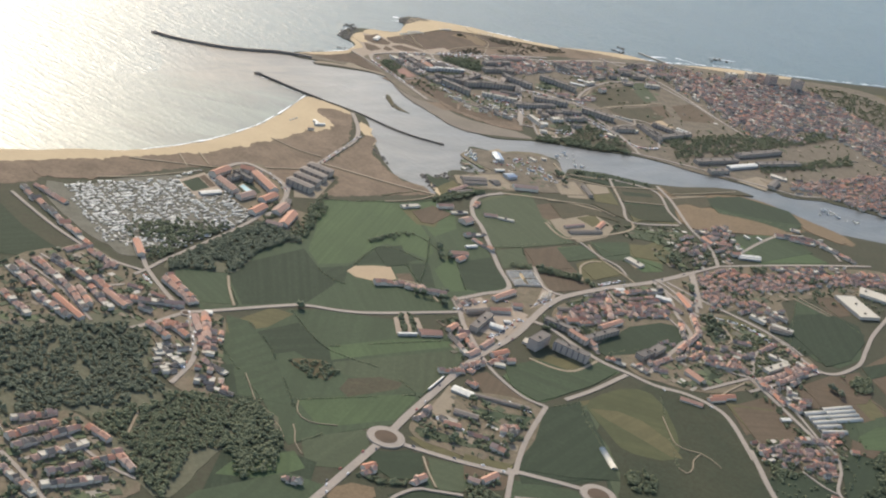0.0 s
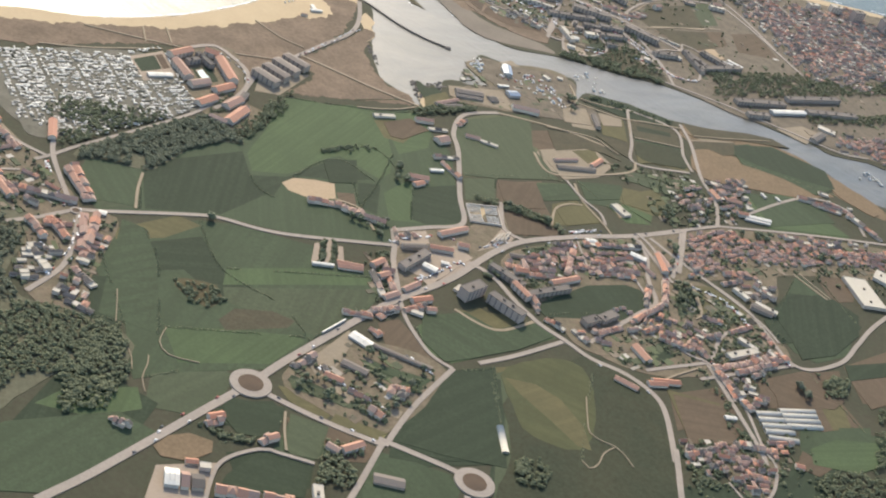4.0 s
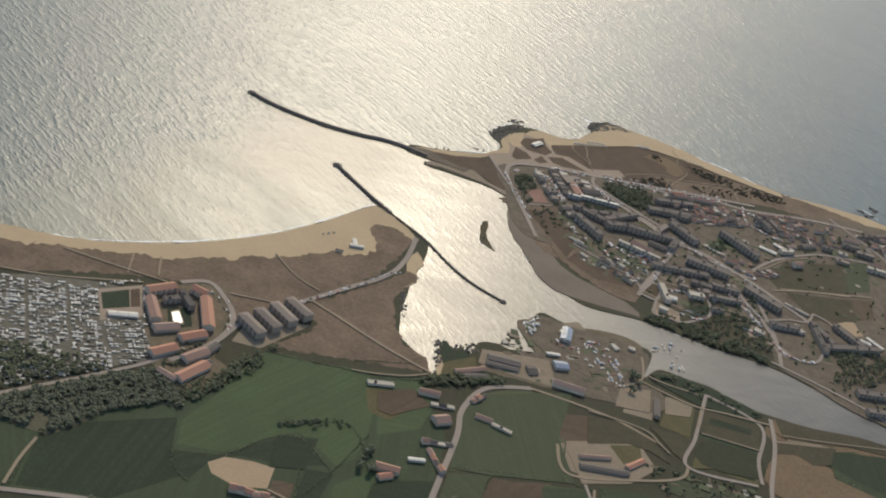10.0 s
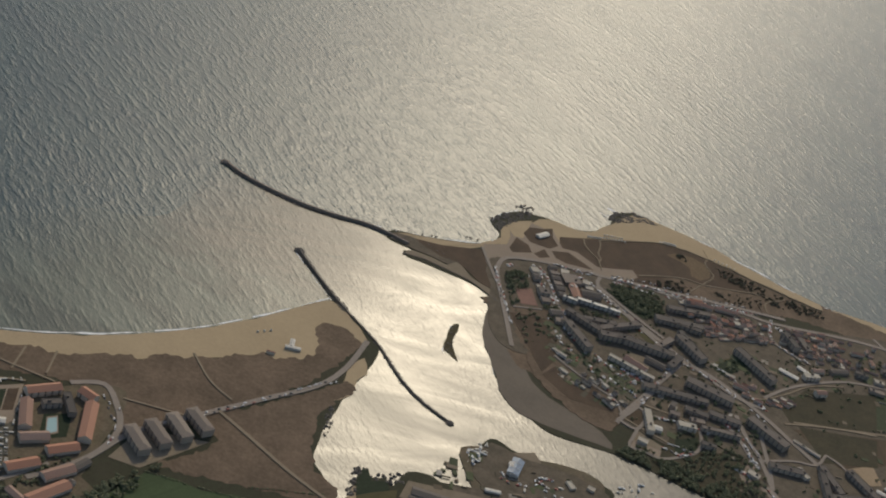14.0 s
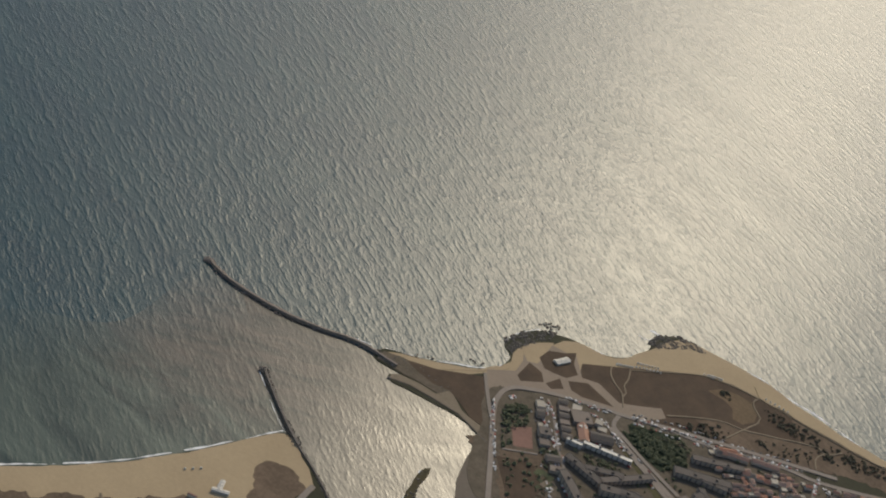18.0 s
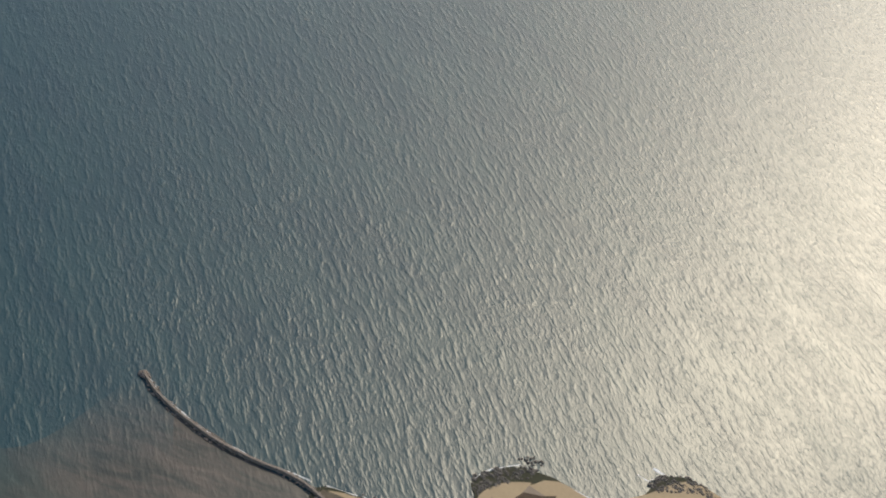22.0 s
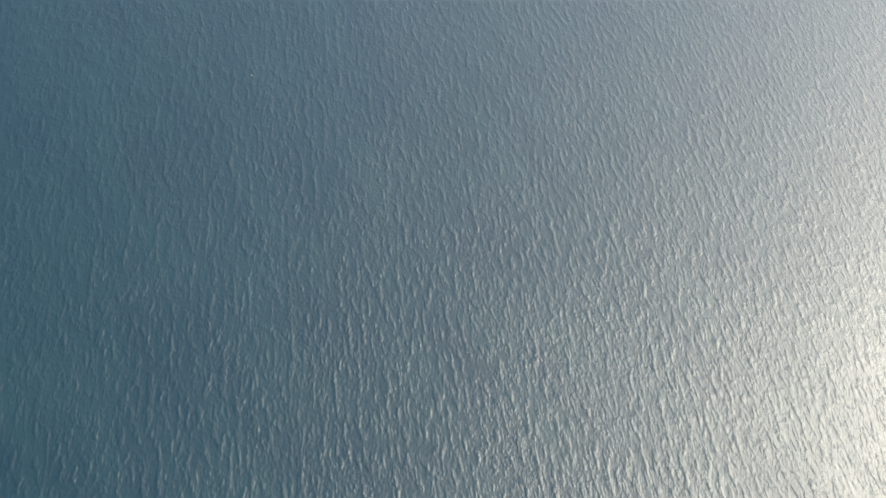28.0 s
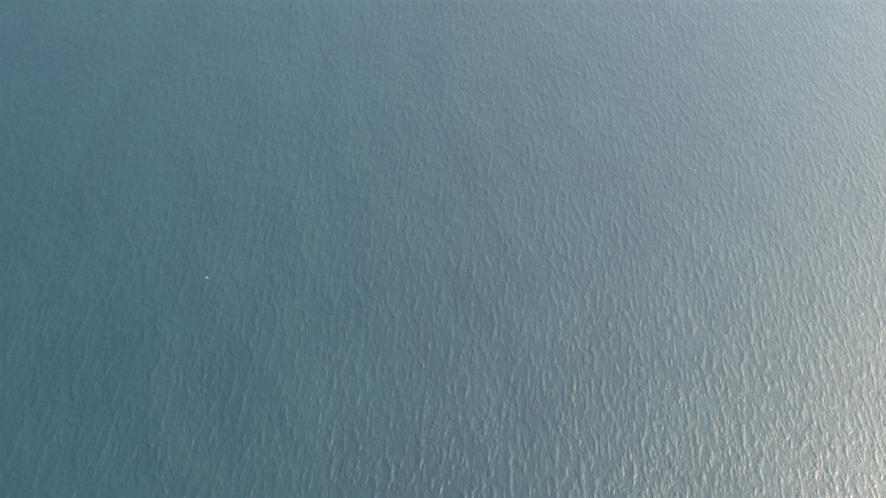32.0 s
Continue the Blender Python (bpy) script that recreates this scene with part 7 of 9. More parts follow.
row("tile", 1, 8, 5, [(77.2, 385.5), (89.5, 395.4)])
row("tile", 1, 8, 3, [(75.9, 381.2), (82.9, 381.1)])
row("mix", 1, 8, 4, [(66.6, 383.9), (72.3, 377.7)])
row("tile", 2, 8, 3, [(50.2, 400), (52.6, 391.7)])
row("tile", 1, 8, 6, [(-183.5, 416.8), (-173.4, 425.9)])
row("tile", 1, 9, 6, [(-173.6, 420.2), (-161.9, 407.7)])
row("tile", 1, 7, 4, [(-169.5, 404.1), (-161.3, 411.1)])
row("tile", 2, 9, 9, [(-170.6, 393.3), (-155.5, 374.4)])
row("tile", 2, 10, 8, [(-140, 407.2), (-128.4, 384.8)])
row("tile", 2, 9, 6, [(-147.6, 361.8), (-139.7, 352)])
row("tile", 2, 8, 5, [(-142, 361.5), (-132.3, 365.1)])
row("tile", 2, 10, 7, [(-124.8, 375.9), (-124.5, 345.7)])
row("mix", 2, 9, 9, [(-201.9, 400.5), (-186.1, 377.5)])
row("mix", 2, 9, 9, [(-194.9, 404.4), (-177.8, 380)])
row("mix", 2, 9, 9, [(-187.7, 408.9), (-171.6, 391)])
row("mix", 2, 9, 7, [(-204.6, 371.9), (-193.4, 355.4)])
row("mix", 2, 9, 8, [(-192.9, 374.4), (-178.6, 357.7)])
row("mix", 2, 9, 6, [(-180.2, 383.2), (-172.6, 366)])
row("mix", 2, 9, 6, [(-171.4, 386), (-162.7, 368.9)])
row("mix", 2, 9, 9, [(-158, 380), (-133.4, 380.8)])
row("mix", 1, 9, 12, [(-206.9, 476.6), (-173.3, 424.8)])
row("tile", 1, 9, 6, [(-201.1, 480.2), (-185.9, 465.5)])
row("tile", 2, 9, 8, [(-193.4, 269.4), (-177.7, 282)])
row("mix", 2, 9, 9, [(-191.1, 264.1), (-169.9, 280)])
row("tile", 2, 9, 4, [(-167.1, 282.1), (-159.7, 273.7)])
row("tile", 2, 9, 4, [(-157.4, 268.6), (-151, 257.6)])
row("mix", 2, 9, 8, [(-184.2, 258.8), (-166.6, 270.9)])
row("mix", 2, 9, 9, [(-179.1, 251), (-157.8, 263.7)])
row("mix", 2, 9, 9, [(-179.9, 243.5), (-159.2, 251.5)])
row("mix", 2, 9, 8, [(-193.5, 252.1), (-181.6, 238.5)])
row("mix", 2, 9, 8, [(-178.1, 288.1), (-192.7, 281.2)])
row("pale", 1, 10, 5, [(-143.4, 346.5), (-134.3, 332.2)])
row("mix", 1, 9, 6, [(-126.8, 338.4), (-117.4, 330)])
row("pale", 1, 7, 4, [(-125.2, 318.5), (-115.3, 314.8)])
row("tile", 2, 9, 12, [(128, 382.8), (166.9, 405.5)])
row("mix", 2, 9, 8, [(128.9, 380.7), (140.2, 359.3)])
row("mix", 2, 9, 5, [(105, 319), (117.1, 326.9)])
row("mix", 2, 9, 6, [(129.5, 335.2), (145.7, 335.4)])
row("tile", 1, 9, 5, [(-28.6, 354.2), (-16.9, 356.5)])
row("tile", 2, 9, 4, [(-9.3, 314.8), (-2.2, 314.9)])
row("tile", 2, 9, 3, [(-70.5, 271.6), (-65.8, 275)])
row("tile", 2, 9, 2, [(-51.9, 268.6), (-48.9, 272.6)])
row("tile", 2, 9, 5, [(-46.9, 429.2), (-32.6, 432.2)])
row("tile", 2, 9, 6, [(-32.2, 430.4), (-12.9, 426.2)])
row("tile", 2, 9, 5, [(-17.2, 359.9), (-6.7, 365.3)])
row("mix", 1, 9, 5, [(-4.5, 366.3), (4.1, 372.5)])
row("mix", 2, 9, 6, [(211.8, 569.4), (240.9, 569.2)])
row("mix", 2, 9, 6, [(240.2, 566), (254.7, 546.9)])
row("mix", 2, 9, 6, [(-99.7, 263), (-94, 261.4)])
row("tile", 2, 9, 6, [(-141.3, 402.5), (-130, 383.6)])
row("tile", 2, 9, 5, [(-129.5, 373.5), (-125.7, 350.4)])
row("tile", 2, 9, 5, [(-140.7, 365), (-131.8, 354.6)])
row("mix", 2, 9, 6, [(-189.7, 395.6), (-181.6, 386.8)])
row("mix", 2, 9, 6, [(-205, 395.3), (-193.8, 379.6)])
row("mix", 2, 9, 5, [(-176, 383.5), (-170.8, 369.9)])
row("mix", 2, 9, 2, [(-10.8, 313.2), (-3.3, 311.2)])
row("tile", 2, 9, 2, [(-17, 299.8), (-11.8, 296.4)])
row("mix", 1, 8, 4, [(-44.8, 312.7), (-37.5, 322.5)])
row("mix", 1, 8, 2, [(-17.3, 348.5), (-13.4, 345.1)])
row("mix", 1, 7, 3, [(-24.8, 307.8), (-16.5, 305.4)])
row("mix", 1, 7, 3, [(-33.9, 317.7), (-30.8, 312.2)])
row("mix", 2, 9, 7, [(84.3, 820.1), (99.7, 831)])
row("mix", 2, 9, 7, [(101.3, 817.7), (123.7, 828.9)])
row("mix", 1, 7, 5, [(-81.9, 483.4), (-78.8, 494.7)])
row("tile", 2, 12, 4, [(-64, 241.8), (-50.7, 242.7)])
row("tile", 2, 12, 4, [(-49, 243.1), (-36.1, 244.4)])
row("tile", 2, 9, 4, [(105.7, 324.6), (115.6, 322.2)])
zone("far", 10, [(169.1, 824.4), (232.9, 838.4), (361.4, 941.7), (323.8, 799), (272.8, 770.8), (256.9, 810.8), (232.9, 838.4)])
zone("far", 12, [(249.1, 881.6), (372, 905.8), (394.4, 864.3), (408.1, 821.5), (366.9, 736.8), (354.2, 797), (280.3, 785.8), (257.4, 809.9)])
zone("tile", 9, [(262.1, 664.6), (360.7, 723.9), (315.7, 631.3), (282.1, 654.1)])
zone("far", 19, [(252.1, 645.8), (285.4, 653.5), (294, 686.1), (266.1, 675.1)])
zone("mix", 13, [(104.8, 328.9), (126, 335.5), (153.8, 336.9), (138.1, 308.3), (121.1, 305.1), (104.2, 314.1)])
zone("mix", 13, [(-128.8, 374.8), (-117.2, 373.2), (-119.4, 336), (-115.8, 313.9), (-129.5, 316.7)])
zone("pale", 9, [(-144.5, 344.9), (-132, 351.3), (-132.5, 337), (-140, 321.5), (-147.1, 326.9)])
zone("mix", 13, [(-159.3, 401), (-139.2, 391.7), (-136.8, 379.8), (-150.5, 371)])
zone("far", 12, [(250.2, 884.9), (372, 905.8), (394.4, 864.3), (408.1, 821.5), (366.9, 736.8), (347.9, 782.7), (279.2, 783), (257.4, 809.9)])
zone("mix", 8, [(88.8, 811.9), (132.8, 848.8), (137, 823.5), (114.1, 803.3), (98.7, 795.7)])
zone("mix", 8, [(137.8, 847.9), (189.2, 868.9), (191.7, 843.3), (162, 823.2), (141.9, 822)])
zone("pale", 7, [(40.2, 721.4), (83.4, 705.6), (77.9, 695.1), (49.6, 705.2)])
zone("mix", 8, [(120.2, 772.3), (133.3, 773.6), (155.3, 774.7), (150, 761.4), (131.3, 760.1)])
quarter(5.6, 4, [(52.4, 754.3), (91.7, 752), (123.7, 738.2), (136, 718.3), (114.7, 713.8), (71.9, 726.5)])
quarter(6, 3, [(165, 850), (238, 868), (240, 836), (175, 812)])
zone("far", 9, [(236.8, 856.1), (277.3, 898), (298, 823.9), (318.1, 779.6), (313.2, 760.9), (264.3, 751.9), (246.5, 815.4)])
quarter(6, 3, [(160.3, 834.1), (197.9, 866.3), (231.6, 895.2), (230.9, 858.1), (184.3, 817.9), (149.5, 765.6), (138.4, 767.9)])
zone("far", 10, [(197.9, 866.3), (231.6, 895.2), (277.7, 900.1), (236.3, 857.4), (230.9, 858.1)])
zone("mix", 10, [(99.5, 400.4), (127.9, 392.1), (135, 410.5), (123.1, 416.1), (102.9, 413.7)])
zone("tile", 9, [(39.2, 420), (105, 443.5), (106.3, 461.7), (64, 446.7), (43.9, 426.9)])
zone("mix", 10, [(65.4, 379.6), (94.2, 394), (105.1, 410.9), (90.4, 411.2), (75.2, 395.7)])
zone("tile", 7.5, [(131.5, 489.5), (156.2, 507), (169.2, 505.8), (163.3, 482.1), (129.9, 452.1), (126.7, 455.5)])
zone("tile", 7.5, [(164.9, 500.1), (188.4, 512.7), (219.7, 520.2), (240.7, 526.4), (238.3, 513.1), (215.5, 505.9), (185.3, 485.8), (167.2, 484.3)])
zone("tile", 8, [(241, 527.9), (269.4, 536.4), (265.6, 519.3), (238.3, 513.1)])
zone("mix", 9, [(151.3, 466.6), (166.1, 472.5), (175.4, 461.3), (160.3, 448.1)])
zone("mix", 10, [(154.2, 557.6), (181.4, 572.1), (180.2, 540.7), (168.4, 517.5), (157.7, 526.8)])
zone("mix", 14, [(133.5, 534.2), (157.7, 553.2), (155.2, 518.7), (139.4, 503.1)])
zone("mix", 10, [(185.5, 518.6), (242.6, 536.6), (241.3, 529.4), (188.6, 514.1)])
zone("mix", 9, [(228.2, 573.9), (245.2, 577.3), (247.2, 561.6), (233.5, 556.7)])
zone("tile", 8, [(125.5, 326.2), (142.1, 329.1), (136.8, 309.5), (129, 306), (123.5, 312.3)])
zone("tile", 8, [(118.7, 332.5), (129.1, 333.7), (125.5, 326.2), (117.8, 322.1)])
zone("tile", 8, [(142.8, 341.2), (155.9, 345.1), (148.6, 330.9), (142.8, 331.2)])
zone("mix", 8, [(128.8, 383), (142.8, 381.9), (150.3, 367.1), (141.7, 362.7), (131, 370.2)])
zone("mix", 8, [(139.3, 386.5), (165.4, 409.5), (166.6, 401.9), (145.9, 383.8)])
zone("mix", 9, [(126.3, 297.6), (130.9, 295.7), (133.3, 286.5), (126.3, 284.7)])
far = bpy.data.meshes.new("houses")
verts, faces, slots = [], [], []
for k, (m, vs, fs) in enumerate(FAR.values()):
    far.materials.append(m)
    n = len(verts)
    verts += vs
    faces += [tuple(i + n for i in f) for f in fs]
    slots += [k] * len(fs)
far.from_pydata(verts, [], faces)
far.polygons.foreach_set("material_index", slots)
tagged(new("houses", far), "crowded small houses with clay tile and grey roofs", "house", kind="stuff")
for ob in PROTOTYPES:
    for o in (*ob.children_recursive, ob):
        bpy.data.objects.remove(o)


# ---- gardens ----
PLOT, pt, ps = nodes("garden_plot")
ramp = pt.nodes.new("ShaderNodeValToRGB")
for at, tone in ((0.0, (0.05, 0.065, 0.03)), (0.25, (0.075, 0.095, 0.04)), (0.45, (0.12, 0.09, 0.06)), (0.62, (0.20, 0.155, 0.11)), (0.78, (0.30, 0.26, 0.21)), (0.86, (0.46, 0.42, 0.36)), (0.9, (0.085, 0.075, 0.05))):
    e = ramp.color_ramp.elements.new(at)
    e.color = (*tone, 1)
ramp.color_ramp.interpolation = "CONSTANT"
pt.links.new(pt.nodes.new("ShaderNodeNewGeometry").outputs["Random Per Island"], ramp.inputs[0])
soil = noise_of(pt, where(pt), 0.9, 5)
pt.links.new(blend(pt, span(pt, soil, 0.3, 0.75, 0, 0.5), ramp.outputs[0], (0.06, 0.055, 0.035)), ps.inputs["Base Color"])
ps.inputs["Roughness"].default_value = 0.95
bumped(pt, ps, soil, 0.3, 0.2)


def gardens(n, pts):
    """Garden plots, yards and their low walls, in one mesh."""
    a, b = Vector(pts[0]), Vector(pts[1])
    turn0 = math.atan2(b.y - a.y, b.x - a.x)
    xs, ys = [p[0] for p in pts], [p[1] for p in pts]
    verts, faces, made = [], [], 0
    for k in range(n * 12):
        p = (random.uniform(min(xs), max(xs)), random.uniform(min(ys), max(ys)))
        w, d = random.uniform(1.5, 5.5), random.uniform(1.2, 4.0)
        if made >= n or not inside(p, pts) or not clear_of_roads(p, 0.45 * max(w, d)):
            continue
        made += 1
        turn = turn0 + random.choice((0, 1.571)) + random.uniform(-0.15, 0.15)
        vs, fs = cuboid(w, d, 0.2 + 0.0007 * made)
        if made % 4 == 0:
            vs, fs = cuboid(w, 0.16, 0.55)
        c, s, m = math.cos(turn), math.sin(turn), len(verts)
        verts += [(p[0] + c * x - s * y, p[1] + s * x + c * y, LAND + 0.05 + z) for x, y, z in vs]
        faces += [tuple(i + m for i in f) for f in fs]
    tagged(new("garden_plots", mesh_of("garden_plots", verts, faces, PLOT)), "patchwork of garden plots, yards and low walls", "garden", kind="stuff")


gardens(110, [(42, 424.4), (51, 441.1), (77.7, 459.5), (108.6, 475.6), (109.7, 445.2), (75.9, 425.3), (57.6, 403.6), (47.9, 402.6)])
gardens(150, [(132.4, 489.8), (168.3, 517.3), (253.7, 533.3), (246.5, 506.1), (191.4, 483.3), (157.2, 466.4), (124.8, 449.6)])
gardens(160, [(89.2, 399.6), (108.4, 419.1), (124.2, 444), (155.3, 437.4), (167.9, 404.1), (121.1, 377.1), (91.6, 369), (75.7, 377.9)])
gardens(90, [(123.4, 539.2), (152.1, 550.9), (177, 551.7), (165, 515.5), (130.5, 497.6), (117.1, 506.2)])
gardens(40, [(-48.3, 306.4), (-23.7, 337.4), (12.4, 334.3), (-11.2, 290), (-31.1, 294.5)])
gardens(20, [(-21.8, 400.1), (-8.5, 409.6), (-7.4, 376.1), (-16.8, 367.5)])
gardens(160, [(-208.4, 398.4), (-187.2, 418.9), (-163.4, 415.9), (-132.2, 378.7), (-152.6, 365.6), (-203.1, 346.7)])
gardens(140, [(-196.2, 278.6), (-172.4, 289.3), (-149.1, 255.7), (-160.5, 239.2), (-191.6, 233.7)])
gardens(50, [(104.8, 328.9), (126, 335.5), (153.8, 336.9), (138.1, 308.3), (121.1, 305.1), (104.2, 314.1)])
gardens(30, [(-150.4, 366.2), (-131.1, 374.1), (-132.5, 332.7), (-141.1, 318), (-148.6, 332.9)])
gardens(30, [(-128.8, 374.8), (-117.2, 373.2), (-119.4, 336), (-115.8, 313.9), (-129.5, 316.7)])
gardens(60, [(134.2, 449.1), (152.5, 436.9), (158.1, 407.3), (131.8, 383.8), (125.4, 411.3)])
gardens(40, [(97.1, 545.4), (124.7, 551.1), (150.4, 561.2), (150, 546.9), (110.6, 528.6)])
gardens(40, [(36.9, 417.1), (72.6, 458), (78.2, 437.2), (60.9, 405), (47.7, 397.7)])
gardens(160, [(186.5, 876.9), (303.2, 910.7), (413.7, 906.6), (415.6, 837), (337.1, 675.4), (218.7, 656.4), (174.9, 666.2), (156.8, 697.1), (165.2, 799.4)])
gardens(60, [(28.9, 615), (87.3, 640.4), (84.9, 594.8), (65.6, 578.5), (23.4, 568.2)])
gardens(170, [(37.3, 733.2), (86.9, 735), (119.2, 793.6), (210.1, 876.1), (210.4, 843.9), (147.6, 772.6), (136, 749.7), (160, 690.3), (118.3, 703.7), (90.6, 690.1), (80.4, 705.1)])
gardens(150, [(28.3, 742.9), (44.9, 739.8), (75.3, 731.5), (94.8, 716.6), (80.3, 695.9), (55.3, 697.1), (37.9, 716.4)])


# ---- polytunnels, caravans, cars, boats ----
FILM = painted("polythene", (0.36, 0.335, 0.285), (0.44, 0.41, 0.35), 0.95)


def tunnel(pts):
    a, b = Vector(pts[0]), Vector(pts[1])
    w, r = (b - a).length, 1.45
    ring = [(r * math.cos(k * math.pi / 10), r * 0.8 * math.sin(k * math.pi / 10)) for k in range(11)]
    verts = [(s * w / 2, y, z) for s in (-1, 1) for y, z in ring]
    faces = [(k, k + 11, k + 12, k + 1) for k in range(10)] + [tuple(range(11))[::-1], tuple(range(11, 22))]
    base = new("polytunnel")
    base.matrix_basis = Matrix.Translation((*((a + b) / 2), LAND + 0.05)) @ pose(0, 0, 0, 0, 0, math.degrees(math.atan2(b.y - a.y, b.x - a.x)))
    hung("cover", mesh_of("cover", verts, faces, FILM, True), base, "milky plastic cover")
    for k in range(1, 6):
        hoop = hung("hoop", HOOP, base)
        hoop.location = (w * (k / 6 - 0.5), 0, 0)
    tagged(base, "long polytunnel under milky white plastic film", "polytunnel", "polytunnels")


arc = [(1.49 * math.cos(k * math.pi / 10), 1.49 * 0.8 * math.sin(k * math.pi / 10)) for k in range(11)]
HOOP = mesh_of("hoop", [(x, y, z) for x in (-0.07, 0.07) for y, z in arc], [(k, k + 11, k + 12, k + 1) for k in range(10)], GREY)
tunnel([(141.7, 359.3), (154.4, 363.4)])
tunnel([(142.3, 355.8), (155.2, 359.6)])
tunnel([(142.9, 352.1), (156.2, 356)])
tunnel([(143.5, 348.7), (157.2, 352.4)])
tunnel([(144.1, 345), (157.9, 347.5)])
tunnel([(153.5, 365.4), (171, 371.2)])
tunnel([(154, 362.5), (171.1, 368.1)])
tunnel([(154.4, 359.3), (171.5, 364.8)])
tunnel([(155, 356.2), (171.7, 361.2)])
tunnel([(31.6, 309), (32.9, 294.9)])


def caravan_shape(w, d, h):
    v = []
    for s in (-1, 1):
        for y, z in ((-d, 0.12), (-d, h * 0.75), (-d * 0.8, h), (d * 0.8, h), (d, h * 0.75), (d, 0.12)):
            v.append((s * w, y, z))
    f = [(k, k + 6, (k + 1) % 6 + 6, (k + 1) % 6) for k in range(6)]
    return v, f + [tuple(range(6))[::-1], tuple(range(6, 12))]


def caravans(gap, pts):
    g, shape = gap * SC, caravan_shape(1.0, 0.36, 0.7)
    a, b = Vector(pts[0]), Vector(pts[1])
    u = (b - a).normalized()
    v = Vector((-u.y, u.x))
    verts, faces = [], []
    xs, ys = [p[0] for p in pts], [p[1] for p in pts]
    reach = int(max(max(xs) - min(xs), max(ys) - min(ys)) / g) + 1
    for i, j in itertools.product(range(-reach, reach), range(-reach, reach)):
        p = a + u * g * 1.3 * (i + random.uniform(-0.08, 0.08)) + v * g * (j * 1.0 + 0.5 * (j // 2) + random.uniform(-0.05, 0.05))
        shade = noise.noise((p.x * 0.06, p.y * 0.06, 3))
        if not inside(p, pts) or random.random() < 0.27 + 0.8 * max(0.0, shade) or i % 11 == 0:
            continue
        t = math.atan2(u.y, u.x) + random.choice((0, 0, 0, 0, 0, 0, 0, 1.57)) + random.uniform(-0.07, 0.07)
        c, s, k = math.cos(t), math.sin(t), random.uniform(0.45, 0.85)
        n = len(verts)
        verts += [(p.x + k * (c * x - s * y), p.y + k * (s * x + c * y), LAND + 0.2 + k * z) for x, y, z in shape[0]]
        faces += [tuple(q + n for q in f) for f in shape[1]]
    tagged(new("caravans", mesh_of("caravans", verts, faces, CARAVAN)), "white caravans and awnings in tight camping rows", "caravan", kind="stuff")


CARAVAN, ct, cs = nodes("caravan_paint")
island = ct.nodes.new("ShaderNodeNewGeometry").outputs["Random Per Island"]
tone = blend(ct, span(ct, island, 0.12, 0.45), (0.09, 0.085, 0.07), (0.60, 0.57, 0.51))
ct.links.new(tone, cs.inputs["Base Color"])
cs.inputs["Roughness"].default_value = 0.6
caravans(3.4, [(-190, 486.8), (-136.4, 514.5), (-126.3, 493.6), (-118.7, 480.8), (-107.3, 469.8), (-124.1, 448.4), (-144.7, 424.8), (-168.4, 432.7)])
caravans(4.2, [(-125.9, 493.9), (-110.7, 504.3), (-100.4, 484.3), (-105.5, 471.2), (-118.7, 480.8)])
caravans(3.6, [(-136.7, 515.9), (-123.7, 529.4), (-124.5, 531.5), (-137.7, 518.3)])
caravans(3.6, [(-121.2, 527), (-111.9, 506), (-111.1, 506.6), (-120.5, 527.7)])

PAINT = [painted(n, c, c, 0.6, 0.0, spread=0.0) for n, c in (("silver_paint", (0.6, 0.6, 0.6)), ("white_paint", (0.8, 0.8, 0.8)), ("dark_paint", (0.05, 0.055, 0.07)),
                                                             ("red_paint", (0.35, 0.05, 0.04)))]
RUBBER = painted("rubber", (0.02, 0.02, 0.02), (0.03, 0.03, 0.03), 0.9)
tyre = [(0.11 * math.cos(k * math.pi / 5), y, 0.11 + 0.11 * math.sin(k * math.pi / 5)) for y in (-0.05, 0.05) for k in range(10)]
TYRE = mesh_of("wheel", tyre, [(k, (k + 1) % 10, (k + 1) % 10 + 10, k + 10) for k in range(10)] + [tuple(range(10))[::-1], tuple(range(10, 20))], RUBBER)


def car_kind(paint, word):
    base = new("car")
    x, y = 0.72, 0.30
    side = [(-x, 0.10), (-x, 0.26), (-0.66 * x, 0.30), (0.5 * x, 0.30), (x, 0.24), (x, 0.10)]
    v = [(a, s * y, z) for s in (-1, 1) for a, z in side]
    f = [(k, (k + 1) % 6, (k + 1) % 6 + 6, k + 6) for k in range(6)] + [tuple(range(6))[::-1], tuple(range(6, 12))]
    hung("body", mesh_of("body", v, f, paint), base)
    cab = [(-0.85 * x, 0.29), (-0.6 * x, 0.47), (0.1 * x, 0.47), (0.48 * x, 0.29)]
    v = [(a, s * y * (0.95 if z < 0.4 else 0.8), z) for s in (-1, 1) for a, z in cab]
    cabin = hung("cabin", mesh_of("cabin", v, [(0, 1, 5, 4), (2, 3, 7, 6), (0, 3, 2, 1), (4, 5, 6, 7)], GLASS), base, "dark glass cabin")
    hung("roof", mesh_of("roof", *cuboid(0.5, 0.46, 0.03, -0.17, 0, 0.465), paint), cabin)
    for sx, sy in itertools.product((-0.45, 0.45), (-0.27, 0.27)):
        wh = hung("wheel", TYRE, base)
        wh.location = (sx, sy, 0)
    return tagged(base, f"{word} parked car on the roadside", "car", "parked cars")


CARS = [car_kind(p, w) for p, w in zip(PAINT, ("silver", "white", "dark", "red"))]


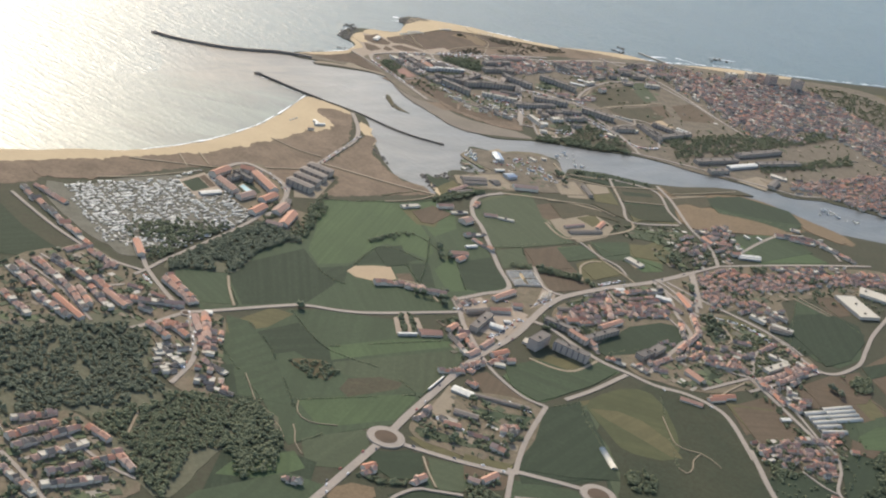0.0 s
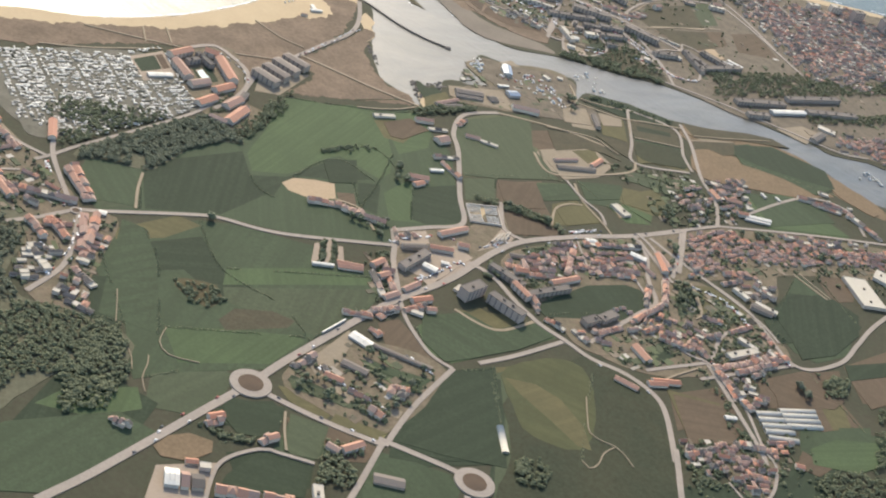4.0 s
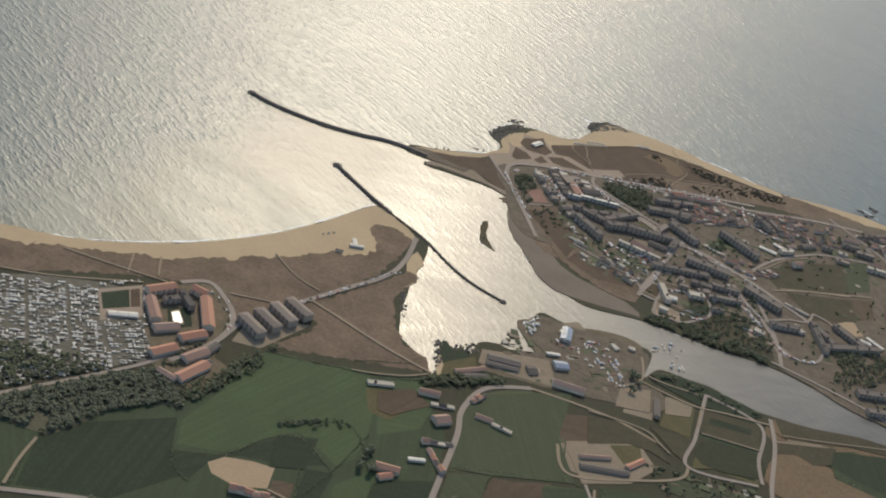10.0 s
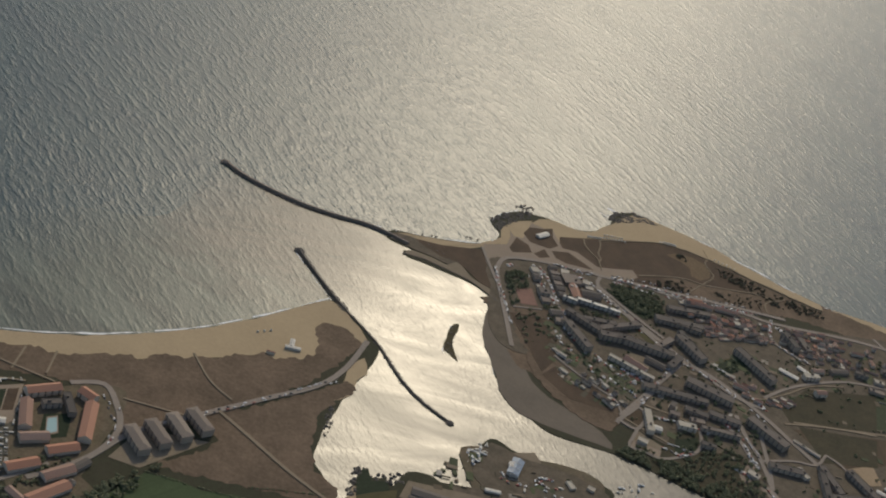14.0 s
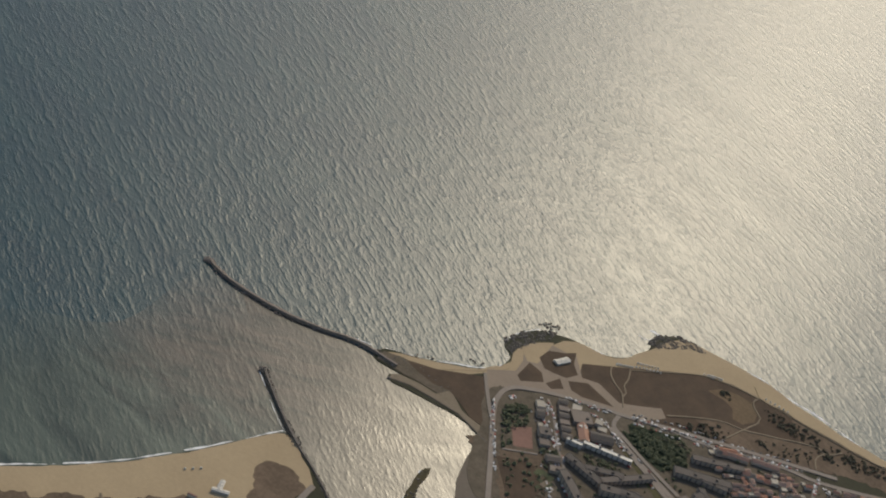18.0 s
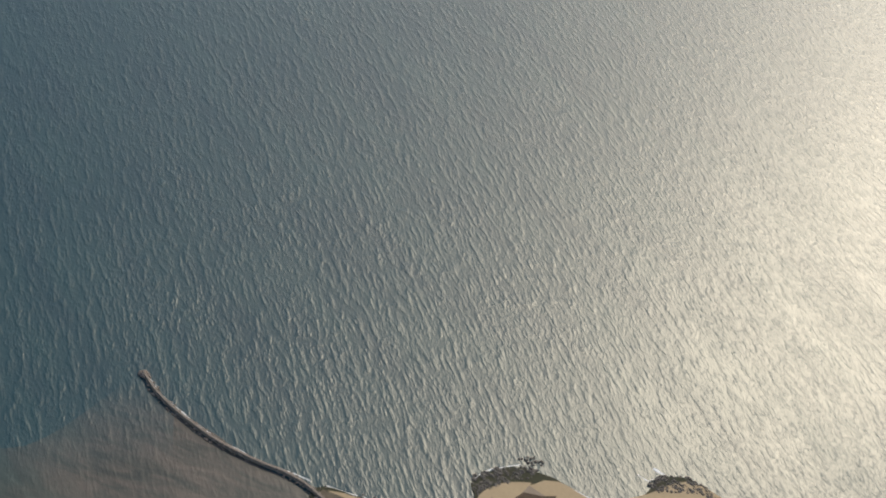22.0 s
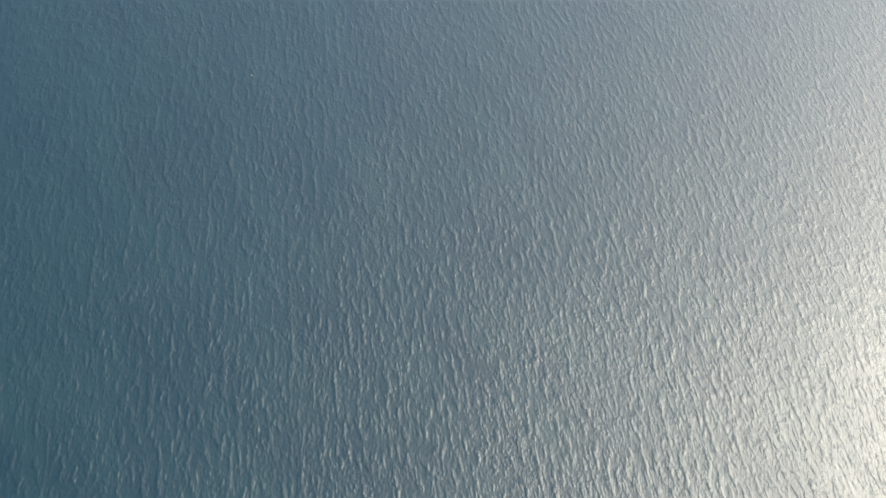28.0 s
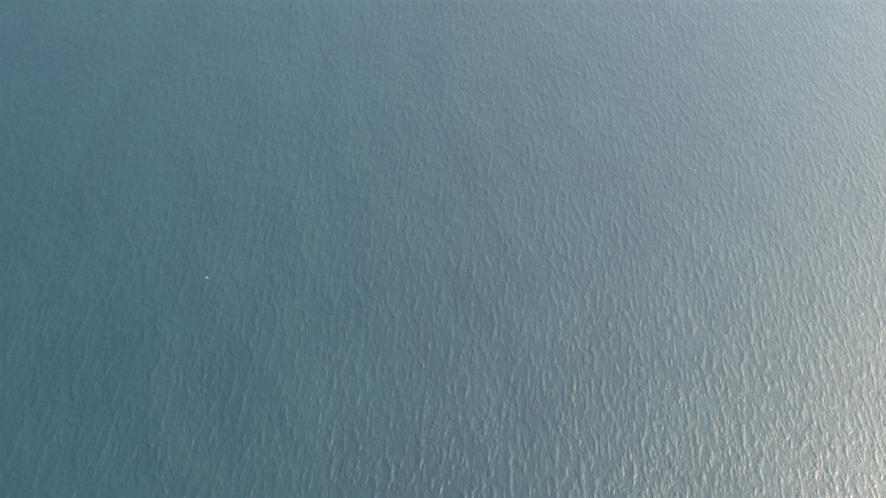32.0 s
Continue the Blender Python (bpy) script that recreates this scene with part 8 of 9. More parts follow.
def cars(n, pts):
    line = smooth_line(pts, 0.5)
    for k in range(n):
        i = min(len(line) - 2, int((k + random.uniform(0.1, 0.9)) / n * (len(line) - 1)))
        p, q = line[i], line[i + 1]
        t = math.atan2(q.y - p.y, q.x - p.x)
        s = random.choice((-0.55, 0.55))
        copy_thing(random.choice((CARS[0], CARS[0], CARS[0], CARS[1], CARS[1], CARS[2], CARS[2], CARS[2], CARS[0], CARS[3])),
                   Matrix.Translation((p.x - s * math.sin(t), p.y + s * math.cos(t), top_at((p.x - s * math.sin(t), p.y + s * math.cos(t))))) @ pose(0, 0, 0, 0, 0, math.degrees(t) + random.uniform(-4, 4)))


cars(32, [(-74.7, 537.5), (-61.1, 562.9), (-48.5, 585.9), (-30.7, 619.6)])
cars(5, [(-79.7, 519.3), (-88.8, 540.8)])
cars(4, [(-93.2, 247.4), (-75.3, 272.8), (-63, 290.6)])
cars(7, [(-45.9, 317.9), (-17.2, 359.2), (14.6, 396.5)])
cars(8, [(38.2, 431), (77.8, 461.9), (133.1, 495.1)])
cars(7, [(75.1, 465.4), (86.7, 471.8)])
cars(5, [(3, 393.2), (16.6, 406.5)])
cars(3, [(-131.8, 370.2), (-127.5, 342)])
cars(3, [(72.7, 366.7), (97.2, 352.5)])
cars(5, [(130.9, 489), (122.4, 451.8)])
cars(3, [(69.9, 464.5), (78.1, 466.7)])
cars(7, [(34.4, 434.1), (39.9, 441)])
cars(7, [(36.1, 433.3), (41.6, 440.2)])
cars(7, [(37.5, 438.4), (42.7, 444.8)])
cars(12, [(29.5, 429.3), (43.9, 447.1)])
cars(6, [(78.1, 468.2), (89.9, 474.3)])
cars(30, [(46.1, 814.9), (66, 825.4), (91.9, 836.4), (117.3, 849.6)])
cars(30, [(49.3, 810.9), (68, 820.1), (93.7, 831), (119.1, 843.7)])
cars(9, [(17.3, 797.7), (37.6, 806.5)])
cars(10, [(-5.8, 764.2), (8.3, 738.8)])
cars(6, [(8.5, 778.5), (37, 735.4)])
cars(10, [(43.2, 792.5), (58, 786.3), (73.7, 778.4)])
cars(8, [(93.6, 768.8), (110.9, 761.5), (127.5, 756)])
cars(8, [(106.3, 690.8), (117.7, 694.1)])
cars(6, [(138.4, 725), (146.9, 713.9)])
cars(10, [(-96.5, 543.9), (-85.6, 532.7), (-81.7, 522.6)])
cars(8, [(73.8, 464.3), (86.3, 472.2)])
cars(4, [(-88.3, 257.6), (-78.5, 272.9), (-67.1, 287.4)])
cars(4, [(-48.8, 295), (-31.7, 288.3), (-12.4, 284.2)])
for ob in CARS:
    for o in (*ob.children_recursive, ob):
        bpy.data.objects.remove(o)


LOT = {}


def parked(n, spread, pts):
    """More parked cars along a line, past those that stand as things of their own."""
    line = smooth_line(pts, 0.5)
    for _ in range(n):
        i = random.randrange(len(line) - 1)
        p, q = line[i], line[i + 1]
        t = math.atan2(q.y - p.y, q.x - p.x)
        off = random.uniform(-1, 1) * spread
        x, y, t = p.x - off * math.sin(t), p.y + off * math.cos(t), t + random.choice((0, 0, 1.571))
        z, c, s = top_at((x, y)), math.cos(t), math.sin(t)
        if not free(x, y, 0.3, 0.6):
            continue
        paint = random.choice((PAINT[0], PAINT[1], PAINT[1], PAINT[2], PAINT[3]))
        for mat, (vs, fs) in ((paint, cuboid(1.35, 0.56, 0.22, 0, 0, 0.08)), (GLASS, box_walls(0.8, 0.46, 0.44)), (paint, cuboid(0.86, 0.52, 0.04, 0, 0, 0.44))):
            verts, faces = LOT.setdefault(mat.name, (mat, [], []))[1:]
            k = len(verts)
            verts += [(x + c * a - s * b, y + s * a + c * b, z + h) for a, b, h in vs]
            faces += [tuple(j + k for j in f) for f in fs]


parked(40, 1.1, [(43.6, 792.8), (66.3, 778.2), (92.7, 763.5), (111.5, 761.5), (126.7, 756.3), (144.2, 747.7)])
parked(26, 0.9, [(121.2, 732.9), (133.1, 723.1), (147.2, 706.2)])
parked(30, 0.7, [(19.4, 788.7), (34.1, 797.9), (41.3, 795.2)])
parked(30, 0.7, [(8.6, 787.5), (15.2, 777), (33.2, 749.8), (45.8, 738.1)])
parked(30, 1.2, [(29.4, 771.9), (45.8, 779.5), (60.1, 778.2)])
parked(26, 0.9, [(92.5, 704.6), (108.8, 712.2), (116.9, 713.6), (134.7, 721.6)])
parked(30, 0.8, [(131.8, 848.4), (134.3, 829.3), (143.9, 822.7), (158.1, 821.2)])
parked(24, 1.5, [(69.6, 726.9), (81.1, 727), (75.3, 738.3)])
parked(30, 1.2, [(94.1, 757.2), (90.3, 730.4), (87, 709.8)])
parked(30, 2.5, [(58.7, 618.9), (75.3, 617.5), (81.8, 596.2)])
parked(20, 1.5, [(47.5, 614.5), (56.2, 611.7), (67.8, 628.1)])
parked(40, 0.5, [(-6.7, 768.6), (8.2, 740.7), (17.1, 724.6)])
parked(10, 0.8, [(-2.2, 774.5), (0.9, 778.9)])
parked(24, 0.6, [(13.7, 787.3), (21.5, 777.3), (30.1, 763.7), (38, 753.6)])
parked(16, 0.5, [(17.1, 798), (25, 800.4), (36.7, 804.8)])
parked(18, 0.7, [(45.1, 792.5), (52.8, 784.7), (60.4, 777.1)])
parked(20, 1, [(16.8, 773.4), (29.3, 762.8)])
parked(60, 0.9, [(46.9, 812.1), (62.3, 818.5), (82.8, 827.7), (100.9, 835.4), (124.1, 846.4)])
parked(40, 0.9, [(48.5, 808.1), (63.9, 814.4), (84.3, 823.6), (102.2, 831.7)])
parked(30, 1.5, [(1, 390.6), (9.5, 401.1), (20.5, 413.3)])
parked(20, 1, [(-10.4, 414.5), (3, 425.6), (17.3, 430.4)])
parked(20, 0.6, [(73.8, 464.3), (86, 472.3)])
parked(40, 0.8, [(51.7, 437.1), (66.7, 432.6), (74.9, 454.5)])
parked(50, 1, [(116.1, 446.7), (129.1, 445.1), (144.3, 440.5), (152.6, 424.5)])
parked(30, 0.8, [(128, 388), (134.1, 378.5), (137.3, 366.3)])
parked(24, 0.8, [(146.2, 396.7), (160.5, 409.1), (166.8, 400.9)])
parked(16, 0.8, [(-3.1, 337), (8, 329.4)])
parked(24, 0.6, [(-131.3, 377.8), (-129.4, 356.7), (-134.2, 330.5)])
parked(24, 0.8, [(-135.1, 371.8), (-144.7, 390.6), (-151, 407.1)])
parked(20, 0.8, [(-140.2, 348.3), (-133.4, 342.7)])
parked(20, 1, [(-35.2, 317.3), (-22.8, 308.5), (-10.4, 301.6)])
parked(20, 0.9, [(137.8, 697.5), (144.8, 696.3)])
parked(26, 0.8, [(104.1, 686.5), (111.5, 686.4), (117, 691)])
parked(16, 0.6, [(129.4, 734.4), (137.1, 722.1), (144, 708)])
parked(16, 0.8, [(39.6, 720.8), (49.7, 716.6)])
parked(20, 0.8, [(65.5, 714.4), (74.5, 706.2), (78.4, 700.2)])
parked(20, 0.8, [(153, 692.8), (161.5, 686.3), (176, 690.2)])
parked(50, 1.6, [(14, 786.3), (29.4, 758.9), (44.9, 739.8), (62.7, 730)])
parked(40, 2, [(38.6, 733.5), (54.4, 721.9), (72.9, 718.8), (86.1, 716)])
parked(30, 1.5, [(62.7, 730), (75.3, 731.5), (85.7, 731)])
parked(26, 1, [(114.6, 774.9), (129, 766.8), (143.4, 756.6)])
parked(24, 1.2, [(135.7, 843.3), (147.8, 836.8), (158.7, 841.4)])
lot = bpy.data.meshes.new("cars")
verts, faces, slots = [], [], []
for k, (m, vs, fs) in enumerate(LOT.values()):
    lot.materials.append(m)
    n = len(verts)
    verts += vs
    faces += [tuple(i + n for i in f) for f in fs]
    slots += [k] * len(fs)
lot.from_pydata(verts, [], faces)
lot.polygons.foreach_set("material_index", slots)
tagged(new("cars", lot), "white, silver and dark parked cars in streets and lots", "car", kind="stuff")


def boat_kind(w, paint, word):
    base = new("boat")
    deck = [(-0.5, 0.17), (0.1, 0.19), (0.4, 0.1), (0.52, 0.0), (0.4, -0.1), (0.1, -0.19), (-0.5, -0.17)]
    v = [(x * w, y * w, 0.16 * w) for x, y in deck] + [(x * w * 0.85, y * w * 0.5, 0) for x, y in deck]
    hung("hull", mesh_of("hull", v, [tuple(range(7))[::-1]] + [(i, (i + 1) % 7, (i + 1) % 7 + 7, i + 7) for i in range(7)] + [tuple(range(7, 14))], paint), base)
    cabin = hung("cabin", mesh_of("cabin", *cuboid(0.28 * w, 0.2 * w, 0.14 * w, -0.1 * w, 0, 0.16 * w), WHITE), base)
    hung("mast", mesh_of("mast", *cuboid(0.05, 0.05, 0.6 * w, 0.12 * w, 0, 0.16 * w), GREY), cabin)
    return tagged(base, f"{word} boat with a small cabin and mast", "boat", "boats")


BOATS = [boat_kind(1.9, WHITE, "white"), boat_kind(2.6, WHITE, "larger white"), boat_kind(3.4, BLUE, "blue fishing")]


def boats(pts):
    xs, ys = [p[0] for p in pts], [p[1] for p in pts]
    made = 0
    for _ in range(400):
        p = (random.uniform(min(xs), max(xs)), random.uniform(min(ys), max(ys)))
        if made < 8 and inside(p, pts) and free(*p, 1.0):
            made += 1
            HOUSES.append((*p, 1.3))
            copy_thing(random.choice(BOATS), Matrix.Translation((*p, top_at(p) if inside(p, south) or inside(p, north) else -0.05)) @ pose(0, 0, 0, 0, 0, random.choice((20, 110)) + random.uniform(-15, 15)))


for _ in range(2):
    boats([(31.2, 620.1), (35.5, 630.9), (38.5, 626.4), (37.7, 610), (34, 610.9)])
for _ in range(2):
    boats([(54.1, 621.8), (74.3, 630.6), (85.2, 599.2), (76.8, 594.8), (61.4, 606.2)])
boats([(267.9, 631.1), (278.9, 628.9), (277.3, 623), (268.4, 626.4)])
boats([(262.3, 627.1), (289.8, 617.6), (287.5, 612.6), (259.7, 621)])
for _ in range(2):
    boats([(92.8, 644.9), (100.8, 653.6), (110.8, 652.6), (112, 634.2), (100.2, 624.7)])
far_boat = boat_kind(1.7, WHITE, "small white")
far_boat.matrix_world = pose(-337.4, 1058.8, -0.05, 0, 0, 35)
for ob in BOATS:
    for o in (*ob.children_recursive, ob):
        bpy.data.objects.remove(o)


CANVAS = painted("tent_canvas", (0.55, 0.5, 0.42), (0.75, 0.72, 0.66), 0.8)


def tents(n, pts):
    """Beach tents side by side."""
    a, b = Vector(pts[0]), Vector(pts[1])
    turn = math.degrees(math.atan2(b.y - a.y, b.x - a.x))
    for k in range(n):
        p = a + (b - a) * (k + 0.5) / n
        base = new("beach_tent")
        base.matrix_basis = Matrix.Translation((p.x, p.y, top_at(p))) @ pose(0, 0, 0, 0, 0, turn)
        hung("wall", TENT_WALL, base)
        hung("roof", TENT_ROOF, base, "faded canvas roof")
        tagged(base, "small canvas beach tent on the sand", "tent", "beach tents")


TENT_WALL = mesh_of("wall", *box_walls(0.7, 0.7, 0.6), CANVAS)
TENT_ROOF = mesh_of("roof", *hip_roof(0.7, 0.7, 0.6, 0.35, 0.05, 0.03), CANVAS)
tents(8, [(24, 844.5), (31.5, 849.6)])
tents(8, [(31.1, 854.7), (41.6, 860.7)])
tents(8, [(31.6, 851.1), (44.1, 858.3)])
tents(4, [(59.6, 877.4), (65.8, 878)])
tents(8, [(61.8, 878.8), (69.2, 881.7)])
tents(6, [(90.6, 886.1), (105, 886.3)])
tents(3, [(-72.3, 624.6), (-66.4, 632.4)])


# ---- rocks and surf ----
def rocks(n, size, pts, shelf=False):
    """Boulders within an outline; shelf: on a low, ragged rock platform."""
    xs, ys = [p[0] for p in pts], [p[1] for p in pts]
    places = []
    while len(places) < n:
        p = (random.uniform(min(xs), max(xs)), random.uniform(min(ys), max(ys)))
        if inside(p, pts) and (not shelf or noise.noise((p[0] * 0.35, p[1] * 0.35, 6)) > -0.18):
            places.append((*p, random.uniform(-0.1, 0.4), size * random.uniform(0.35, 1.2)))
    tagged(new("rocks", heap("rocks", places, ROCK)), "dark weathered shore rocks at the water's edge", "rock", kind="stuff")


rocks(420, 0.75, [(-25.1, 815.2), (-20.5, 827.8), (-12.1, 840.4), (-5.5, 842.5), (-7, 836), (-10.4, 828), (-14.2, 817), (-16.3, 806.5), (-20, 808)], True)
rocks(40, 0.6, [(-18.5, 839.6), (-15, 847), (-9.5, 849), (-8.6, 845.5), (-13.8, 840)], True)
rocks(420, 0.75, [(28.5, 877), (29.5, 888), (38, 898), (50, 899.5), (55.4, 896.3), (46.8, 892), (40, 884), (34.4, 877)], True)
rocks(90, 0.6, [(-62, 748.5), (-60, 757.8), (-49.3, 760), (-37.6, 761.2), (-24.3, 759.3), (-20.4, 755), (-26.3, 751.5), (-37, 754), (-50, 750.5)])
rocks(8, 0.6, [(-49, 766), (-40, 771.5), (-33, 776), (-34, 773), (-46, 763.8)])
rocks(7, 0.6, [(-29, 784.3), (-22.5, 788.9), (-18.7, 787.6), (-23.9, 781)])
rocks(20, 1.1, [(299.5, 942.8), (320.8, 959.2), (327.7, 949.8), (304.5, 935.5)])
rocks(16, 1.0, [(206.9, 916.2), (218.9, 916), (214.5, 909.2)])
rocks(14, 1.0, [(216, 929.7), (221.9, 927.4), (219.2, 917.4)])
rocks(40, 0.6, ISLET)
rocks(60, 0.9, [(-2.6, 574.7), (2.9, 578.9), (3.6, 560.6), (3.1, 549.8)])
rocks(40, 0.8, [(3.6, 575.1), (15.5, 585.9), (17.9, 579.5), (8.4, 571.2)])
rocks(40, 0.7, [(-25.2, 594.8), (-25.7, 605.5), (-21.3, 598.2), (-18.3, 579.5)])


def surf(width, pts):
    """An uneven, broken strip of foam."""
    line = smooth_line(pts, 0.9)
    verts, faces, last = [], [], None
    for i, p in enumerate(line):
        d = (line[min(i + 1, len(line) - 1)] - line[max(i - 1, 0)]).normalized()
        s = Vector((-d.y, d.x))
        n1 = noise.noise((p.x * 0.12, p.y * 0.12, width))
        n2 = noise.noise((p.x * 0.5, p.y * 0.5, 5))
        w = max(0.0, width * (0.35 + 0.8 * n1 + 0.4 * n2))
        mid = p + s * width * 0.5 * noise.noise((p.x * 0.08, p.y * 0.08, 9))
        if w < 0.12:
            last = None
            continue
        verts += [(*(mid + s * w / 2), 0.035), (*(mid - s * w / 2), 0.035)]
        k = len(verts) - 2
        if last is not None:
            faces.append((last, last + 1, k + 1, k))
        last = k
    if faces:
        tagged(new("surf", mesh_of("surf", verts, faces, FOAM)), "white foam of a small breaking wave", "surf", kind="stuff")


surf(1.5, [(-183.7, 531.2), (-151.5, 548.7), (-120, 575.1), (-93, 608.3), (-74.7, 640.8), (-58.3, 675)])
surf(2.6, [(1.4, 843.7), (11.4, 844.6), (21.9, 848.9), (29, 860.6), (31.3, 871.5)])
surf(2.0, [(50.5, 898.9), (67.5, 900.2), (89, 901.6), (116, 894.1), (152.2, 890.3)])
surf(1.6, [(-59, 758.3), (-45.8, 765.3), (-32.4, 774.8), (-21.6, 783.6), (-16.2, 793), (-16.2, 803)])
surf(1.8, [(78.5, 898.4), (112.1, 899), (153.1, 893), (189.8, 900.4)])
surf(2.4, [(207.7, 922.4), (221.4, 913.2)])
surf(2.4, [(241.1, 917.2), (258, 923.9)])
surf(2.6, [(267.1, 929), (280.2, 923.5)])
surf(2.4, [(305.3, 951.9), (329.1, 953.5)])
surf(2.4, [(24.9, 889.3), (40.4, 890.4)])
surf(2.0, [(203.5, 904.4), (248.1, 908.5), (310.2, 930), (377.4, 943.5), (480.3, 970.2)])
surf(1.2, [(-22.7, 813.8), (-22, 823.8), (-15.3, 837.9)])
surf(1.2, [(22.2, 878.8), (28.3, 879.7), (28.3, 886.8)])
surf(1.5, [(-150.5, 745.6), (-140.5, 742.4), (-129.2, 740.8), (-115.3, 740.8), (-101.7, 742.1), (-85.5, 746.6), (-75.5, 750.8), (-64.7, 754.8)])
surf(0.6, [(-88, 698.4), (-77.5, 690), (-68, 682), (-59, 675.4)])
surf(1.3, [(-5.8, 700.1), (-4.3, 692.1), (-3.1, 684.6), (-2.4, 678), (1.2, 676.4)])
surf(1.3, [(24, 679), (19, 689.5), (9.5, 719.5), (4.4, 734.6)])


# ---- trees ----
def clump_ball(r, seed, cuts=1):
    bm = bmesh.new()
    bmesh.ops.create_icosphere(bm, subdivisions=1 + cuts, radius=r)
    for v in bm.verts:
        v.co *= 1 + 0.5 * noise.noise(v.co * 2.2 / r + Vector((seed, 0, 3)))
    verts, faces = [tuple(v.co) for v in bm.verts], [tuple(q.index for q in f.verts) for f in bm.faces]
    bm.free()
    return verts, faces


CLUMPS = [clump_ball(1.0, 2.3 * k) for k in range(5)]
TUFTS = [clump_ball(1.0, 1.7 * k + 40, 0) for k in range(7)]


def crown_shape(r, h, n, flat, of=None):
    """Clumps of leaves round the upper limbs."""
    bits = []
    for _ in range(n):
        a, u = random.uniform(0, 6.28), random.random()
        d = r * 0.75 * math.sqrt(random.random())
        z = h * (0.55 + 0.35 * u * (1 - 0.6 * (d / r) ** 2) * flat)
        vs, fs = random.choice(of or CLUMPS)
        k = r * random.uniform(0.26, 0.48)
        bits.append(([(d * math.cos(a) + k * x, d * math.sin(a) + k * y, z + 0.8 * k * w) for x, y, w in vs], fs))
    return fused(*bits)


def trunk_shape(h, r):
    verts, faces = [], []
    for z, k in ((0, 1.0), (0.35 * h, 0.7), (0.7 * h, 0.35)):
        verts += [(r * k * math.cos(a * 1.0472) + 0.05 * z, r * k * math.sin(a * 1.0472), z) for a in range(6)]
    for k in (0, 6):
        faces += [(k + i, k + (i + 1) % 6, k + 6 + (i + 1) % 6, k + 6 + i) for i in range(6)]
    limb = [(0, 0, 0.4 * h), (r * 0.5, 0, 0.4 * h), (0, r * 0.5, 0.42 * h)]
    for a in (0.5, 2.6, 4.6):
        n = len(verts)
        verts += limb + [(0.28 * h * math.cos(a), 0.28 * h * math.sin(a), 0.68 * h)]
        faces += [(n, n + 1, n + 3), (n + 1, n + 2, n + 3), (n + 2, n, n + 3)]
    return verts, faces


def tree_kind(h, r, leaf, word):
    base = new("tree")
    hung("trunk", mesh_of("trunk", *trunk_shape(h, 0.09 * h), BARK), base)
    hung("crown", mesh_of("crown", *crown_shape(r, h, 15, 1.0), leaf), base)
    return tagged(base, f"{word} tree with an uneven dark green crown", "tree", "garden trees")


TREES = [tree_kind(2.6, 1.3, LEAF, "broadleaf garden"), tree_kind(3.4, 1.5, LEAF, "tall broadleaf"), tree_kind(3.2, 1.3, PINE, "dark pine"), tree_kind(2.0, 1.1, LEAF, "small")]


def trees(n, pts):
    xs, ys = [p[0] for p in pts], [p[1] for p in pts]
    made = 0
    for _ in range(n * 30):
        p = (random.uniform(min(xs), max(xs)), random.uniform(min(ys), max(ys)))
        if made < n and inside(p, pts) and clear_of_roads(p, 0.6) and free(*p, 0.9):
            made += 1
            copy_thing(random.choice(TREES), Matrix.Translation((*p, LAND + 0.05)) @ pose(0, 0, 0, 0, 0, random.uniform(0, 360))
                       @ Matrix.Scale(random.uniform(0.7, 1.25), 4))


trees(20, [(114, 474.8), (167.8, 514.5), (168.8, 485.5), (125.3, 453.3)])
trees(20, [(-44, 303.7), (-23.5, 335.8), (10.3, 335), (-9.5, 292.1)])
trees(22, [(-208.7, 400.9), (-163.2, 410.5), (-134.5, 380.5), (-203.4, 348.9)])
trees(20, [(-195.8, 275.2), (-172.3, 287.5), (-150, 255.5), (-191.9, 236.7)])
trees(12, [(-23.2, 429.5), (-11.2, 432), (-12.4, 413.8), (-32.7, 428.4)])
trees(8, [(-88.5, 397.8), (-79.7, 398.7), (-83.3, 393.6)])
trees(12, [(185.6, 873.7), (284.7, 900.8), (352, 882.2), (239.3, 837.5)])
trees(10, [(192.3, 517.9), (228.6, 517.4), (193.6, 493.9)])
trees(8, [(85.8, 611.8), (92, 609.5), (91, 592.6), (86.5, 595.9)])
trees(16, [(123, 448.2), (129.7, 449.3), (128.7, 425.8), (120.6, 421.4)])
trees(10, [(139.9, 512.5), (151.9, 523.2), (150.7, 506.8), (139.2, 499.9)])
trees(10, [(123.5, 511.6), (131, 514.9), (128.6, 502.4), (122, 500.2)])
trees(8, [(173.7, 514.7), (185.5, 518.6), (182.3, 507.7), (172.7, 504.7)])
trees(12, [(-9.9, 482.4), (-4, 481.7), (-2.6, 468.4), (-9, 468.6)])
trees(8, [(39.5, 473.7), (50, 471.9), (64.5, 469.7), (63.4, 466.8), (47.7, 468.3)])
trees(10, [(166.9, 388), (172.3, 381.8), (169.2, 376.9), (166.1, 381.5)])
for ob in TREES:
    for o in (*ob.children_recursive, ob):
        bpy.data.objects.remove(o)


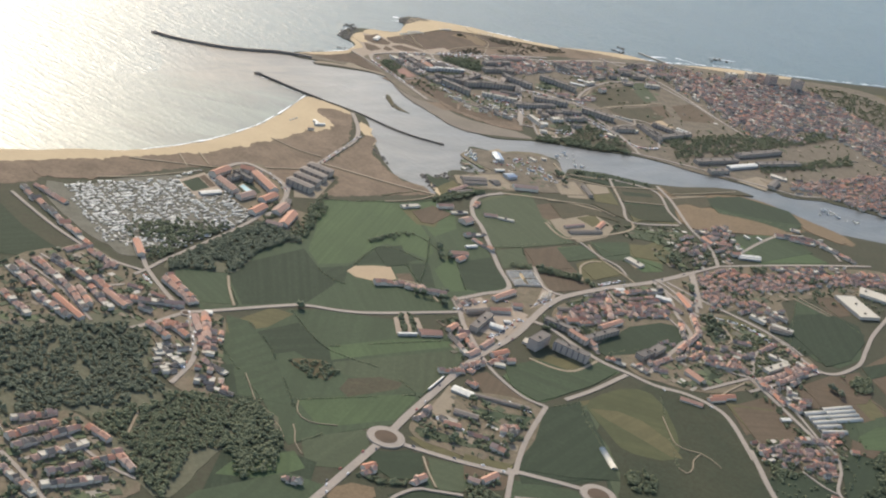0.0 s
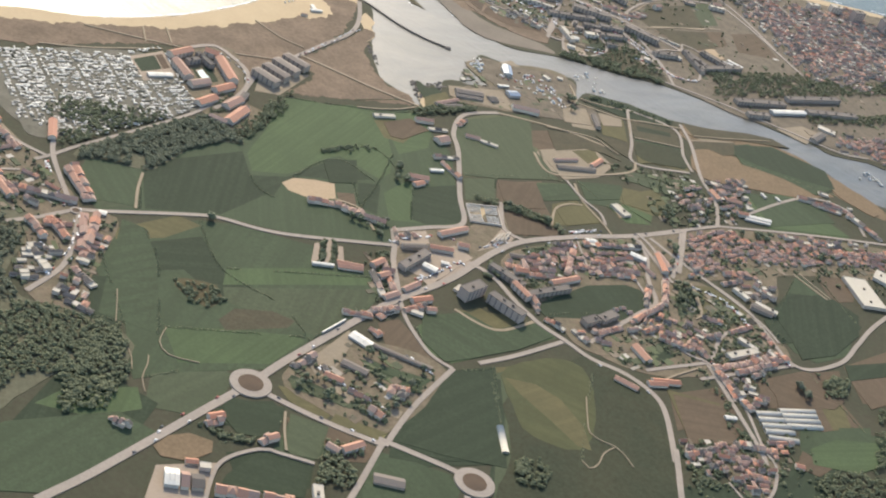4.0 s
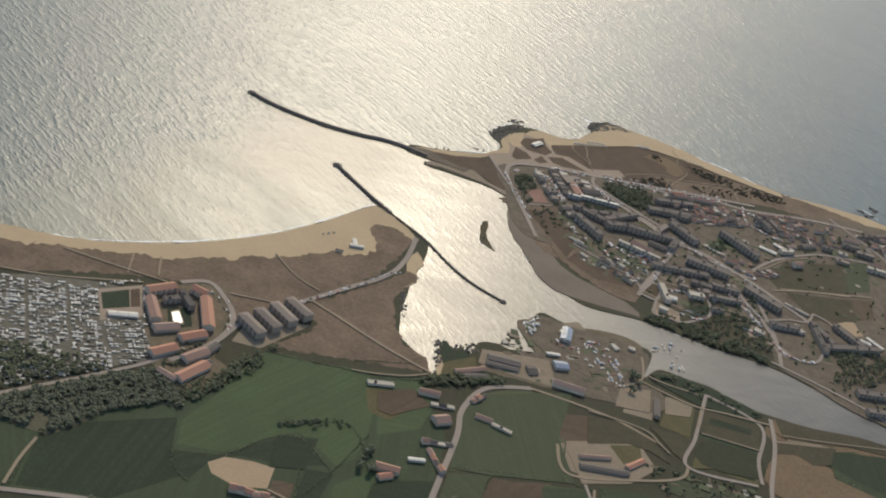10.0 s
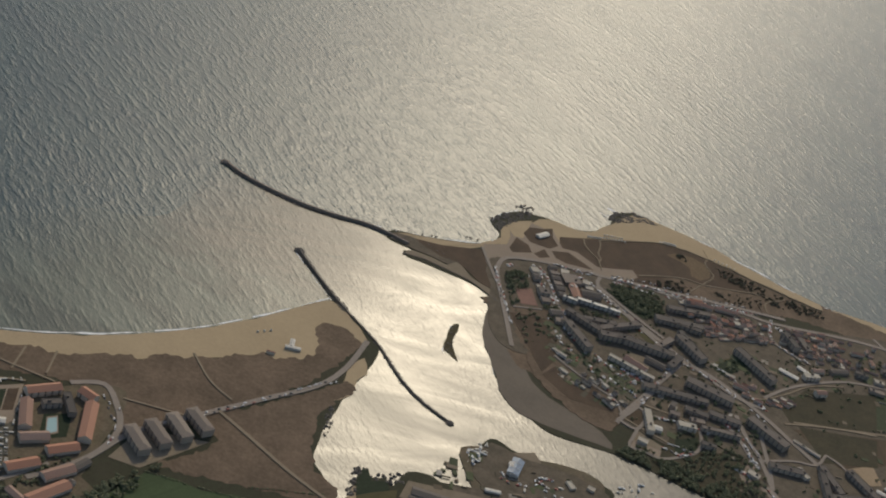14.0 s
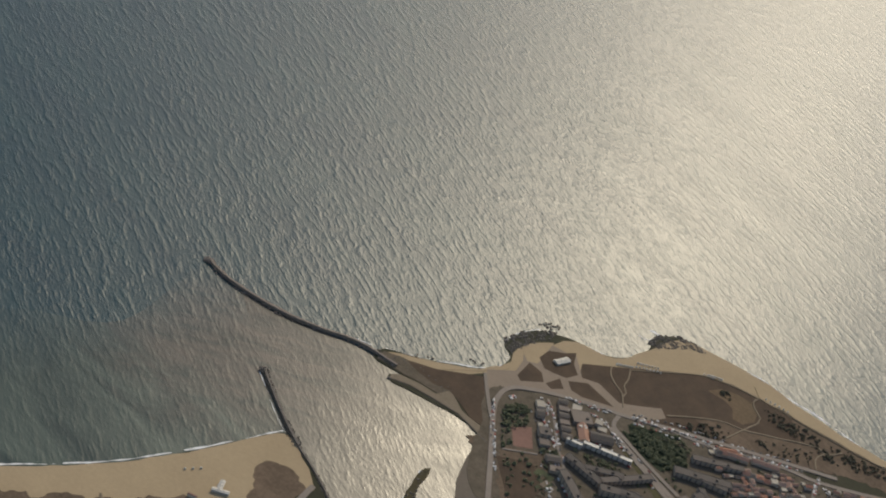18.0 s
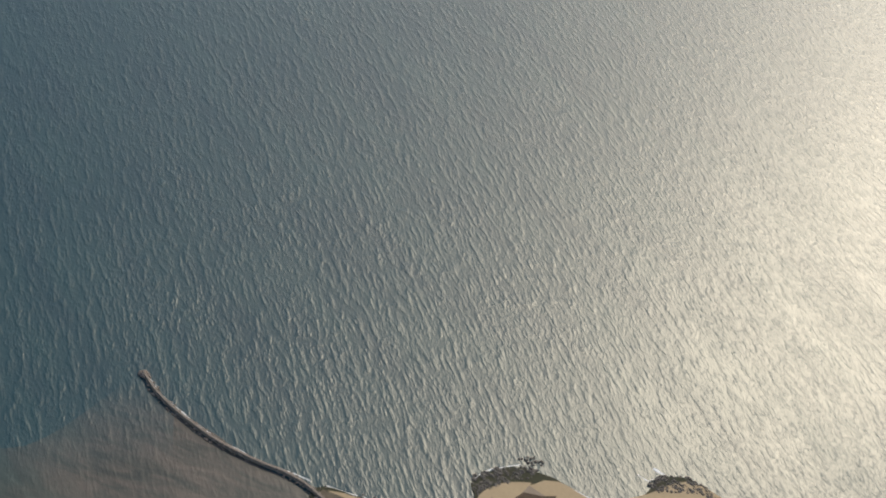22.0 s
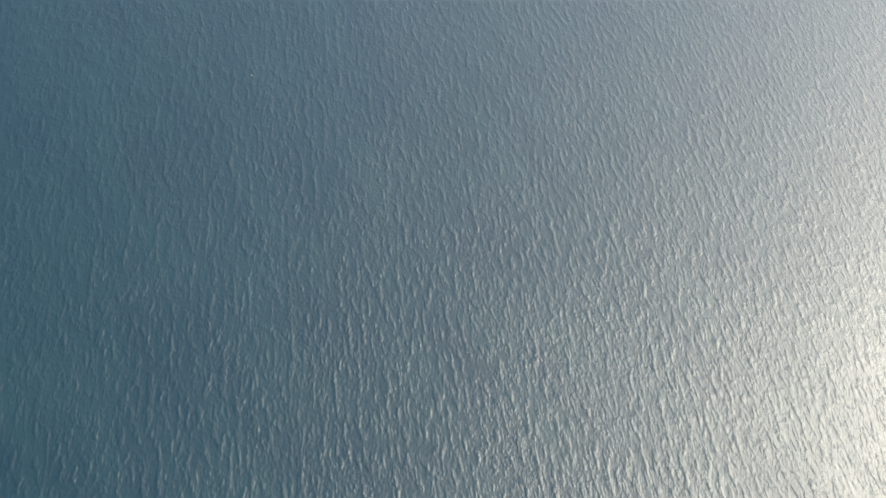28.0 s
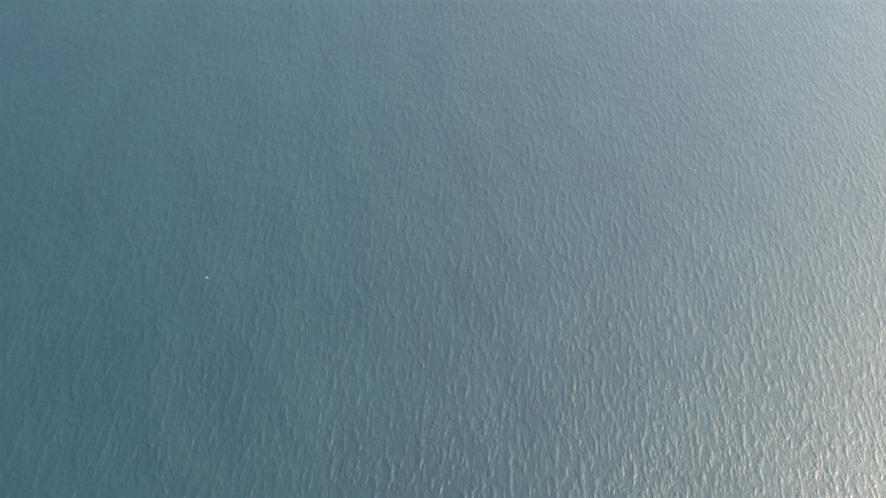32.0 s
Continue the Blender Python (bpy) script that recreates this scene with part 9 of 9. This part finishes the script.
def wood(n, kind, pts):
    """A stand of trees in one mesh, with uneven crowns and gaps."""
    shapes = [crown_shape(1.3, 3.0, 9, 1.0, TUFTS) for _ in range(8)]
    xs, ys = [p[0] for p in pts], [p[1] for p in pts]
    n, verts, faces, made = int(1.5 * n), [], [], 0
    for _ in range(n * 20):
        p = (random.uniform(min(xs), max(xs)), random.uniform(min(ys), max(ys)))
        if made >= n:
            break
        if not inside(p, pts) or noise.noise((p[0] * 0.09, p[1] * 0.09, 2)) < -0.42 or not clear_of_roads(p, 0.5) or not free(*p, 0.5):
            continue
        made += 1
        vs, fs = random.choice(shapes)
        a, k = random.uniform(0, 6.28), random.uniform(0.45, 0.95)
        c, s, m = math.cos(a) * k, math.sin(a) * k, len(verts)
        verts += [(p[0] + c * x - s * y, p[1] + s * x + c * y, LAND - 0.7 * k + k * z) for x, y, z in vs]
        faces += [tuple(q + m for q in f) for f in fs]
    if verts:
        label = "dense dark pine wood with ragged crowns" if kind == "pine" else "green broadleaf copse with ragged crowns"
        tagged(new("wood", mesh_of("wood", verts, faces, PINEWOOD if kind == "pine" else LEAFWOOD)), label, "wood", kind="stuff")


def wood_leaf(name, a, b):
    m, t, s = nodes(name)
    rnd = t.nodes.new("ShaderNodeNewGeometry").outputs["Random Per Island"]
    t.links.new(blend(t, span(t, rnd, 0, 1), a, b), s.inputs["Base Color"])
    s.inputs["Roughness"].default_value = 0.85
    s.inputs["Specular IOR Level"].default_value = 0.2
    bumped(t, s, noise_of(t, where(t), 3.0, 4), 0.6, 0.3)
    return m


PINEWOOD = wood_leaf("pinewood_leaf", (0.105, 0.112, 0.072), (0.152, 0.155, 0.098))
LEAFWOOD = wood_leaf("copse_leaf", (0.092, 0.102, 0.058), (0.16, 0.163, 0.092))
GORSE = wood_leaf("dune_shrub", (0.085, 0.075, 0.05), (0.13, 0.112, 0.072))
wood(820, "pine", [(-139.8, 424.1), (-121.2, 450.8), (-96.5, 476.3), (-86.5, 474.3), (-76.6, 462.2), (-84.7, 460.4), (-99.4, 444.4), (-107.1, 427.9), (-112.7, 419.2), (-119.3, 418.7), (-131.3, 418.1), (-139.4, 413.5)])
wood(150, "leaf", [(-160.2, 448.5), (-140.4, 459.9), (-118, 458.1), (-133.5, 436.1), (-148.9, 413.6)])
wood(60, "leaf", [(-85.1, 474.8), (-77.4, 485.6), (-67, 505), (-67.8, 495.2), (-76.6, 463.2)])
wood(130, "leaf", [(-157.3, 458.7), (-131.6, 466.8), (-102.2, 472.4), (-139.3, 435.2), (-149.4, 443.4)])
wood(1190, "pine", [(-214.6, 339.1), (-153.6, 362), (-147.4, 348.6), (-149.2, 328.5), (-140.6, 314.1), (-151.1, 301.3), (-170.7, 294.6), (-207.2, 278)])
wood(884, "leaf", [(-138.9, 312.4), (-113.7, 313.1), (-100.2, 305.4), (-102.1, 284.9), (-119, 279.9), (-132, 273.7), (-141.5, 244.2), (-148.1, 254.2), (-168.4, 288.4), (-149.1, 301)])
wood(306, "leaf", [(-123.9, 290.6), (-105.4, 312.3), (-97.7, 288), (-101.2, 269.2), (-115.3, 260.2)])
wood(408, "leaf", [(184.8, 709.6), (282.7, 768.9), (287.2, 755.5), (191.4, 692.5)])
wood(442, "leaf", [(186, 688.2), (261.8, 737.8), (374.3, 820.3), (362.2, 793.7), (254.1, 717.8), (186.1, 676.7)])
wood(221, "leaf", [(246.3, 686.6), (340.8, 746.8), (336.9, 728.4), (246.7, 677.2)])
wood(340, "leaf", [(375.7, 914.5), (421.8, 924.4), (447.8, 903.4), (411.8, 829.2), (397.1, 859.3)])
wood(255, "leaf", [(85.2, 665.9), (116.9, 666.8), (152.1, 670.3), (149, 675.6), (116.8, 679.9), (94.3, 678.6)])
wood(102, "leaf", [(24, 472.5), (40.3, 473.6), (64.3, 470.9), (74.9, 460.9), (71.6, 458.9), (60.3, 465.7), (38.8, 468.6)])
wood(102, "leaf", [(-1.8, 541.1), (23.1, 564.7), (36.6, 564.4), (24.6, 555.5), (1.6, 537.2)])
wood(30, "leaf", [(99.2, 621.2), (125.6, 624), (151.5, 618.9), (147.5, 613.7), (121.3, 613.1), (98.8, 614.8)])
wood(68, "leaf", [(-69.7, 507.7), (-59.8, 525.2), (-61.2, 504.3), (-73.5, 474.4), (-76, 474.8)])
wood(51, "leaf", [(33.3, 419.7), (38.2, 416), (35.8, 406.5), (29.8, 407.4)])
wood(44, "leaf", [(120.5, 446.4), (131.3, 447.6), (127.6, 428.7), (118.4, 428.2)])
wood(110, "leaf", [(46.9, 805.7), (68.8, 818.1), (76.7, 812.9), (80.8, 798.3), (71.9, 788), (55.1, 793.4)])
wood(40, "leaf", [(-0.8, 767.3), (8.1, 778.1), (14.3, 764.6), (6.5, 754.3)])
wood(60, "leaf", [(46.4, 798.2), (74.8, 810.4), (79.1, 797.9), (74, 790.5), (56.9, 792)])
wood(130, "leaf", [(110.8, 689.7), (118.3, 703.7), (138.1, 710.2), (153.8, 698.6), (153.3, 684.7), (132.8, 674.3), (121.9, 675.2)])
wood(30, "leaf", [(-1.1, 770.8), (9.2, 779.5), (13.5, 761.6), (4.6, 752.3)])
wood(60, "leaf", [(-33.1, 267.8), (-27.3, 271.9), (-20.4, 266.8), (-21.2, 257.7), (-32.8, 256.8)])
wood(60, "leaf", [(36.2, 291.3), (45.2, 297.1), (49.6, 291.6), (45.7, 280.8), (36.4, 279.7)])
wood(260, "leaf", [(160.3, 325), (182.5, 335.2), (217, 331.3), (189.1, 276.3), (142.1, 277)])
wood(60, "leaf", [(179.3, 400.9), (194.9, 401.5), (190, 388.5), (182.1, 392)])
wood(25, "leaf", [(36.1, 289.5), (41.7, 293.4), (40.1, 284.9), (36.1, 284.5)])
wood(170, "leaf", [(160.7, 329.4), (188.1, 340.7), (193.8, 338.8), (176.9, 297.6), (135.8, 290.8), (154.9, 308)])
wood(40, "leaf", [(181.5, 400.5), (194.1, 400.5), (189.1, 387.2), (179.2, 384)])
wood(50, "leaf", [(203.9, 385.7), (214.4, 389), (195.4, 342.7), (189.7, 341.1)])


# ---- hedges ----
def hedge(pts):
    """A ragged line of bushes along a field's edge."""
    verts, faces = [], []
    line = smooth_line(pts, 0.8)
    for p in line:
        if noise.noise((p.x * 0.08, p.y * 0.08, 11)) < -0.22 or not clear_of_roads(p, 0.3):
            continue
        for _ in range(2):
            vs, fs = random.choice(TUFTS)
            x, y, k, n = p.x + random.uniform(-0.5, 0.5), p.y + random.uniform(-0.5, 0.5), random.uniform(0.15, 0.42), len(verts)
            verts += [(x + k * a, y + k * b, LAND + 0.35 * k + k * c) for a, b, c in vs]
            faces += [tuple(i + n for i in f) for f in fs]
    if verts:
        tagged(new("hedge", mesh_of("hedge", verts, faces, LEAFWOOD)), "ragged dark green hedge along a field edge", "hedge", kind="stuff")


hedge([(-71.7, 437.2), (-68.6, 429.7), (-60.8, 424.4)])
hedge([(-115.3, 424.6), (-110.8, 388.8)])
hedge([(-27.9, 454.7), (-23.6, 433.8)])
hedge([(-10.5, 490.9), (-16, 463.5), (-23.8, 436)])
hedge([(-0.7, 465.4), (-1.7, 437.4)])
hedge([(-122, 360.1), (-103.7, 313.1)])
hedge([(-87.3, 391.3), (-75.7, 362.9), (-54.9, 351.6)])
hedge([(-46.4, 343.5), (-39.6, 331.4)])
hedge([(39.6, 496.1), (38.3, 475.1)])
hedge([(64.3, 538.8), (67.8, 513.4), (80.5, 513.2)])
hedge([(82.2, 516.8), (96.6, 499.4)])
hedge([(0.4, 357.9), (5.6, 342.9), (14, 337.4)])
hedge([(14.9, 335.8), (30.6, 343)])
hedge([(31.2, 344), (32.6, 289.1)])
hedge([(72.2, 356.7), (66.3, 327.6), (61.9, 300.9)])
hedge([(164.8, 430.4), (192.5, 488.5)])
hedge([(51.2, 389), (74.5, 400.2)])
hedge([(105.6, 443), (107.1, 426.7)])
hedge([(-82.7, 295.6), (-95.5, 286.1)])
hedge([(-90.9, 317.9), (-41.9, 333)])
hedge([(-73.7, 363.9), (-19.2, 383.4)])
hedge([(-106.6, 376.2), (-98.4, 354.8), (-92.2, 313.2)])
hedge([(30, 334.5), (34.2, 288.7)])
hedge([(-54, 445.8), (-37, 471.3), (-18.4, 462)])
hedge([(-38, 481), (-18, 491.3), (-3.4, 467.3)])
hedge([(40.9, 471.7), (64.7, 466.2)])
hedge([(24.7, 492.1), (67.7, 512.3)])
hedge([(119.1, 556.3), (148.7, 560.2)])
hedge([(183.9, 593.7), (209.8, 591.4), (238.5, 586.7)])
hedge([(185.9, 523.6), (234.9, 537.1)])
hedge([(201.8, 491), (213.6, 454)])
hedge([(175.1, 401.7), (192.7, 366.2)])
hedge([(-38, 334.9), (-15.2, 367.6)])
hedge([(-121.8, 317.1), (-103.7, 313.1)])
hedge([(-20.6, 527.4), (1, 541.1), (12.3, 544.1)])
hedge([(-63.1, 517.5), (-42.2, 523.5), (-20.8, 530.8)])
hedge([(-29.1, 535.9), (-5.2, 551.5)])
hedge([(-46.2, 283), (-44.5, 275.3)])
hedge([(-65.5, 264.6), (-53.6, 271.1)])

# ---- cemetery ----
def cemetery(pts):
    """A walled burial ground with rows of pale tombs."""
    a, b, c, d = (Vector(p) for p in pts)
    ring = [a, b, c, d, a]
    ground = tagged(new("cemetery"), "walled cemetery with rows of pale stone tombs", "cemetery")
    floor = slab("floor", [tuple(p) for p in ring[:4]], LAND, top_at((a + c) / 2) + 0.01, GROUND["sand"])
    floor.parent = ground
    for p, r in zip(ring, ring[1:]):
        w = hung("wall", mesh_of("wall", *cuboid((r - p).length, 0.25, 1.0), WALL), ground)
        w.matrix_basis = Matrix.Translation((*((p + r) / 2), LAND)) @ pose(0, 0, 0, 0, 0, math.degrees(math.atan2(r.y - p.y, r.x - p.x)))
    for i, j in itertools.product(range(14), range(9)):
        if i in (6, 7) or j == 4:
            continue
        u, v = (i + 0.9) / 14.8, (j + 0.8) / 9.6
        p = (a * (1 - u) + b * u) * (1 - v) + (d * (1 - u) + c * u) * v
        k = hung("tomb", TOMB if (i * 5 + j * 3) % 7 else VAULT, ground)
        k.matrix_basis = Matrix.Translation((*p, LAND + 0.1)) @ pose(0, 0, 0, 0, 0, math.degrees(math.atan2(b.y - a.y, b.x - a.x)))


TOMB = mesh_of("tomb", *fused(cuboid(0.45, 0.9, 0.4), cuboid(0.4, 0.12, 0.45, 0, 0.4, 0.4)), WHITE)
VAULT = mesh_of("tomb", *fused(cuboid(0.7, 0.9, 0.8), gable_roof(0.7, 0.9, 0.8, 0.25, 0.04, 0.04)), WHITE)
cemetery([(23.8, 463.3), (38.6, 468.1), (39.8, 452.5), (25.5, 449.2)])

# ---- swimming pool ----
def pool(pts):
    rim = slab("pool", [tuple(p) for p in pts], LAND, top_at(pts[0]) + 0.05, GROUND["plaza"])
    mid = sum((Vector(p) for p in pts), Vector((0, 0))) / len(pts)
    inner = slab("pool_water", [tuple(mid + (Vector(p) - mid) * 0.8) for p in pts], LAND, top_at(pts[0]) + 0.06, POOL)
    inner.parent = rim
    tagged(rim, "light blue outdoor swimming pool with pale paving", "pool")


POOL = water("pool_water", (0.20, 0.36, 0.38), (0.22, 0.38, 0.4), 0.3, 0.1, 0.02, 0.05, 0.1)
pool([(-105.6, 518.3), (-103.1, 521.9), (-97.6, 513.7), (-100.3, 509)])


def bushes(n, pts, leaf=LEAFWOOD, label="scattered dark green garden shrubs"):
    """Shrubs and small trees scattered between houses, in one mesh."""
    xs, ys = [p[0] for p in pts], [p[1] for p in pts]
    verts, faces, made = [], [], 0
    for _ in range(n * 12):
        p = (random.uniform(min(xs), max(xs)), random.uniform(min(ys), max(ys)))
        if made >= n or not inside(p, pts) or not clear_of_roads(p, 0.3) or not free(*p, 0.2):
            continue
        made += 1
        size = random.uniform(0.3, 0.95)
        for _ in range(5):
            vs, fs = random.choice(TUFTS)
            x, y, k, m = p[0] + random.uniform(-0.8, 0.8) * size, p[1] + random.uniform(-0.8, 0.8) * size, size * random.uniform(0.4, 0.8), len(verts)
            z = random.uniform(0.2, 1.1) * size
            verts += [(x + k * a, y + k * b, LAND + 0.1 + z + k * c) for a, b, c in vs]
            faces += [tuple(i + m for i in f) for f in fs]
    tagged(new("shrubs", mesh_of("shrubs", verts, faces, leaf)), label, "shrub", kind="stuff")


bushes(120, [(42, 424.4), (51, 441.1), (77.7, 459.5), (108.6, 475.6), (109.7, 445.2), (75.9, 425.3), (57.6, 403.6), (47.9, 402.6)])
bushes(160, [(132.4, 489.8), (168.3, 517.3), (253.7, 533.3), (246.5, 506.1), (191.4, 483.3), (157.2, 466.4), (124.8, 449.6)])
bushes(110, [(89.2, 399.6), (108.4, 419.1), (124.2, 444), (155.3, 437.4), (167.9, 404.1), (121.1, 377.1), (91.6, 369), (75.7, 377.9)])
bushes(110, [(123.4, 539.2), (152.1, 550.9), (177, 551.7), (165, 515.5), (130.5, 497.6), (117.1, 506.2)])
bushes(90, [(-48.3, 306.4), (-23.7, 337.4), (12.4, 334.3), (-11.2, 290), (-31.1, 294.5)])
bushes(20, [(-21.8, 400.1), (-8.5, 409.6), (-7.4, 376.1), (-16.8, 367.5)])
bushes(160, [(-208.4, 398.4), (-187.2, 418.9), (-163.4, 415.9), (-132.2, 378.7), (-152.6, 365.6), (-203.1, 346.7)])
bushes(140, [(-196.2, 278.6), (-172.4, 289.3), (-149.1, 255.7), (-160.5, 239.2), (-191.6, 233.7)])
bushes(50, [(104.8, 328.9), (126, 335.5), (153.8, 336.9), (138.1, 308.3), (121.1, 305.1), (104.2, 314.1)])
bushes(30, [(-150.4, 366.2), (-131.1, 374.1), (-132.5, 332.7), (-141.1, 318), (-148.6, 332.9)])
bushes(30, [(-128.8, 374.8), (-117.2, 373.2), (-119.4, 336), (-115.8, 313.9), (-129.5, 316.7)])
bushes(90, [(134.2, 449.1), (152.5, 436.9), (158.1, 407.3), (131.8, 383.8), (125.4, 411.3)])
bushes(60, [(97.1, 545.4), (124.7, 551.1), (150.4, 561.2), (150, 546.9), (110.6, 528.6)])
bushes(40, [(36.9, 417.1), (72.6, 458), (78.2, 437.2), (60.9, 405), (47.7, 397.7)])
bushes(330, [(186.5, 876.9), (303.2, 910.7), (413.7, 906.6), (415.6, 837), (337.1, 675.4), (218.7, 656.4), (174.9, 666.2), (156.8, 697.1), (165.2, 799.4)])
bushes(60, [(-20.8, 308.1), (-8.6, 305.9), (-10.6, 294.5), (-21.8, 298.5)])
bushes(40, [(13.6, 739.6), (23.5, 751.2), (39.2, 727.9), (26.8, 714.1)])
bushes(200, [(37.3, 733.2), (86.9, 735), (119.2, 793.6), (210.1, 876.1), (210.4, 843.9), (147.6, 772.6), (136, 749.7), (160, 690.3), (118.3, 703.7), (90.6, 690.1), (80.4, 705.1)])
bushes(40, [(-100.7, 493.5), (-83.4, 508.5), (-82.1, 497), (-92.4, 478.4)])
bushes(80, [(40.7, 474.5), (51, 475.2), (67.1, 469.1), (66, 465.4), (50.2, 469), (41.1, 469.8)])
bushes(160, [(29.6, 783), (44, 793.4), (79.2, 810.2), (101.7, 833.2), (134.9, 846.4), (156.5, 853), (159.4, 809.4), (147.6, 772.6), (141.7, 751.2), (160, 690.3), (118.3, 703.7), (90.6, 690.1), (80.4, 705.1), (44.8, 713.1)])
bushes(70, [(-91.7, 348.6), (-75.8, 351.6), (-71.7, 342.3), (-76.8, 334.4), (-86, 338.4)])
bushes(40, [(-44.3, 476.8), (-23.7, 493.2), (-17.7, 491.2), (-42.2, 472.6)])
bushes(30, [(-34.9, 384.4), (-34.6, 403), (-32.4, 400), (-32, 388.5)])
bushes(30, [(-39.4, 384.8), (-39.4, 399.5), (-37, 402), (-37.4, 385.4)])
bushes(40, [(-30.5, 278.4), (-17.2, 282.2), (-19, 274.2), (-31.1, 269.5)])
bushes(50, [(-74, 271.3), (-62.9, 270.4), (-54.1, 270.1), (-55.1, 267.9), (-64.7, 267.1)])
bushes(70, [(104.5, 329.9), (114.9, 319.8), (119.7, 314.6), (106.4, 298.1), (104.3, 316.8)])
bushes(40, [(131, 374.1), (130.6, 349.8), (136.6, 339.4), (131.7, 334.4), (125.7, 348.4)])
bushes(70, [(92.2, 880.2), (111, 880), (125.4, 879.1), (123.3, 872.6), (108.8, 867.6), (96.7, 870.8)], GORSE, "dry brown-green dune shrubs")
bushes(70, [(126.8, 877.9), (136.5, 882.4), (155.9, 884), (159, 877.9), (147.6, 870.6), (135.4, 872)], GORSE, "dry brown-green dune shrubs")
bushes(40, [(61.8, 825.1), (80.7, 843.7), (89.8, 846.4), (84.7, 832.6), (66.6, 822.9)], GORSE, "dry brown-green dune shrubs")
bushes(40, [(94.7, 849.4), (123.3, 865.9), (126.7, 854.4), (105.9, 845.6)], GORSE, "dry brown-green dune shrubs")
bushes(14, [(72, 870.7), (76.4, 876.1), (77.8, 869.1), (74.9, 865.6)], GORSE, "dry brown-green dune shrubs")
bushes(25, [(108, 863.8), (121.6, 871.8), (129.4, 865.2), (136.6, 867.6), (125, 873.7)], GORSE, "dry brown-green dune shrubs")
bushes(45, [(41.5, 768.3), (54.4, 774.5), (58.4, 768.4), (49.3, 760.1)])
bushes(30, [(-1.1, 765.3), (1, 767.7), (14.1, 745.1), (11.6, 742.1)])
bushes(30, [(23.7, 753.5), (30.1, 761.1), (39.3, 747.8), (33, 743.2)])
bushes(170, [(109.2, 385.9), (142.7, 436.8), (171.4, 424.8), (151.4, 379.5), (126.3, 363.3)])
bushes(120, [(106.6, 328.5), (133.8, 339.5), (166.4, 374.4), (162, 330.2), (129.6, 288.4), (100.7, 289.1)])
bushes(60, [(201.2, 503.5), (244.1, 525.5), (262.2, 512.7), (242.9, 469.7), (232.4, 489.9), (198, 478)])
